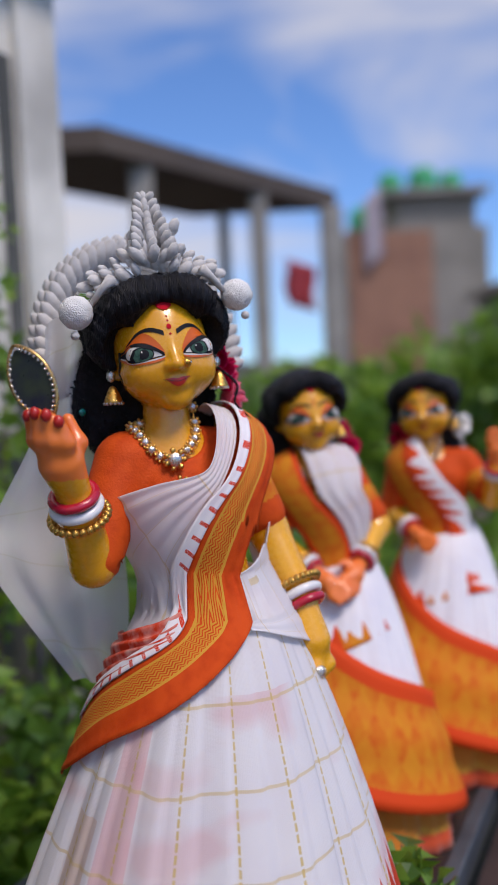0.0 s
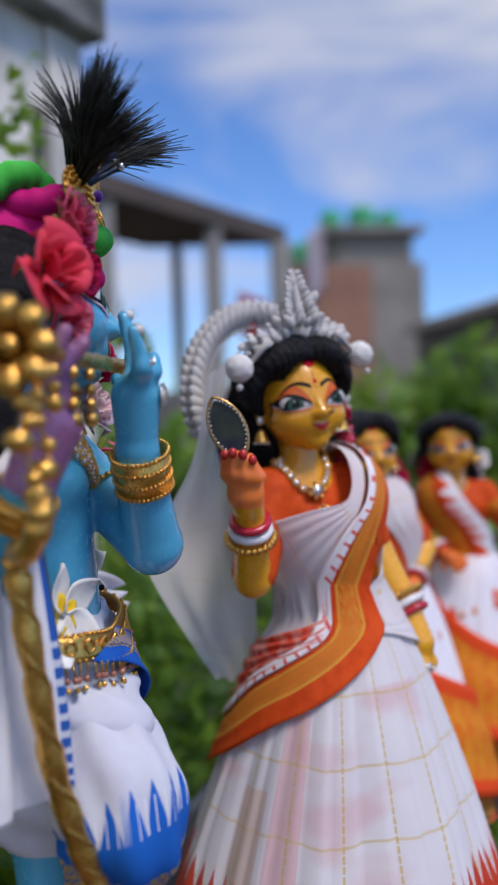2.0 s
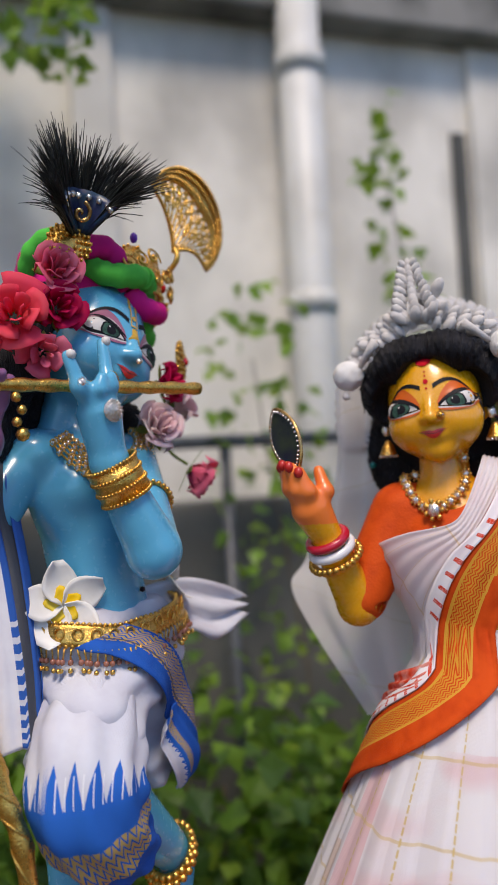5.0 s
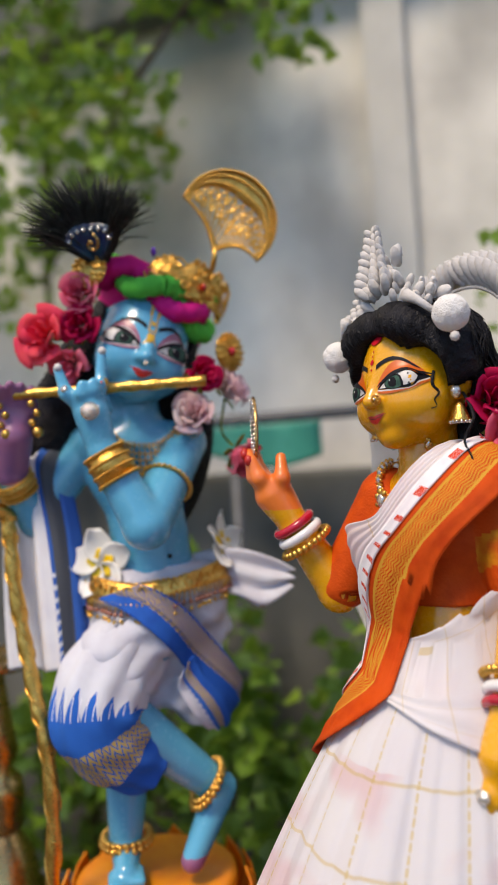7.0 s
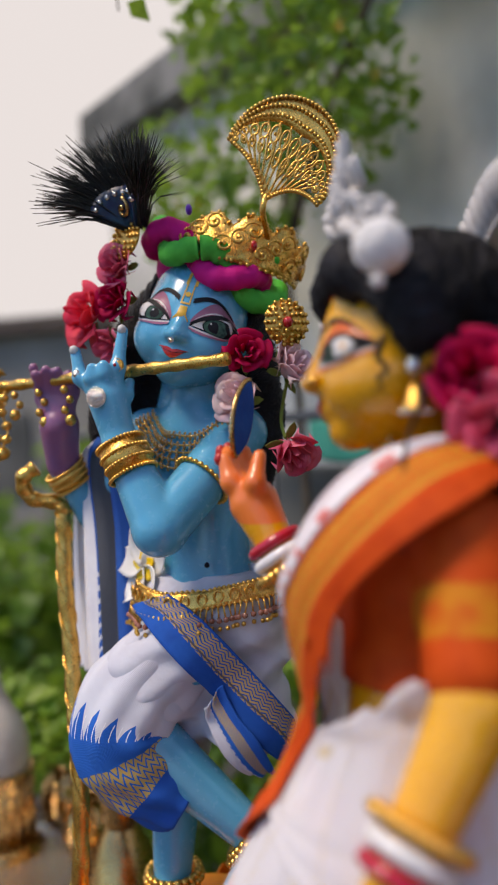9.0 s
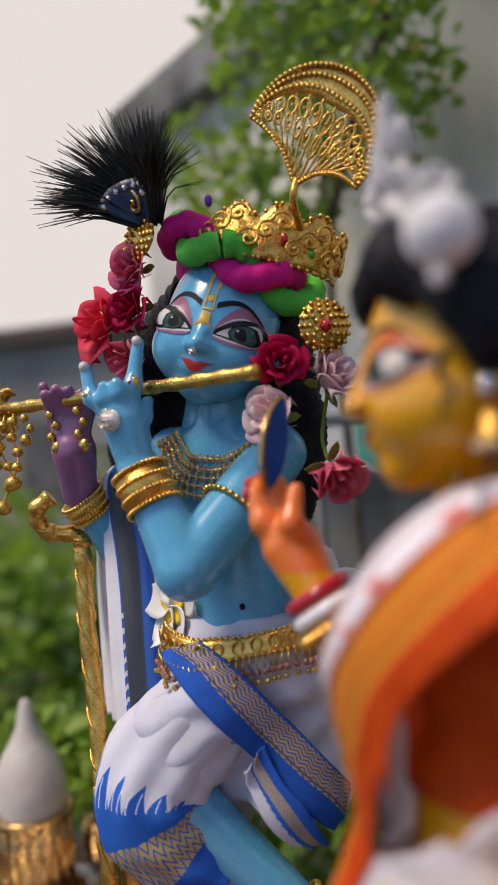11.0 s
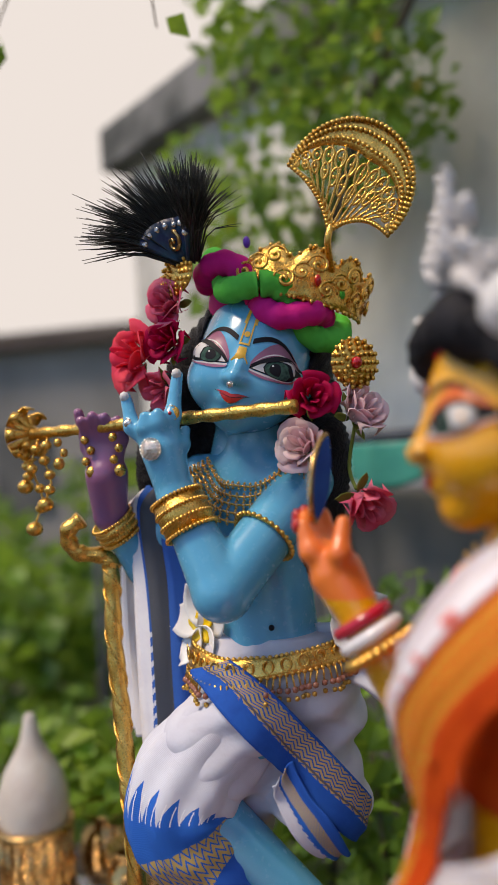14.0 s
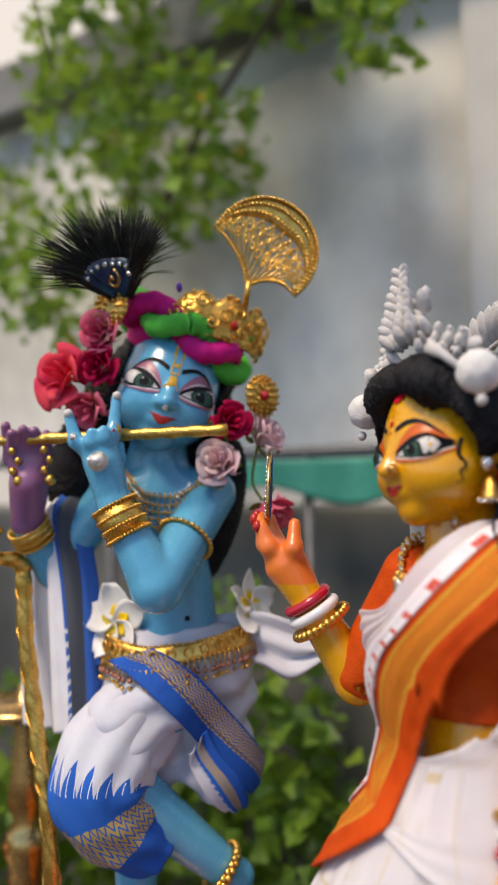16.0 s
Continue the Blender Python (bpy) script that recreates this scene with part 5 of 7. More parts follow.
    thing("blouse", sh, [M_BLOUSE, M_OCHRE], base=(-0.06, 0.635, 0.43), label="orange silk blouse with brocade sleeve", category="blouse")

    # skirt
    nu, nv = (240, 42) if main else (150, 26)
    P = []
    rng = np.random.default_rng(7)
    ph = rng.uniform(0, 6.28, 4)
    for i in range(nu):
        u = i / nu
        a = radians(-180 + 360 * u)
        for j in range(nv):
            t = j / (nv - 1)
            c, r = skirt_line(t)
            r -= 0.0 if main else 0.034 * t
            saw = (u * 30 + 0.25 * math.sin(6.28 * u * 3 + ph[0])) % 1.0
            fold = (saw ** 0.6 if saw < 0.8 else (1 - saw) * 4.4) - 0.5
            r += 0.0075 * t ** 0.6 * fold + 0.006 * t * math.sin(6.28 * u * 7 + ph[1] + 2 * t) + 0.004 * t * math.sin(6.28 * u * 13 + ph[2])
            r *= 1 + 0.05 * t * math.cos(2 * (a - 0.6))
            z = 0.338 + (TABLE_Z + 0.004 - 0.338) * t + 0.004 * math.sin(6.28 * u * 9) * t
            P.append((c[0] + r * math.cos(a), c[1] + r * math.sin(a), z))
    uv = [(i / nu, j / (nv - 1)) for i in range(nu) for j in range(nv)]
    thing("sari_skirt", Shape().grid(P, nu, nv, 0, True, uv), M_SARI if main else M_SKIRT2, base=(-0.035, 0.63, TABLE_Z),
          label="white pleated cotton skirt with gold checks and red border" if main else "white and ochre cotton skirt with red teeth", category="skirt", thick=0.0012)

    # drapes
    cone = skirt_solid if main else swell(skirt_solid, -0.018)
    smooth_chest = melt([egg((-0.0565, 0.626, 0.425), (0.071, 0.058, 0.072), (0, 0, 22)), limb((-0.112, 0.612, 0.460), (-0.004, 0.656, 0.460), 0.029, 0.029), limb((-0.052, 0.624, 0.42), (-0.032, 0.622, 0.29), 0.056, 0.053)], 0.07)
    dressed = melt([smooth_chest, cone], 0.016)
    rb = round_body
    if main:
        inner = [rb(75, 0.40), (-0.022, 0.672, 0.487), (-0.010, 0.640, 0.484), rb(-56, 0.447), rb(-78, 0.402), rb(-99, 0.352), rb(-120, 0.307), rb(-140, 0.270), rb(-158, 0.235), rb(-174, 0.19), rb(-192, 0.165)]
        outer = [rb(50, 0.37), (0.012, 0.680, 0.470), (0.020, 0.650, 0.466), rb(-26, 0.432), rb(-50, 0.372), rb(-72, 0.316), rb(-92, 0.268), rb(-114, 0.224), rb(-136, 0.188), rb(-156, 0.145), rb(-176, 0.11)]
        outer = [tuple(V(*p) + (V(*q_) - V(*p)) * 0.93) for p, q_ in zip(inner, outer)]
        thing("sari_border", Shape().grid(strip(dressed, inner, outer, 90, 14, 0.0060, 0.0006, 3), 90, 14), M_BORDER, base=rb(-66, 0.39), label="orange sari border woven with gold zigzag over the shoulder", category="sari", thick=0.0014)
        up = [rb(79, 0.42), (-0.027, 0.668, 0.491), (-0.018, 0.636, 0.487), rb(-62, 0.453), rb(-84, 0.410), rb(-105, 0.362), rb(-126, 0.318), rb(-145, 0.281), rb(-162, 0.246), rb(-177, 0.20), rb(-193, 0.175)]
        thing("sari_edge", Shape().grid(strip(dressed, up, inner, 90, 6, 0.0085, 0.0005, 1), 90, 6), M_EDGE, base=rb(-77, 0.4), label="white sari edging with small red tufts", category="sari", thick=0.0014)
        top = [(-0.040, 0.668, 0.490), (-0.036, 0.632, 0.486), rb(-74, 0.464), rb(-105, 0.444), rb(-138, 0.420), rb(-165, 0.398), rb(-185, 0.38)]
        low = [(-0.024, 0.668, 0.491), (-0.016, 0.636, 0.487), rb(-66, 0.44), rb(-95, 0.375), rb(-125, 0.31), rb(-155, 0.255), rb(-190, 0.18)]
        thing("sari_drape", Shape().grid(strip(dressed, top, low, 60, 26, 0.0012, 0.0009, 5), 60, 26), M_DRAPE, base=rb(-100, 0.4), label="thin white cotton drape folded over the chest", category="sari", thick=0.0008)
        top = [rb(35, 0.395), rb(5, 0.385), rb(-25, 0.365), rb(-50, 0.348), rb(-72, 0.338)]
        low = [rb(40, 0.25), rb(10, 0.255), rb(-18, 0.275), rb(-45, 0.30), rb(-70, 0.325)]
        thing("hip_drape", Shape().grid(strip(dressed, top, low, 40, 20, 0.004, 0.0005, 3), 40, 20), M_DRAPE, base=rb(0, 0.33), label="white cotton hip drape tucked at the waist", category="sari", thick=0.001)
        top = [rb(-112, 0.335), rb(-130, 0.325), rb(-150, 0.315), rb(-172, 0.30), rb(-195, 0.29)]
        low = [rb(-118, 0.315), rb(-136, 0.285), rb(-154, 0.255), rb(-172, 0.22), rb(-195, 0.19)]
        thing("gathered_folds", Shape().grid(strip(dressed, top, low, 40, 26, 0.0055, 0.0022, 4), 40, 26), M_REDWEAVE, base=rb(-140, 0.3), label="gathered red and white woven folds at the hip", category="sari", thick=0.001)
        one = curve([(-0.135, 0.665, 0.64), (-0.150, 0.675, 0.52), (-0.135, 0.675, 0.42), (-0.125, 0.672, 0.30), (-0.135, 0.66, 0.21)], 40)
        two = curve([(-0.190, 0.610, 0.60), (-0.208, 0.630, 0.50), (-0.258, 0.640, 0.405), (-0.262, 0.620, 0.36), (-0.185, 0.645, 0.225)], 40)
        P = [one[i] + (two[i] - one[i]) * j / 15 + V(0.2, 1, 0) * 0.006 * math.sin(j * 0.9 + i * 0.08) for i in range(40) for j in range(16)]
        thing("veil", Shape().grid(P, 40, 16), M_VEIL, base=(-0.19, 0.64, 0.4), label="sheer white gauze veil hanging behind the figure", category="veil")
    else:
        inner = [rb(200, 0.40), (-0.100, 0.640, 0.487), (-0.095, 0.612, 0.482), rb(-95, 0.43), rb(-75, 0.37), rb(-62, 0.30), rb(-50, 0.22)]
        outer = [rb(170, 0.38), (-0.135, 0.640, 0.478), (-0.135, 0.605, 0.470), rb(-135, 0.42), rb(-125, 0.35), rb(-110, 0.27), rb(-100, 0.18)]
        if variant == 1:
            thing("sari_border", Shape().grid(strip(dressed, outer, inner, 50, 12, 0.007), 50, 12), M_PALLU, base=rb(-95, 0.4), label="ochre brocade sari end over one shoulder", category="sari", thick=0.0014)
            top = [(-0.07, 0.66, 0.487), (-0.025, 0.645, 0.486), rb(-45, 0.45), rb(-30, 0.40), rb(-25, 0.34)]
            low = [(-0.095, 0.65, 0.489), (-0.085, 0.61, 0.486), rb(-90, 0.44), rb(-75, 0.38), rb(-65, 0.32)]
            thing("sari_drape", Shape().grid(strip(dressed, top, low, 30, 14, 0.006, 0.0015, 3), 30, 14), M_DRAPE, base=rb(-60, 0.4), label="white cotton sari drape on the chest", category="sari", thick=0.001)
        else:
            thing("sari_border", Shape().grid(strip(dressed, outer, inner, 50, 12, 0.006), 50, 12), M_PALLU, base=rb(-95, 0.4), label="ochre brocade sari end with red edge", category="sari", thick=0.0014)
            low = [rb(20, 0.42), (-0.075, 0.64, 0.49), (-0.072, 0.605, 0.480), rb(-60, 0.43), rb(-30, 0.36), rb(-12, 0.28), rb(0, 0.2)]
            thing("sari_drape", Shape().grid(strip(dressed, low, inner, 50, 12, 0.0085), 50, 12), M_TOOTH, base=rb(-60, 0.4), label="white sari drape with a row of red teeth", category="sari", thick=0.0014)
        P = strip(dressed, [rb(-170, 0.31), rb(-120, 0.25), rb(-80, 0.16), rb(-40, 0.10), rb(-5, 0.06)], [rb(-175, 0.06), rb(-130, 0.0), rb(-90, -0.06), rb(-50, -0.10), rb(-10, -0.12)], 40, 14, 0.012, 0.003, 2)
        thing("front_panel", Shape().grid(P, 40, 14), M_PALLU, base=rb(-90, 0.1), label="ochre and orange brocade panel across the skirt", category="sari", thick=0.0014)

    # jewellery
    skin = melt([swell(torso, 0.0), headw], 0.004)
    hm = lambda *p: tuple(HEAD_F @ Vector(p))
    line = onto(melt([skin, swell(shell, 0.0)], 0.002), curve([(-0.110, 0.612, 0.506), (-0.100, 0.592, 0.486), (-0.072, 0.575, 0.466), (-0.045, 0.588, 0.480), (-0.028, 0.612, 0.506)], 17), 0.004)
    pend = onto(melt([skin, swell(shell, 0.003)], 0.002), np.array([(-0.066, 0.575, 0.462), (-0.062, 0.57, 0.436)]), 0.007)
    gem_chain("necklace", [tuple(p) for p in line], 0.0042 if main else 0.006, "gilt necklace of clear stones with two pendants", (M_GOLD, M_SILVER), [(tuple(pend[0]), 1.9), (tuple(pend[1]), 1.5)])
    for d in (-1, 1):
        if d > 0 or main:
            er = holder("earring", hm(d * 0.057, -0.006, -0.02), "gilt bell earring with clear stones", "earring", "pair of earrings")
            thing("stud", Shape().bead(hm(d * 0.056, -0.010, -0.019), 0.0065, 0, 10, (0.8, 0.8, 1)), M_SILVER, base=hm(d * 0.056, -0.01, -0.02), parent=er)
            sh = Shape().lathe([(0.0005, 0.011), (0.003, 0.010), (0.0062, 0.004), (0.0092, -0.004), (0.0098, -0.006), (0.0085, -0.006), (0.0005, 0.002)], hm(d * 0.057, -0.010, -0.040), 18)
            thing("bell", sh, M_GOLD, base=hm(d * 0.057, -0.01, -0.04), parent=er)
            me = Shape().bead((0, 0, 0), 0.0017, 0, 6).mesh("pearl", [M_SILVER])
            for a in np.linspace(0, 6.283, 14, endpoint=False):
                o = new("pearl", me)
                o.parent, o.location = er, Vector(hm(d * 0.057, -0.010, -0.040)) + Vector((0.0093 * math.cos(a), 0.0093 * math.sin(a), -0.0068)) - er.location
    rosette("nose_stud", hm(0.0102, -0.0655, -0.0165), np.array(HEAD_F.to_3x3()) @ V(0.6, -0.8, 0), 0.0045, M_GOLD, "small gilt nose stud with clear stones", 2, M_SILVER, "stud")
    for a, order in zip(arms, ((1, 0, 2), (1, 0, 2))):
        e, w = Vector(a[1]), Vector(a[2])
        ax = (w - e).normalized()
        for i, (nm, mt, lb, r, tb, bd) in enumerate((("gold_bangle", M_GOLD, "gilt beaded bangle on the wrist", 0.0215, 0.0028, 26), ("white_bangle", M_WHITE_BANGLE, "smooth white shell bangle", 0.0205, 0.0052, 0), ("red_bangle", M_RED_BANGLE, "smooth red lacquer bangle", 0.0195, 0.0048, 0))):
            c = w + ax * (-0.016 + 0.0115 * i)
            bangle(nm, tuple(c), ax, r + (0.002 if bd else 0), tb, mt, lb, bd if main else 0, 0.0044)
    if main:
        # headdress
        hd = holder("headdress", hm(0, 0, 0.12), "white pith tiara of leaf scales, pearls and pompoms", "tiara")
        th = np.linspace(radians(-14), radians(194), 60)
        arc = [(0.094 * math.cos(t) - 0.008, 0.066 + 0.022 * math.sin(t), 0.108 * math.sin(t) + 0.002) for t in th]
        thing("band", Shape().tube([hm(*p) for p in arc], 0.009, 8, 0, 0.35), M_SHOLA, base=hm(0, 0, 0.12), parent=hd)
        sh = Shape()
        sh.bead((0, 0, 0), 0.0165, 0, 8, (0.5, 0.32, 1.15))
        me = sh.mesh("scale", [M_SHOLA])
        for i, t in enumerate(np.linspace(radians(-14), radians(194), 36)):
            for k2, (rr, yy) in enumerate(((1.06, 0.004), (1.12, 0.020))):
                o = new("scale", me)
                o.parent = hd
                p = Vector((0.094 * rr * math.cos(t) - 0.008, yy + 0.048 + 0.022 * math.sin(t), 0.108 * rr * math.sin(t) + 0.002))
                lean = 1 if t < math.pi / 2 else -1
                o.matrix_local = Matrix.Translation(-hd.location) @ HEAD_F @ Matrix.Translation(p) @ pose(0, 0, 0, 18, 90 - math.degrees(t) - 30 * lean, 0)
        me = Shape().bead((0, 0, 0), 0.0022, 0, 7).mesh("pearl", [M_SHOLA])
        for t in np.linspace(radians(-14), radians(194), 84):
            o = new("pearl", me)
            o.parent, o.location = hd, Vector(hm(0.085 * math.cos(t) - 0.008, 0.056 + 0.022 * math.sin(t), 0.098 * math.sin(t) + 0.002)) - hd.location
        petal = Shape().bead((0, 0, 0), 0.0105, 0, 8, (0.55, 0.42, 1.0)).mesh("petal", [M_SHOLA])
        rng = random.Random(4)
        spots = []
        for i in range(9):
            z = 0.094 + 0.0070 * i
            for d in (-1, 0, 1):
                spots.append((d * (0.018 - 0.0016 * i), -0.040 + 0.0012 * i - 0.002 * abs(d), z, d * 38, 1.05 - 0.04 * i))
        for i in range(16):
            for d in (-1, 1):
                u = i / 15
                spots.append((d * (0.012 + 0.056 * u), -0.038 + 0.018 * u, 0.092 - 0.022 * u + 0.010 * math.sin(i * 2.1), d * (30 + 60 * u), 0.95 + 0.25 * math.sin(i * 1.7)))
        for i in range(10):
            spots.append((rng.uniform(-0.03, 0.03), -0.030, 0.094 + rng.uniform(0, 0.03), rng.uniform(-50, 50), 1.1))
        for x, y, z, tl, s in spots:
            o = new("petal", petal)
            o.parent = hd
            o.matrix_local = Matrix.Translation(-hd.location) @ HEAD_F @ Matrix.Translation((x, y, z)) @ pose(0, 0, 0, 25 + rng.uniform(-15, 15), tl, rng.uniform(-20, 20)) @ Matrix.Diagonal((s, s, s, 1))
        for d in (-1, 1):
            c = (d * 0.083, -0.030, 0.046)
            sh = Shape()
            v, q = solid(lambda P: np.linalg.norm(P - V(*c), axis=1) - 0.0165 - 0.0006 * np.sin(400 * P[:, 0]) * np.sin(400 * P[:, 1]) * np.sin(400 * P[:, 2]), V(*c) - 0.02, V(*c) + 0.02, 0.002)
            sh.add(v @ np.array(HEAD_F.to_3x3()).T + np.array(HEAD_F.translation), q)
            thing("pompom", sh, M_COTTON, base=hm(*c), parent=hd, label="round white pompom")
            sh = Shape().tube([hm(d * 0.068, -0.034, 0.052), hm(d * 0.055, -0.040, 0.066), hm(d * 0.045, -0.044, 0.074)], [0.003, 0.004, 0.006], 8)
            thing("stalk", sh, M_SHOLA, base=hm(*c), parent=hd)
            thing("pearl_drop", Shape().bead(hm(d * 0.088, -0.034, 0.024), 0.0046), M_SHOLA, base=hm(*c), parent=hd)
        # hand mirror
        mr = holder("hand_mirror", (-0.183, 0.488, 0.50), "leaf-shaped dark mirror in a beaded gilt frame", "mirror")
        mm = Matrix.Translation((-0.186, 0.492, 0.541)) @ pose(0, 0, 0, -8, -24, 0) @ pose(0, 0, 0, 0, 0, -10)
        out = [(0.0185 * math.copysign(abs(math.sin(t)) ** 1.5, math.sin(t)), 0, 0.036 * -math.cos(t)) for t in np.linspace(0, 6.283, 40, endpoint=False)]
        sh = Shape()
        for y, sl in ((-0.0012, 0), (0.0022, 1)):
            k2 = sh.count
            sh.add([tuple(mm @ Vector((p[0] * 0.95, y, p[2] * 0.95))) for p in out] + [tuple(mm @ Vector((0, y, 0)))], [((i, (i + 1) % 40, 40) if y < 0 else ((i + 1) % 40, i, 40)) for i in range(40)], sl)
        thing("plate", sh, [material("dark_glass", (0.03, 0.04, 0.025), 0.3, second=(0.008, 0.01, 0.03), scale=40, bump=0, spec=0.3), M_BLUECLOTH], base=(-0.186, 0.48, 0.541), parent=mr)
        thing("rim", Shape().tube([mm @ Vector(p) for p in out], 0.0018, 8, 0, 1.0, True), M_BRASS, base=(-0.186, 0.48, 0.541), parent=mr)
        me = Shape().bead((0, 0, 0), 0.0016, 0, 6).mesh("bead", [M_SILVER])
        for p in out:
            o = new("bead", me)
            o.parent, o.location = mr, mm @ Vector((p[0] * 0.9, -0.0022, p[2] * 0.9)) - mr.location
        rosette("finger_ring", (-0.163, 0.489, 0.480), (0.3, -1, 0.1), 0.007, M_SILVER, "clear stone flower ring on the raised hand", 2, M_SILVER, "ring")
        rosette("finger_ring", (0.071, 0.577, 0.236), (0.4, -1, 0), 0.006, M_SILVER, "clear stone ring on the lowered hand", 2, M_SILVER, "ring")
        thing("bead", Shape().bead(hm(-0.085, 0.03, -0.052), 0.004), M_TEALSTONE, base=hm(-0.085, 0.03, -0.052), label="small teal bead in the black hair", category="bead")
        rose("cloth_flower", hm(0.070, 0.022, -0.028), np.array(HEAD_F.to_3x3()) @ V(1, -0.4, 0.1), 0.026, M_CRIMSON, "crimson cloth rose tucked behind the ear", 14, 1)
        rose("cloth_flower", hm(0.078, 0.030, -0.062), np.array(HEAD_F.to_3x3()) @ V(1, -0.5, -0.3), 0.026, M_PINK, "pink cloth blossom behind the ear", 12, 2, 1.4)
    else:
        rose("cloth_flower", hm(0.064, 0.01, -0.045), np.array(HEAD_F.to_3x3()) @ V(1, -0.6, 0), 0.026, M_CRIMSON if variant == 1 else M_PETALWHITE, "cloth flower behind the ear of the statue", 9, 3 + variant)
        rose("cloth_flower", hm(-0.064, 0.01, -0.045) if variant == 2 else hm(0.07, 0.01, -0.075), np.array(HEAD_F.to_3x3()) @ V(0.3, -1, 0), 0.024, M_CRIMSON, "crimson cloth flower beside the face", 9, 5)
    return [o for o in scene.objects if o not in before and o.parent is None]


def shift(obs, x):
    for o in obs:
        o.matrix_basis = x @ o.matrix_basis


for variant, (tx, ty, turn, size) in ((1, (0.178, 0.985, -6, 0.88)), (2, (0.425, 1.165, -38, 0.87))):
    X = Matrix.Translation((tx, ty, TABLE_Z)) @ pose(0, 0, 0, 0, 0, turn) @ Matrix.Diagonal((size, size, size, 1)) @ Matrix.Translation((0.035, -0.625, -TABLE_Z))
    shift(female(variant), X)
female(0)


# ---------- the blue flute player ----------
before_blue = set(scene.objects)
HEAD_M = pose(-0.366, 0.409, 0.653, 0, 18, 90)
S = 1.16
km = lambda *p: tuple(HEAD_M @ Vector([c * S for c in p]))
hl = lambda *p: tuple(HEAD_M @ Vector(p))
headk = head_solid(S)
chestk = [egg((-0.368, 0.398, 0.500), (0.042, 0.066, 0.055)), limb((-0.374, 0.343, 0.540), (-0.352, 0.450, 0.535), 0.026, 0.026), limb((-0.366, 0.400, 0.47), (-0.357, 0.412, 0.355), 0.049, 0.047)]
torsok = melt(chestk + [limb((-0.368, 0.402, 0.61), (-0.370, 0.398, 0.54), 0.026, 0.032), egg((-0.338, 0.372, 0.505), (0.02, 0.026, 0.024)), egg((-0.335, 0.424, 0.502), (0.02, 0.026, 0.024))], 0.016)
arm_l = [(-0.350, 0.455, 0.532), (-0.264, 0.386, 0.440), (-0.277, 0.346, 0.524)]
arm_r = [(-0.386, 0.336, 0.532), (-0.388, 0.272, 0.450), (-0.362, 0.246, 0.503)]
hand_l = hand_solid((-0.277, 0.343, 0.532), (-0.277, 0.334, 0.572),
                    [(-0.284, 0.350, 0.640), (-0.262, 0.336, 0.604), (-0.262, 0.324, 0.602), (-0.279, 0.300, 0.622), (-0.292, 0.352, 0.588)],
                    [(-0.276, 0.346, 0.603), (-0.264, 0.336, 0.596), (-0.264, 0.323, 0.592), (-0.273, 0.307, 0.594), (-0.284, 0.350, 0.575)], 0.0068, (0.021, 0.015))
hand_r = hand_solid((-0.358, 0.245, 0.510), (-0.342, 0.250, 0.550),
                    [(-0.318, 0.236, 0.606), (-0.318, 0.248, 0.610), (-0.320, 0.260, 0.608), (-0.324, 0.272, 0.604), (-0.330, 0.228, 0.615)],
                    [(-0.334, 0.236, 0.590), (-0.334, 0.248, 0.592), (-0.335, 0.260, 0.590), (-0.336, 0.270, 0.586), (-0.345, 0.230, 0.580)], 0.0066, (0.022, 0.016))
leg_s = limbs([(-0.372, 0.385, 0.34), (-0.364, 0.364, 0.20), (-0.358, 0.352, 0.055)], (0.045, 0.032, 0.021))
leg_c = limbs([(-0.355, 0.430, 0.34), (-0.302, 0.318, 0.248), (-0.318, 0.452, 0.120)], (0.048, 0.037, 0.021))
feet = [limb((-0.360, 0.352, 0.044), (-0.318, 0.345, 0.032), 0.019, 0.014), limb((-0.322, 0.466, 0.108), (-0.292, 0.420, 0.042), 0.020, 0.014)]
for i in range(5):
    feet.append(limb((-0.320, 0.345 + 0.008 * (i - 2), 0.030), (-0.304 + 0.002 * abs(i - 2), 0.343 + 0.0085 * (i - 2), 0.027), 0.0055, 0.005))
bodyk = melt([torsok, limbs(arm_l, (0.028, 0.027, 0.019)), limbs(arm_r, (0.027, 0.024, 0.018)), hand_l, hand_r, leg_s, leg_c] + feet, 0.006)
sh = Shape()
v, q = solid(headk, (-0.078, -0.098, -0.12), (0.078, 0.082, 0.092), 0.0023)
sh.add(v @ np.array(HEAD_M.to_3x3()).T + np.array(HEAD_M.translation), q, 0)
solid_into(sh, bodyk, [(-0.39, 0.246, 0.03), (-0.264, 0.48, 0.63)], 0.034, 0.0034,
           lambda c: np.where((hand_r(c) < 0.002) | ((c[:, 2] < 0.05) & (c[:, 1] > 0.40) & (c[:, 0] > -0.302)), 1, 0))
face(sh, headk, HEAD_M, S, 3, gaze=0.002)
for d in (-1, 1):
    paint(sh, headk, HEAD_M, S, 8, d * 0.0030, d * 0.0044, lambda t: 0.012, lambda t: 0.052, 0.0006, 3, 12)
    paint(sh, headk, HEAD_M, S, 8, d * 0.0044, d * 0.0062, lambda t: 0.030, lambda t: 0.053, 0.0006, 3, 12)
paint(sh, headk, HEAD_M, S, 8, -0.0044, 0.0044, lambda t: 0.010 - 0.0 * t, lambda t: 0.0118, 0.0007, 7, 3)
paint(sh, headk, HEAD_M, S, 8, -0.0030, 0.0030, lambda t: -0.006 + 0.010 * abs(2 * t - 1), lambda t: 0.008, 0.0007, 9, 5)
disc(sh, headk, HEAD_M, S, 8, 0, 0.020, 0.0026, 0.0026, 0.0008)
for p in ((-0.280, 0.3505, 0.641), (-0.275, 0.300, 0.623)):
    sh.bead(p, 0.005, 3, 8)
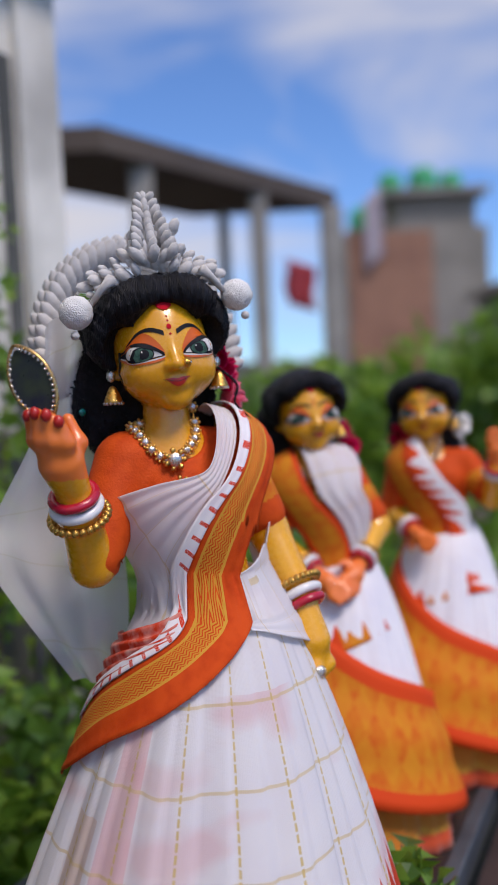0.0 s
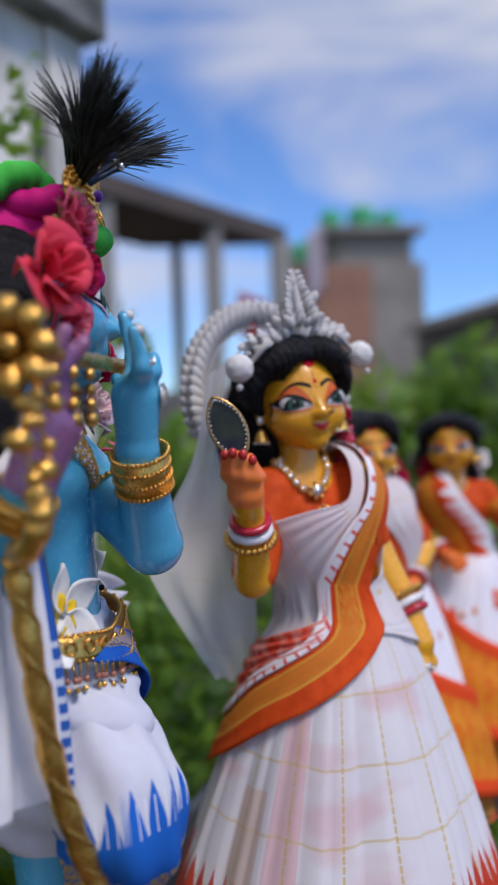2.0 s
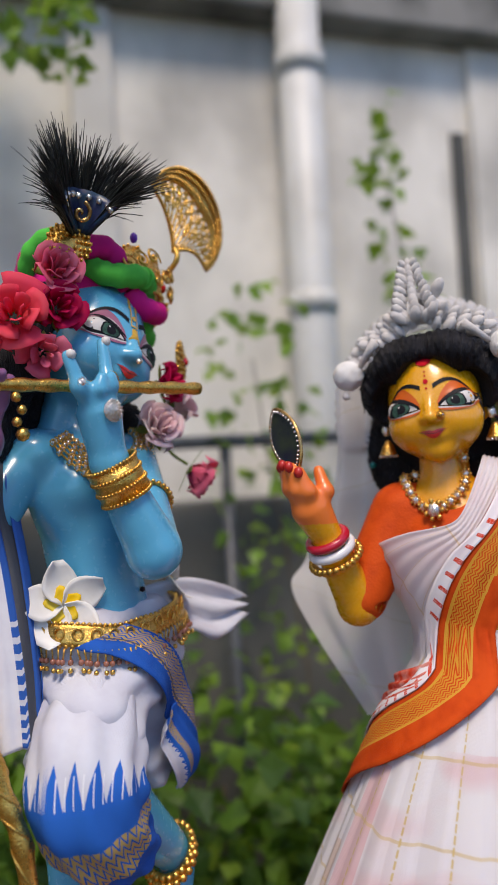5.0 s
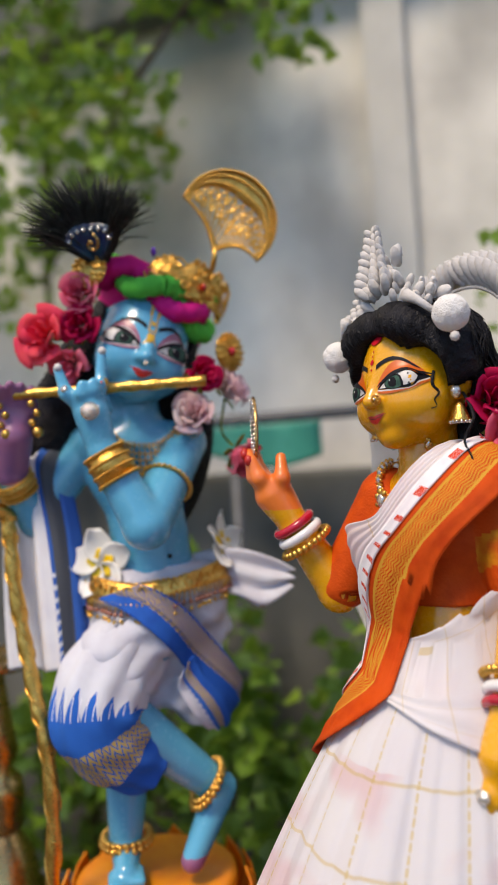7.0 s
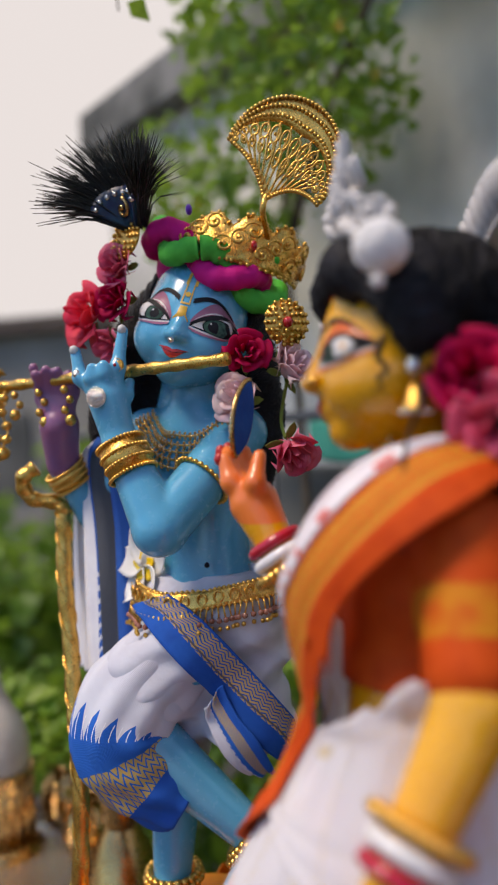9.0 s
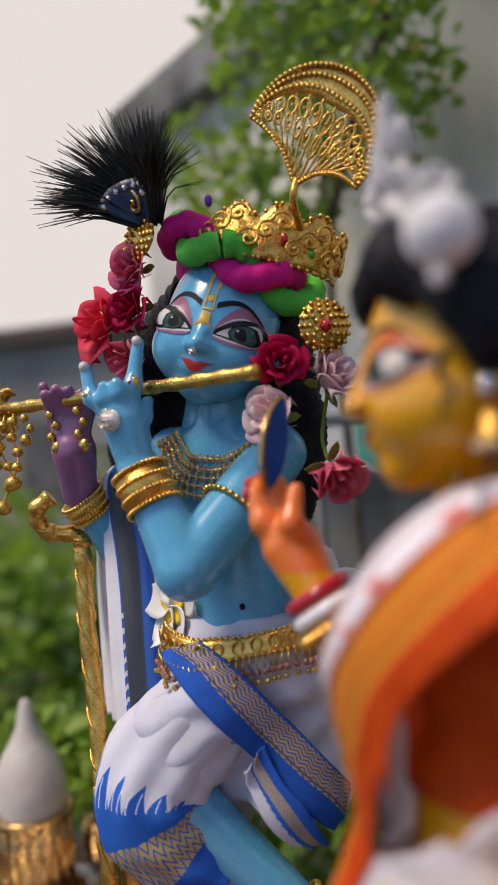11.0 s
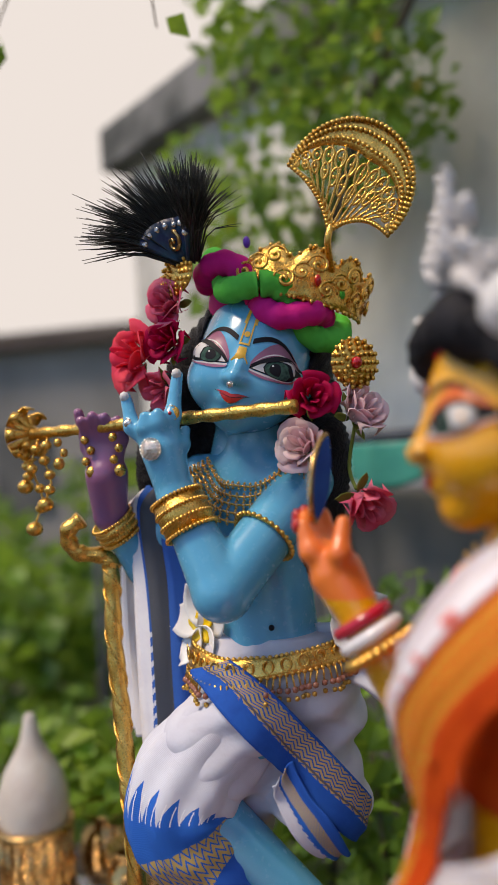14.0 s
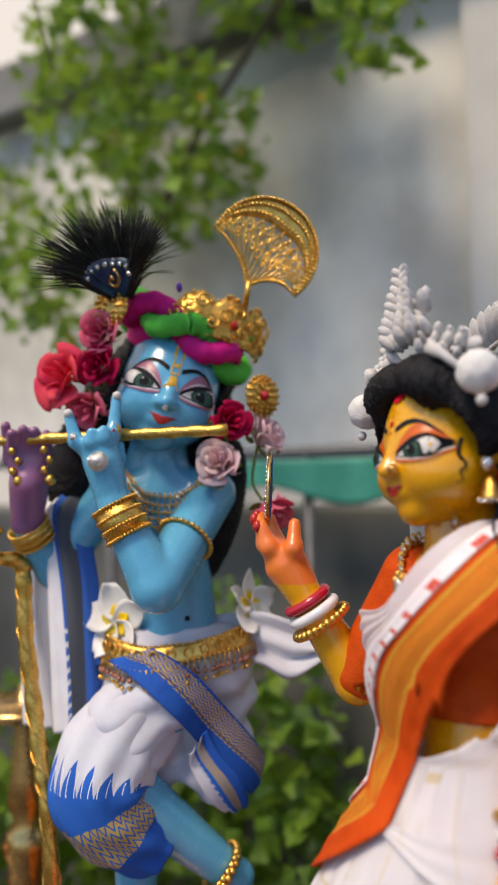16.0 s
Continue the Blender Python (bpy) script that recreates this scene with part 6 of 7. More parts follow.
sh.bead((-0.3105, 0.4195, 0.397), 0.003, 2)
thing("statue", sh, [M_BLUE, M_PURPLE, M_BLACK, M_WHITE, M_IRIS, M_LIP, M_ROSY, M_VERMIL, M_GOLDPAINT], base=(-0.355, 0.37, 0.018), label="blue enamelled figure with crossed legs holding a flute", category="statue")

# wig
massk = melt([egg((0, 0.018, 0.012), (0.075, 0.060, 0.070)), egg((0.01, 0.045, -0.06), (0.088, 0.036, 0.10)), egg((-0.070, 0.014, -0.040), (0.026, 0.028, 0.060)), egg((0.088, 0.006, -0.125), (0.036, 0.032, 0.095)), egg((-0.078, 0.030, -0.105), (0.034, 0.028, 0.07))], 0.015)
cutk = egg((0, -0.074, -0.012), (0.056, 0.064, 0.072))
hairk = both([lambda P: massk(P) + 0.0012 * np.sin(130 * np.arctan2(P[:, 0], P[:, 2] + 0.16) + 60 * P[:, 1]), lambda P: -cutk(P), lambda P: -(headk(P) - 0.0005)])
v, q = solid(hairk, (-0.125, -0.07, -0.235), (0.135, 0.1, 0.09), 0.0034)
thing("wig", Shape().add(v @ np.array(HEAD_M.to_3x3()).T + np.array(HEAD_M.translation), q), M_HAIR, base=hl(0, 0.03, 0), label="long black wig of the blue figure", category="hair")

# turban: a cap with two twisted cloth rolls
tb = holder("turban", hl(0, 0, 0.05), "turban of twisted green and magenta satin rolls", "turban")
v, q = solid(egg((0, 0.012, 0.056), (0.066, 0.060, 0.046)), (-0.08, -0.07, 0.02), (0.08, 0.09, 0.11), 0.004)
thing("cap", Shape().add(v @ np.array(HEAD_M.to_3x3()).T + np.array(HEAD_M.translation), q), M_MAGENTA, base=hl(0, 0, 0.05), parent=tb)
for ph, mt, nm in ((0, M_GREEN, "green_roll"), (math.pi, M_MAGENTA, "magenta_roll")):
    n = 200
    pts, rad_ = [], []
    for i in range(n):
        a = 2 * math.pi * i / n
        tw = 4 * a + ph + 0.6
        out = 0.0085 * math.cos(tw)
        pts.append(hl((0.067 + out) * math.sin(a), 0.006 - (0.064 + out) * math.cos(a), 0.064 - 0.26 * 0.067 * math.sin(a) + 0.0125 * math.sin(tw)))
        rad_.append(0.0125 + 0.0008 * math.sin(31 * a + ph))
    thing("roll", Shape().tube(pts, rad_, 16, 0, 1.0, True), mt, base=hl(0, 0, 0.05), parent=tb, label="twisted green satin roll" if nm[0] == "g" else "twisted magenta satin roll")

# gilt crown on the turban
cr = holder("crown", hl(0.03, -0.02, 0.09), "embossed gilt crown plate with scrolls on the turban", "crown")
cap2 = egg((0.012, 0.012, 0.055), (0.076, 0.072, 0.060))
P = []
for i in range(40):
    a = radians(-25 + 125 * i / 39)
    top = 0.030 + 0.014 * abs(math.sin(i / 39 * math.pi * 4)) + 0.012 * math.sin(i / 39 * math.pi)
    for j in range(9):
        P.append((0.012 + 0.078 * math.sin(a), 0.010 - 0.074 * math.cos(a) + 0.02 * j / 8, 0.066 + top * j / 8))
rel = np.array(P) + 0.0
rel[:, 1] -= 0.0035 * np.sin(np.arange(len(P)) * 1.9) * np.cos(np.arange(len(P)) * 0.37)
thing("plate", Shape().grid([hl(*p) for p in rel], 40, 9), M_GOLD, base=hl(0.03, -0.02, 0.09), parent=cr, thick=0.002)
for i in range(13):
    a = radians(-22 + 118 * i / 12)
    t = np.linspace(0, 9.5, 26)
    d = 1 if i % 2 else -1
    c0 = V(0.012 + 0.082 * math.sin(a), 0.008 - 0.077 * math.cos(a), 0.080 + 0.010 * (i % 3))
    tx, ty = V(math.cos(a), math.sin(a), 0), V(0, 0.3, 0.95)
    pts = [hl(*(c0 + tx * d * (0.0012 * k) * math.cos(k) + ty * (0.0012 * k) * math.sin(k))) for k in t]
    thing("scroll", Shape().tube(pts, np.linspace(0.0025, 0.0011, 26), 6), M_GOLD, base=hl(*c0), parent=cr)
me = Shape().bead((0, 0, 0), 0.0024, 0, 7).mesh("grain", [M_GOLD])
for i in range(46):
    p = rel[(i * 39 // 45) * 9 + (8 if i % 2 else 0)]
    o = new("grain", me)
    o.parent, o.location = cr, Vector(hl(p[0], p[1] - 0.002, p[2])) - cr.location
for i, (c, mt) in enumerate((((0.05, -0.05, 0.088), M_RUBY), ((0.072, -0.03, 0.083), M_GREEN), ((0.082, -0.012, 0.07), M_RUBY), ((-0.022, -0.066, 0.106), M_VIOLET))):
    thing("stone", Shape().bead(hl(*c), 0.0045, 0, 10, (1, 0.8, 1.3)), mt, base=hl(*c), parent=cr)

# gilt fan plume
pl = holder("fan_plume", (-0.283, 0.495, 0.74), "openwork gilt fan ornament on a stem", "ornament")
B0 = V(-0.310, 0.496, 0.762)


def disc_point(y, z, x=0.0):
    """A point of the fan's plane, from its foot: across, up, proud of it."""
    return tuple(B0 + V(0.10 * y + 0.06 * z + x, y, z))


def fan(u, r, x=0.0):
    """u runs along the arc, r from the scalloped inner edge (0) to the rim (1)."""
    a = radians(-56 + 208 * u)
    rim = V(0.0215 + 0.0600 * math.cos(a), 0.0400 + 0.0600 * math.sin(a))
    e = abs(2 * u - 1)
    a = radians(-56 if u < 0.5 else 152)
    end = V(0.0215 + 0.0600 * math.cos(a), 0.0400 + 0.0600 * math.sin(a))
    mid = V(0.034, 0.018) if u < 0.5 else V(-0.002, 0.040)
    inner = 2 * e * (1 - e) * mid + e * e * end
    p = inner + (rim - inner) * r
    return disc_point(p[0], p[1], x)


thing("stem", Shape().tube(curve([hl(0.062, -0.012, 0.09), tuple(B0 + V(0.004, 0.0, -0.012)), disc_point(0.004, 0.008)], 12), 0.0032, 8), M_GOLD, base=tuple(B0), parent=pl)
for lo_, hi_ in ((0.0, 0.10), (0.70, 1.0)):
    P = [fan(0.01 + 0.98 * i / 59, lo_ + (hi_ - lo_) * j / 4, 0.001 * math.sin(j * 1.57)) for i in range(60) for j in range(5)]
    thing("band", Shape().grid(P, 60, 5), M_GOLD, base=tuple(B0), parent=pl, thick=0.0022)
for i in range(13):
    u = 0.06 + 0.88 * i / 12
    w = 0.5 + (u - 0.5) * 0.6
    thing("rib", Shape().tube(curve([fan(w, 0.05), fan(0.5 * (u + w), 0.4, 0.002), fan(u, 0.74)], 9), 0.0012, 6), M_GOLD, base=tuple(B0), parent=pl)
    for r0, size in ((0.36, 0.030), (0.56, 0.040)):
        P = [fan(u + size * 0.75 * math.cos(t), r0 + 0.10 * math.sin(t), 0.002) for t in np.linspace(0, 6.283, 14, endpoint=False)]
        thing("flower_ring", Shape().tube(P, 0.0013, 6, 0, 1, True), M_GOLD, base=tuple(B0), parent=pl)
        thing("flower_heart", Shape().bead(fan(u, r0, 0.002), 0.0021, 0, 7), M_GOLD, base=tuple(B0), parent=pl)
me = Shape().bead((0, 0, 0), 0.0026, 0, 7).mesh("grain", [M_GOLD])
for r, n in ((1.0, 48), (0.90, 44), (0.78, 40), (0.02, 40)):
    for i in range(n):
        o = new("grain", me)
        o.parent, o.location = pl, Vector(fan(i / (n - 1), r, 0.002)) - pl.location

# peacock feather
ft = holder("peacock_feather", (-0.318, 0.358, 0.76), "dark peacock feather fan with silver dots", "feather")
O = V(-0.322, 0.362, 0.748)
LEAN = V(0.25, -0.18, 1.0)
SWEEP = [(0.060, -0.105), (0.030, -0.085), (0.004, -0.045), (-0.004, 0.000), (0.030, 0.040), (0.075, 0.055), (0.098, 0.030)]


def barb(s, length, lift=0.0):
    """The tip of a barb, s from 0 to 1 round the cupped fan."""
    k = s * (len(SWEEP) - 1)
    i = min(int(k), len(SWEEP) - 2)
    h = V(*SWEEP[i]) + (V(*SWEEP[i + 1]) - V(*SWEEP[i])) * (k - i)
    up = math.sqrt(max(0.118 ** 2 - h @ h, 0.0004))
    return O + (V(h[0], h[1], 0) + LEAN * (up + lift)) * length * 0.88


rng = np.random.default_rng(12)
sh = Shape()
for i in range(900):
    a = rng.uniform(0, 1)
    a = min(max(a + 0.018 * math.sin(a * 60), 0), 1)
    L = rng.uniform(0.72, 1.0)
    side = V(*rng.normal(0, 0.006, 3)) + V(0, 0, -0.010 * rng.uniform(0, 1))
    if i % 7 == 0:
        side = side + V(-0.055, 0.028, 0.0) * rng.uniform(0.2, 1)
    tip = barb(a, L) + side
    pts = [O + (tip - O) * 0.12, O + (tip - O) * 0.55 + V(0, 0, 0.008) - side * 0.2, tip]
    sh.tube(curve(pts, 6), np.linspace(0.0011, 0.0003, 6), 4)
o = thing("vane", sh, M_FEATHER, base=tuple(O), parent=ft)
o["kind"] = "stuff"
toward = V(0.82, -0.57, 0.1)
P = [barb(a, r) + toward * 0.007 for a in np.linspace(0.06, 0.94, 30) for r in np.linspace(0.06, 0.44, 7)]
thing("eye", Shape().grid(P, 30, 7), M_INKBLUE, base=tuple(O), parent=ft, thick=0.004, label="deep blue feather eye")
me = Shape().bead((0, 0, 0), 0.0034, 0, 8).mesh("dot", [M_SILVER])
for a in np.linspace(0.1, 0.9, 9):
    o = new("dot", me)
    o.parent, o.location = ft, Vector(barb(a, 0.37) + toward * 0.010) - ft.location
t = np.linspace(0, 7.5, 30)
thing("paisley", Shape().tube([O + toward * 0.016 + V(0.3, -0.2, 1) * (0.020 + 0.0014 * k * math.sin(k)) + V(0.57, 0.82, 0) * 0.0014 * k * math.cos(k) for k in t], 0.0022, 6), M_BRASS, base=tuple(O), parent=ft)

# flowers and bosses
rose("cloth_flower", (-0.335, 0.290, 0.668), (0.75, -0.6, 0.1), 0.032, M_CORAL, "large coral cloth hibiscus beside the face", 13, 21, 1.5)
rose("cloth_flower", (-0.322, 0.334, 0.716), (0.9, -0.4, 0.2), 0.024, M_PINK, "pink cloth rose under the turban", 16, 22)
rose("cloth_flower", (-0.320, 0.331, 0.678), (0.9, -0.4, 0.0), 0.024, M_CRIMSON, "crimson cloth rose beside the cheek", 14, 23)
rose("cloth_flower", (-0.328, 0.318, 0.632), (0.8, -0.5, -0.3), 0.022, M_PINK, "pink cloth blossom below the ear", 10, 24, 1.4)
rose("cloth_flower", (-0.305, 0.472, 0.612), (0.9, 0.3, 0.1), 0.023, M_CRIMSON, "crimson cloth rose at the flute's end", 14, 25)
rose("cloth_flower", (-0.330, 0.513, 0.596), (0.55, 0.7, 0.45), 0.027, M_BLUSHROSE, "pale pink cloth rosebud on the shoulder", 16, 26, 0.5)
rose("cloth_flower", (-0.312, 0.460, 0.566), (0.85, -0.3, 0.3), 0.026, M_BLUSHROSE, "pale pink open cloth rose on the chest", 16, 27, 0.9)
bud = rose("cloth_flower", (-0.305, 0.514, 0.512), (0.6, 0.5, -0.5), 0.027, M_PINK, "deep pink cloth bud hanging on black hair", 14, 28, 0.5)
thing("stem", Shape().tube(curve([(-0.312, 0.507, 0.524), (-0.335, 0.500, 0.545), (-0.338, 0.508, 0.585)], 10), 0.0018, 6), M_SEPAL, base=(-0.312, 0.507, 0.524), parent=bud)
rosette("gilt_boss", (-0.318, 0.346, 0.742), (0.85, -0.5, 0.2), 0.021, M_GOLD, "round gilt boss above the roses", 4)
rosette("ear_boss", (-0.320, 0.512, 0.641), (0.85, 0.5, 0), 0.023, M_GOLD, "round gilt ear boss with a red stone", 4, M_RUBY)
frangipani((-0.345, 0.342, 0.392), (0.8, -0.55, 0.1), 0.043, "white frangipani flower with a yellow heart at the belt", 0.4)
frangipani((-0.338, 0.492, 0.402), (0.6, 0.65, 0.3), 0.040, "white frangipani flower tucked at the hip", 0.1)

# flute
fl = holder("flute", (-0.31, 0.31, 0.598), "engraved gilt flute with a flower-shaped end", "flute")
a, b = V(-0.258, 0.464, 0.601), V(-0.362, 0.150, 0.598)
pts = [a + (b - a) * i / 60 for i in range(61)]
thing("tube", Shape().tube(pts, [0.0062 + 0.0007 * math.sin(i * 1.3) for i in range(61)], 14), M_GOLD, base=tuple(a), parent=fl)
ax = Vector(b - a).normalized()
mq = ax.to_track_quat("Z", "Y").to_matrix().to_4x4()
for i in range(8):
    P = [Vector(b) + mq @ Vector((w * math.cos(i * 0.785 + u), w * math.sin(i * 0.785 + u), z)) for w, z in ((0.006, -0.012), (0.014, -0.002), (0.024, 0.004), (0.030, -0.004), (0.027, -0.012)) for u in (-0.36 + 0.2 * (w > 0.025), 0, 0.36 - 0.2 * (w > 0.025))]
    thing("petal", Shape().grid(P, 5, 3), M_GOLD, base=tuple(b), parent=fl, thick=0.002)
for k2, (dy, drop) in enumerate(((0.018, 0.095), (0.034, 0.07), (0.004, 0.05))):
    top = b + (a - b) * dy / 0.33
    line = [top + V(0.006 + 0.004 * math.sin(j * 0.9 + k2), 0.004 * math.cos(j), -0.006 - drop * j / 9) for j in range(10)]
    thing("tassel_chain", Shape().tube(line, 0.0013, 6), M_GOLD, base=tuple(top), parent=fl)
    for j in range(1, 10, 2):
        thing("tassel_bead", Shape().bead(tuple(line[j]), 0.0062 if j < 9 else 0.0092, 0, 10, (1, 1, 0.85)), M_GOLD, base=tuple(top), parent=fl)
for y, n in ((0.20, 3), (0.235, 4), (0.27, 4)):
    p = a + (b - a) * (a[1] - y) / (a[1] - b[1])
    for j in range(n):
        thing("hanging_bead", Shape().bead((p[0] + 0.008, p[1] + 0.006 * (j % 2), p[2] - 0.012 - 0.011 * j), 0.0048 if j < n - 1 else 0.0066), M_GOLD, base=tuple(p), parent=fl)

# dhoti
hips = melt([limb((-0.364, 0.385, 0.352), (-0.352, 0.438, 0.350), 0.055, 0.055), limb((-0.352, 0.432, 0.340), (-0.318, 0.352, 0.282), 0.054, 0.051), limb((-0.372, 0.385, 0.340), (-0.364, 0.368, 0.215), 0.052, 0.046), limb((-0.355, 0.445, 0.33), (-0.345, 0.452, 0.23), 0.05, 0.046)], 0.02)
wrinkle = lambda P: 0.0052 * np.abs(np.sin(38 * (P[:, 1] + 1.1 * P[:, 2]) + 9 * P[:, 0])) + 0.0032 * np.sin(80 * (P[:, 1] + 0.8 * P[:, 2]) + 14 * P[:, 0]) + 0.0026 * np.sin(150 * (P[:, 2] - 0.4 * P[:, 1]) + 30 * P[:, 0])
dh = both([lambda P: hips(P) + wrinkle(P), lambda P: P[:, 2] - 0.385])
sh = Shape()
solid_into(sh, dh, [(-0.40, 0.33, 0.20), (-0.30, 0.47, 0.37)], 0.04, 0.0035, 0)
thing("dhoti", sh, M_DHOTI, base=(-0.36, 0.4, 0.36), label="white cotton dhoti gathered round the hips", category="garment")
cen = curve([(-0.338, 0.378, 0.300), (-0.316, 0.340, 0.266), (-0.302, 0.322, 0.232), (-0.303, 0.332, 0.200), (-0.309, 0.356, 0.174), (-0.314, 0.384, 0.154)], 40)
radk = np.interp(np.linspace(0, 1, 40), [0, 0.25, 0.5, 0.75, 1], [0.047, 0.053, 0.052, 0.044, 0.033])
P = []
tan = np.gradient(cen, axis=0)
for i in range(64):
    u = i / 64 * 2 * math.pi
    for j in range(40):
        tg = tan[j] / np.linalg.norm(tan[j])
        s1 = np.cross(tg, V(1, 0, 0))
        s1 /= np.linalg.norm(s1)
        s2 = np.cross(tg, s1)
        r = radk[j] + 0.0022 * math.sin(9 * u + j * 0.15) + 0.0015 * math.sin(j * 0.8 + 3 * u)
        P.append(cen[j] + r * (math.cos(u) * s1 + math.sin(u) * s2))
uv = [(i / 64, j / 39) for i in range(64) for j in range(40)]
thing("knee_cloth", Shape().grid(P, 64, 40, 0, True, uv), M_KNEE, base=(-0.31, 0.34, 0.2), label="white dhoti leg with blue temple and gold border", category="garment", thick=0.0015)
knee = limbs([tuple(cen[0]), tuple(cen[15]), tuple(cen[39])], (0.053, 0.058, 0.036))
cover = melt([hips, knee], 0.012)
one = [(-0.325, 0.338, 0.352), (-0.300, 0.372, 0.318), (-0.295, 0.415, 0.278), (-0.300, 0.455, 0.235), (-0.320, 0.485, 0.195)]
two = [(-0.315, 0.385, 0.362), (-0.295, 0.425, 0.340), (-0.295, 0.455, 0.305), (-0.305, 0.480, 0.270), (-0.325, 0.497, 0.235)]
thing("sash", Shape().grid(strip(cover, one, two, 40, 16, 0.0075, 0.0008, 2), 40, 16), M_SASH, base=one[2], label="blue sash with woven gold bands across the hips", category="sash", thick=0.0015)
one = [(-0.305, 0.395, 0.270), (-0.298, 0.415, 0.245), (-0.300, 0.435, 0.215), (-0.310, 0.455, 0.185)]
two = [(-0.305, 0.435, 0.285), (-0.300, 0.450, 0.250), (-0.305, 0.468, 0.220), (-0.318, 0.482, 0.178)]
P = strip(cover, one, two, 24, 14, 0.011, 0.002, 2)
thing("sash_end", Shape().grid(P, 24, 14), M_KNEE, base=one[1], label="white sash end with blue temple pattern", category="sash", thick=0.0015)
one = curve([(-0.350, 0.455, 0.392), (-0.325, 0.500, 0.398), (-0.305, 0.540, 0.385), (-0.290, 0.566, 0.368)], 24)
two = curve([(-0.335, 0.470, 0.345), (-0.315, 0.500, 0.340), (-0.300, 0.530, 0.325), (-0.288, 0.560, 0.345)], 24)
P = [one[i] + (two[i] - one[i]) * j / 11 + V(1, 0.3, 0) * 0.008 * math.sin(j * 1.3 + i * 0.1) * (0.3 + i / 24) for i in range(24) for j in range(12)]
thing("waist_flap", Shape().grid(P, 24, 12), M_DHOTI, base=(-0.32, 0.5, 0.37), label="loose white cloth end standing off the waist", category="sash", thick=0.0012)

# shawl
M_SHAWL = material("white_blue_shawl", (0.78, 0.77, 0.8), 0.85, second=(0.7, 0.68, 0.73), scale=25, bump=0.3)
k = Nodes(M_SHAWL)
k.lay(k.math("GREATER_THAN", k.v, 0.52), (0.01, 0.1, 0.42))
k.lay(k.math("MULTIPLY", k.band(k.v, 0.66, 0.86), 1.0), (0.07, 0.08, 0.1))
k.lay(k.math("MULTIPLY", k.band(k.v, 0.52, 0.66), k.math("MULTIPLY", k.math("GREATER_THAN", k.u, 0.62), k.math("GREATER_THAN", k.teeth(k.u, 24), 0.6))), (0.6, 0.62, 0.7))
k.done()
edges = [curve(k2, 44) for k2 in (
    [(-0.405, 0.290, 0.535), (-0.405, 0.250, 0.510), (-0.415, 0.236, 0.430), (-0.420, 0.232, 0.340), (-0.420, 0.232, 0.262)],
    [(-0.375, 0.280, 0.535), (-0.362, 0.272, 0.510), (-0.350, 0.280, 0.430), (-0.340, 0.284, 0.340), (-0.337, 0.285, 0.272)],
    [(-0.390, 0.335, 0.545), (-0.372, 0.312, 0.510), (-0.366, 0.320, 0.430), (-0.358, 0.322, 0.350), (-0.356, 0.322, 0.292)])]
P = []
for i in range(44):
    for j in range(26):
        k2 = j / 25
        p = edges[0][i] + (edges[1][i] - edges[0][i]) * k2 / 0.55 if k2 < 0.55 else edges[1][i] + (edges[2][i] - edges[1][i]) * (k2 - 0.55) / 0.45
        P.append(p + V(0.5, -0.7, 0) * (0.006 * math.sin(j * 1.15 + 0.05 * i) + 0.003 * math.sin(j * 2.3 + 0.02 * i)) * min(1, i / 10))
thing("shawl", Shape().grid(P, 44, 26), M_SHAWL, base=(-0.39, 0.28, 0.45), label="white shawl with blue border hung from the arm", category="shawl", thick=0.0014)

# belt with drops
bl = holder("belt", (-0.315, 0.41, 0.375), "gilt embossed belt with hanging drops", "belt")
waist = melt([swell(torsok, 0.003), swell(hips, 0.002)], 0.008)
ring = lambda z, tilt=0.0: [(-0.358 + 0.09 * math.cos(a), 0.412 + 0.09 * math.sin(a), z + tilt * math.sin(a)) for a in np.linspace(-2.6, 2.6, 70)]
P = onto(waist, np.array([p for z0, z1 in ((0.362, 0.386),) for a_, b_ in zip(ring(z1, 0.006), ring(z0, 0.006)) for p in [tuple(V(*a_) + (V(*b_) - V(*a_)) * j / 5) for j in range(6)]]), 0.004)
thing("band", Shape().grid(P, 70, 6), M_GOLD, base=(-0.315, 0.41, 0.375), parent=bl, thick=0.003)
gm = Shape().bead((0, 0, 0), 0.0026, 0, 7).mesh("grain", [M_GOLD])
dm = Shape().bead((0, 0, -0.012), 0.0033, 1, 7).bead((0, 0, -0.020), 0.0027, 0, 7).tube([(0, 0, 0.001), (0, 0, -0.010)], 0.001, 5).mesh("drop", [M_GOLD, material("amber_bead", (0.35, 0.13, 0.08), 0.2, bump=0, coat=0.5)])
for i in range(6, 64):
    for row in (0, 5):
        o = new("grain", gm)
        o.parent, o.location = bl, Vector(P[i * 6 + row]) - bl.location
    o = new("drop", dm)
    q_ = onto(cover, P[i * 6 + 5][None] + V(0, 0, -0.012), 0.006)[0]
    o.parent, o.location = bl, Vector((q_[0], q_[1], P[i * 6 + 5][2] - 0.002)) - bl.location
    o.rotation_euler = (0.2 * math.sin(i), 0.2 * math.cos(i * 1.7), 0)
for i in range(8, 62, 3):
    t = np.linspace(0, 6.283, 12, endpoint=False)
    c = P[i * 6 + 2] * 0.5 + P[i * 6 + 3] * 0.5
    n_ = slope(waist, c[None])[0]
    e1 = np.cross(n_, V(0, 0, 1))
    thing("scroll", Shape().tube([c + n_ * 0.0025 + 0.005 * math.cos(x) * e1 + V(0, 0, 0.006) * math.sin(x) for x in t], 0.0013, 5, 0, 1, True), M_GOLD, base=tuple(c), parent=bl)


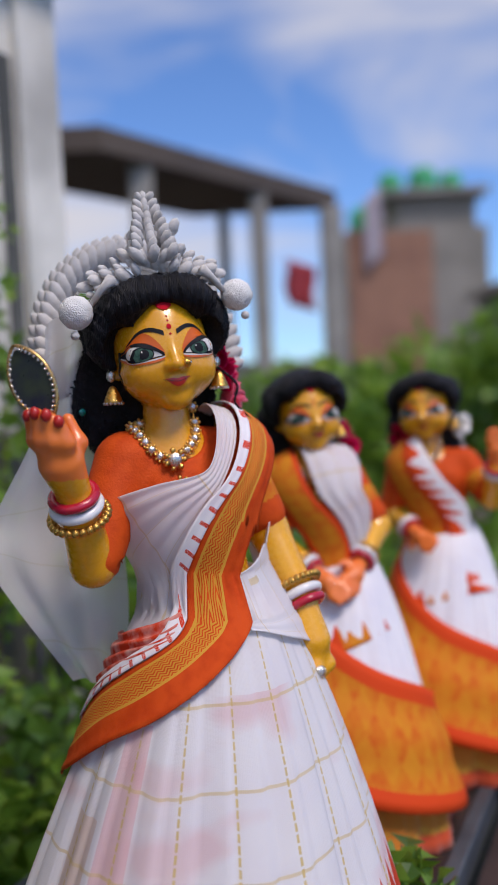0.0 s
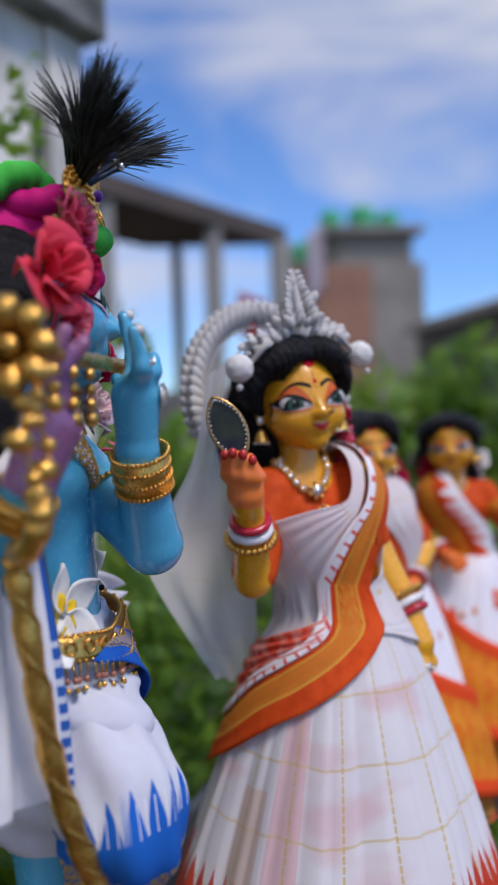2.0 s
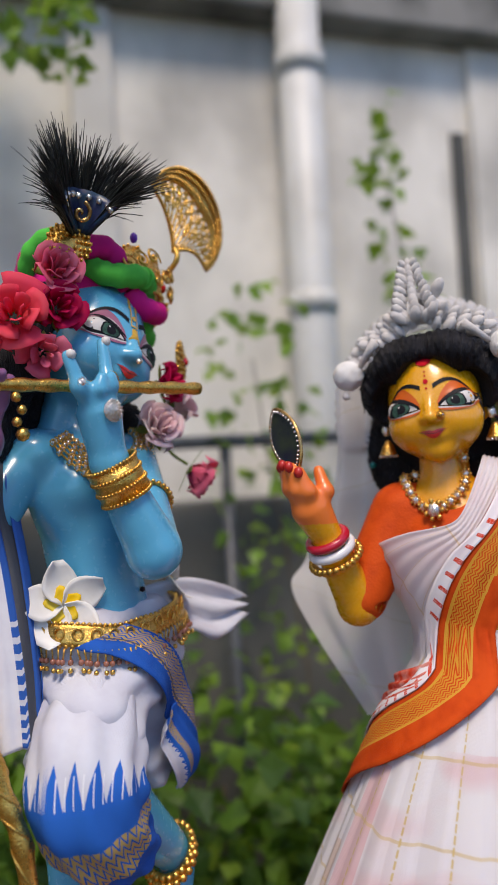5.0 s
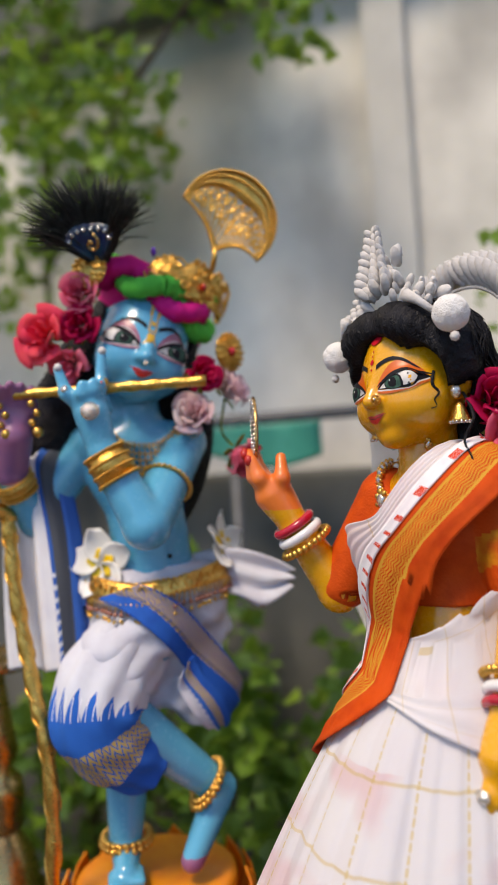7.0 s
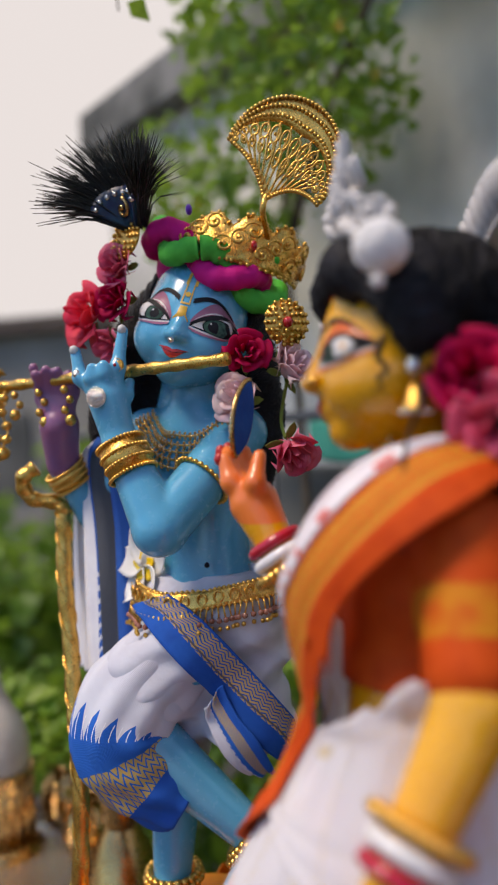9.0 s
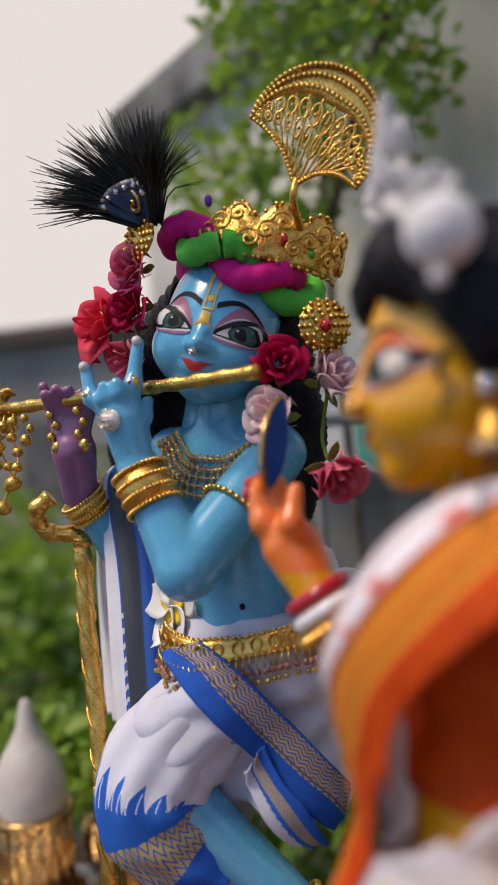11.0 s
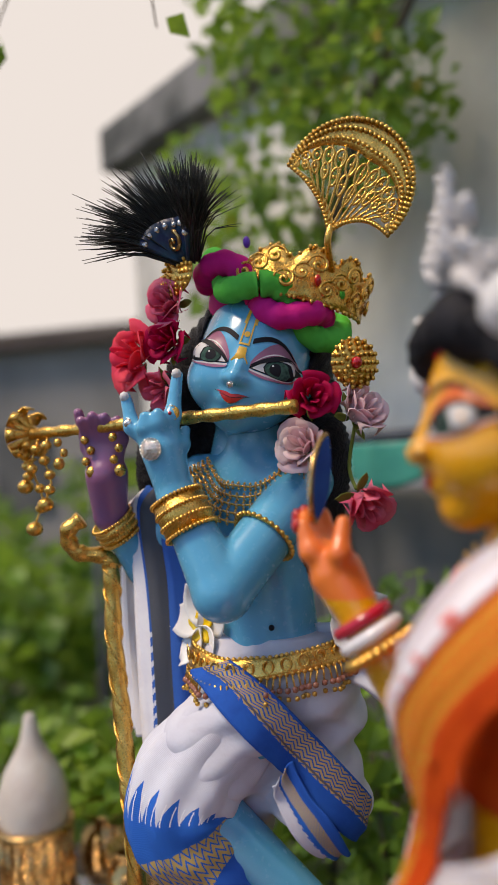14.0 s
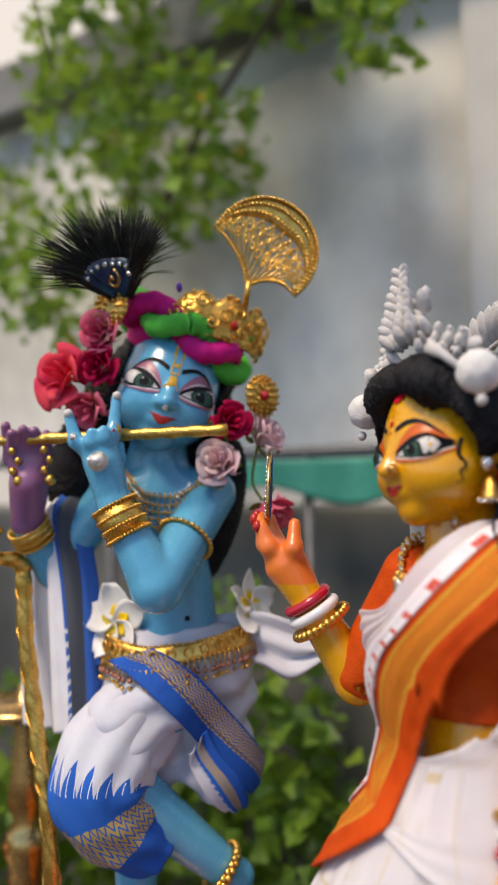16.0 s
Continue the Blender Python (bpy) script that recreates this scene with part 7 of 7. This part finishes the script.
def cuff(c, axis, r, h, label):
    """A broad gilt cuff with bead rows and stones."""
    m = Matrix.Translation(c) @ Vector(axis).normalized().to_track_quat("Z", "Y").to_matrix().to_4x4()
    ob = holder("cuff", c, label, "bracelet")
    thing("band", Shape().lathe([(r, -h / 2), (r + 0.002, -h / 2), (r + 0.002, h / 2), (r, h / 2), (r, -h / 2)], (0, 0, 0), 40, 0, m), M_GOLD, base=c, parent=ob)
    g = Shape().bead((0, 0, 0), 0.0022, 0, 6).mesh("grain", [M_GOLD])
    for row in (-0.5, -0.17, 0.17, 0.5):
        for a in np.linspace(0, 6.283, 40, endpoint=False):
            o = new("grain", g)
            o.parent, o.location = ob, m @ Vector(((r + 0.0022) * math.cos(a), (r + 0.0022) * math.sin(a), row * h)) - Vector(c)


cuff((-0.273, 0.352, 0.510), V(*arm_l[2]) - V(*arm_l[1]), 0.0225, 0.034, "broad gilt cuff with bead rows on the raised wrist")
cuff((-0.366, 0.249, 0.494), V(*arm_r[2]) - V(*arm_r[1]), 0.0215, 0.020, "gilt cuff with bead rows on the flute hand")
mid = Vector(arm_l[0]).lerp(Vector(arm_l[1]), 0.52)
bangle("armlet", tuple(mid), Vector(arm_l[1]) - Vector(arm_l[0]), 0.0292, 0.0018, M_GOLD, "thin gilt armlet with clear stones", 30, 0.0026)
rosette("hand_jewel", (-0.256, 0.330, 0.572), (1, -0.1, 0), 0.010, M_SILVER, "clear stone flower on the back of the hand", 3, M_SILVER, "jewel")
rosette("finger_ring", (-0.272, 0.347, 0.604), (1, -0.2, 0), 0.007, M_GOLD, "gilt ring with a large red stone", 1, M_RUBY, "ring")
rosette("finger_ring", (-0.268, 0.305, 0.597), (1, -0.3, 0), 0.005, M_SILVER, "small clear stone ring", 1, M_SILVER, "ring")
rosette("nose_ring", km(0.0, -0.071, -0.0235), np.array(HEAD_M.to_3x3()) @ V(0, -1, 0), 0.003, M_SILVER, "small pearl nose drop", 1, M_SILVER, "stud")
nk = swell(melt([torsok, placed(headk, HEAD_M)], 0.01), 0.0)
cen0 = V(-0.352, 0.400, 0.545)
for row in range(5):
    w, dz = 0.042 + 0.004 * row, -0.011 * row
    pts = onto(nk, np.array([cen0 + V(0.06 * math.cos(t), w * math.sin(t) * 1.1, 0.022 * (1 - math.cos(t)) + dz * math.cos(t) * 1.1) for t in np.linspace(-1.35, 1.35, 24)]), 0.0045)
    gem_chain("necklace", [tuple(p) for p in pts], 0.0029, "row of clear stones on a gilt neck chain", (M_GOLD, M_SILVER), [(tuple(pts[12]), 2.2)] if row == 4 else None)
pts = onto(nk, np.array([(-0.3, 0.396, 0.49), (-0.3, 0.397, 0.478), (-0.3, 0.398, 0.466)]), 0.003)
gem_chain("pendant_chain", [tuple(p) for p in pts], 0.0034, "hanging pendant of clear stones", (M_GOLD, M_SILVER))
for c, axis, r in (((-0.359, 0.353, 0.056), (0.05, 0.0, 1), 0.026), ((-0.316, 0.448, 0.122), (0, 0.75, -0.65), 0.025)):
    for k2 in range(2):
        bangle("anklet", tuple(V(*c) + V(0, 0, -0.006 * k2)), axis, r + 0.002 * k2, 0.0026, M_GOLD, "gilt anklet hung with small bells", 22, 0.0044)

# crook staff
st = holder("crook_staff", (-0.40, 0.27, 0.01), "carved gilt crook staff standing by the shawl", "staff")
pts = curve([(-0.352, 0.215, 0.505), (-0.348, 0.200, 0.492), (-0.358, 0.205, 0.470), (-0.368, 0.234, 0.462), (-0.368, 0.238, 0.44), (-0.360, 0.240, 0.377), (-0.350, 0.248, 0.304), (-0.335, 0.256, 0.244), (-0.322, 0.264, 0.194), (-0.314, 0.266, 0.10), (-0.311, 0.256, 0.0), (-0.309, 0.246, TABLE_Z + 0.004)], 120)
thing("shaft", Shape().tube(pts, [0.0088 + 0.0009 * math.sin(i * 0.9) for i in range(120)], 14), M_GOLD, base=tuple(pts[-1]), parent=st)
hel = Shape()
for ph in (0, math.pi):
    P = []
    for i in range(20, 118):
        c = pts[i]
        P.append(c + V(0.0088 * math.cos(i * 0.45 + ph), 0.0088 * math.sin(i * 0.45 + ph), 0))
    thing("vine_relief", Shape().tube(P, 0.0016, 5), M_GOLD, base=tuple(pts[60]), parent=st)

# pedestal
pd = holder("pedestal", (-0.345, 0.385, TABLE_Z + 0.001), "orange lotus pedestal under the blue figure", "pedestal")
M_LOTUS = material("orange_paint", (0.75, 0.25, 0.01), 0.4, second=(0.65, 0.17, 0.01), scale=25, bump=0.1, coat=0.2)
c = (-0.345, 0.385, TABLE_Z + 0.001)
thing("base", Shape().lathe([(0.001, 0), (0.11, 0), (0.115, 0.015), (0.10, 0.03), (0.085, 0.06), (0.09, 0.10), (0.098, 0.125), (0.098, 0.137), (0.09, 0.1425), (0.001, 0.1425)], c, 48), M_LOTUS, base=c, parent=pd)
for i in range(16):
    a = i * 6.283 / 16
    P = [(c[0] + (0.098 + 0.022 * math.sin(v_ * 2.6)) * math.cos(a + u_ * 0.19 * math.sin(math.pi * (0.15 + 0.85 * v_))), c[1] + (0.098 + 0.022 * math.sin(v_ * 2.6)) * math.sin(a + u_ * 0.19 * math.sin(math.pi * (0.15 + 0.85 * v_))), c[2] + 0.06 + 0.085 * v_) for u_ in np.linspace(-1, 1, 7) for v_ in np.linspace(0, 1, 7)]
    thing("lotus_petal", Shape().grid(P, 7, 7), M_LOTUS if i % 2 else M_OCHRE, base=c, parent=pd, thick=0.003)

shift([o for o in scene.objects if o not in before_blue and o.parent is None], Matrix.Translation((-0.013, 0, 0)))

# ---------- brass and shells on the table ----------
zt = TABLE_Z + 0.001
lp = holder("oil_lamp", (-0.60, 0.205, zt), "tall turned brass oil lamp with a round foot", "lamp")
c = (-0.60, 0.205, zt)
thing("foot", Shape().lathe([(0.001, 0), (0.085, 0), (0.088, 0.012), (0.06, 0.025), (0.048, 0.05), (0.04, 0.09), (0.022, 0.12)], c, 36), M_BRASS, base=c, parent=lp)
thing("stem", Shape().lathe([(0.022, 0.12), (0.03, 0.13), (0.026, 0.145), (0.034, 0.17), (0.03, 0.195), (0.018, 0.21), (0.028, 0.235), (0.022, 0.27), (0.014, 0.34), (0.012, 0.36)], c, 30), M_BRASS, base=c, parent=lp)
thing("tray", Shape().lathe([(0.012, 0.352), (0.06, 0.358), (0.066, 0.372), (0.058, 0.366), (0.01, 0.372), (0.008, 0.395), (0.001, 0.40)], c, 30), M_BRASS, base=c, parent=lp)


def brass_pot(c, r, h, label):
    ob = holder("brass_pot", c, label, "pot")
    thing("body", Shape().lathe([(0.001, 0), (r * 0.6, 0), (r * 0.85, h * 0.15), (r, h * 0.4), (r * 0.85, h * 0.7), (r * 0.6, h * 0.8), (r * 0.62, h * 0.9), (r * 0.85, h), (r * 0.8, h), (r * 0.55, h * 0.88)], c, 30), M_BRASS, base=c, parent=ob)
    P = curve([(c[0] + r * 0.9, c[1], c[2] + h * 0.35), (c[0] + r * 1.5, c[1] + 0.01, c[2] + h * 0.5), (c[0] + r * 1.75, c[1] + 0.02, c[2] + h * 0.95)], 12)
    thing("spout", Shape().tube(P, np.linspace(0.014, 0.007, 12), 10), M_BRASS, base=c, parent=ob)
    return ob


M_SHELL = material("white_shell", (0.62, 0.58, 0.52), 0.4, second=(0.5, 0.42, 0.36), scale=18, bump=0.3, coat=0.2)
c0 = (-0.735, -0.062, zt)
std = holder("brass_stand", c0, "ribbed brass stand holding a white conch", "stand")
thing("cup", Shape().lathe([(0.001, 0.02), (0.05, 0.02), (0.054, 0.06), (0.056, 0.125), (0.062, 0.13), (0.062, 0.138), (0.052, 0.138), (0.05, 0.06), (0.001, 0.05)], c0, 36), M_BRASS, base=c0, parent=std)
thing("foot", Shape().lathe([(0.001, 0), (0.07, 0), (0.072, 0.01), (0.05, 0.0205)], c0, 36), M_BRASS, base=c0, parent=std)
for a in np.linspace(0, 6.283, 18, endpoint=False):
    p = V(*c0) + V(0.055 * math.cos(a), 0.055 * math.sin(a), 0)
    thing("rib", Shape().tube([p + V(0, 0, 0.022), p + V(0, 0, 0.07), p + V(0, 0, 0.124)], 0.004, 6), M_BRASS, base=tuple(p), parent=std)
P = []
for i in range(60):
    a = i / 60 * 6.283
    for j, (r, z) in enumerate(((0.001, 0.06), (0.03, 0.08), (0.046, 0.12), (0.053, 0.155), (0.051, 0.185), (0.042, 0.215), (0.028, 0.24), (0.017, 0.262), (0.012, 0.285), (0.009, 0.302), (0.003, 0.308))):
        rr = r * (1 + 0.05 * math.cos(a - j * 0.35) + (0.12 if abs((a - 5.2 + j * 0.06)) < 0.22 and 1 < j < 9 else 0))
        P.append((c0[0] + rr * math.cos(a), c0[1] + rr * math.sin(a), c0[2] + z))
thing("conch_shell", Shape().grid(P, 60, 11, 0, True), M_SHELL, base=tuple(V(*c0) + V(0, 0, 0.06)), label="white conch shell standing point up in a stand", category="shell")
brass_pot((-0.835, 0.02, zt), 0.055, 0.12, "squat brass pot with a curved spout")
brass_pot((-0.70, -0.20, zt), 0.05, 0.10, "small tarnished brass pot on the table")
brass_pot((-0.73, 0.10, zt), 0.045, 0.11, "round brass water pot behind the staff")
thing("steel_plate", Shape().lathe([(0.001, 0.002), (0.12, 0.002), (0.135, 0.018), (0.139, 0.02), (0.125, 0.006), (0.001, 0.005)], (-0.665, -0.02, TABLE_Z), 48), M_SILVER, base=(-0.66, 0, TABLE_Z), label="shiny round steel plate on the table", category="plate")
plant("salad_leaves", (-0.95, -0.12, TABLE_Z), [[(-0.95, -0.12, TABLE_Z), (-0.95, -0.12, 0.0)]], [((-0.98, -0.16, 0.02), (0.14, 0.14, 0.06)), ((-0.92, 0.04, 0.0), (0.12, 0.12, 0.06))], 240, 0.05, ((M_LEAF_YELLOW, 0.6), (M_LEAF, 0.4)), 300, "heap of light green leaves behind the shell", "leaves", 0.003, 0.6)
# clover plant before the second figure
plant("clover_plant", (0.165, 0.66, TABLE_Z), [[(0.165, 0.66, TABLE_Z), (0.16 + dx, 0.64 + dy, -0.02)] for dx, dy in ((0, 0), (0.04, 0.01), (-0.03, 0.02), (0.06, -0.03), (0.02, 0.04))],
      [((0.165, 0.645, -0.03), (0.05, 0.05, 0.03)), ((0.20, 0.63, -0.06), (0.05, 0.05, 0.035)), ((0.27, 0.62, -0.08), (0.03, 0.03, 0.02))], 60, 0.036, ((M_LEAF, 0.7), (M_LEAF_DARK, 0.3)), 310, "small clover plant with round green leaves", "plant", 0.002, 0.62)
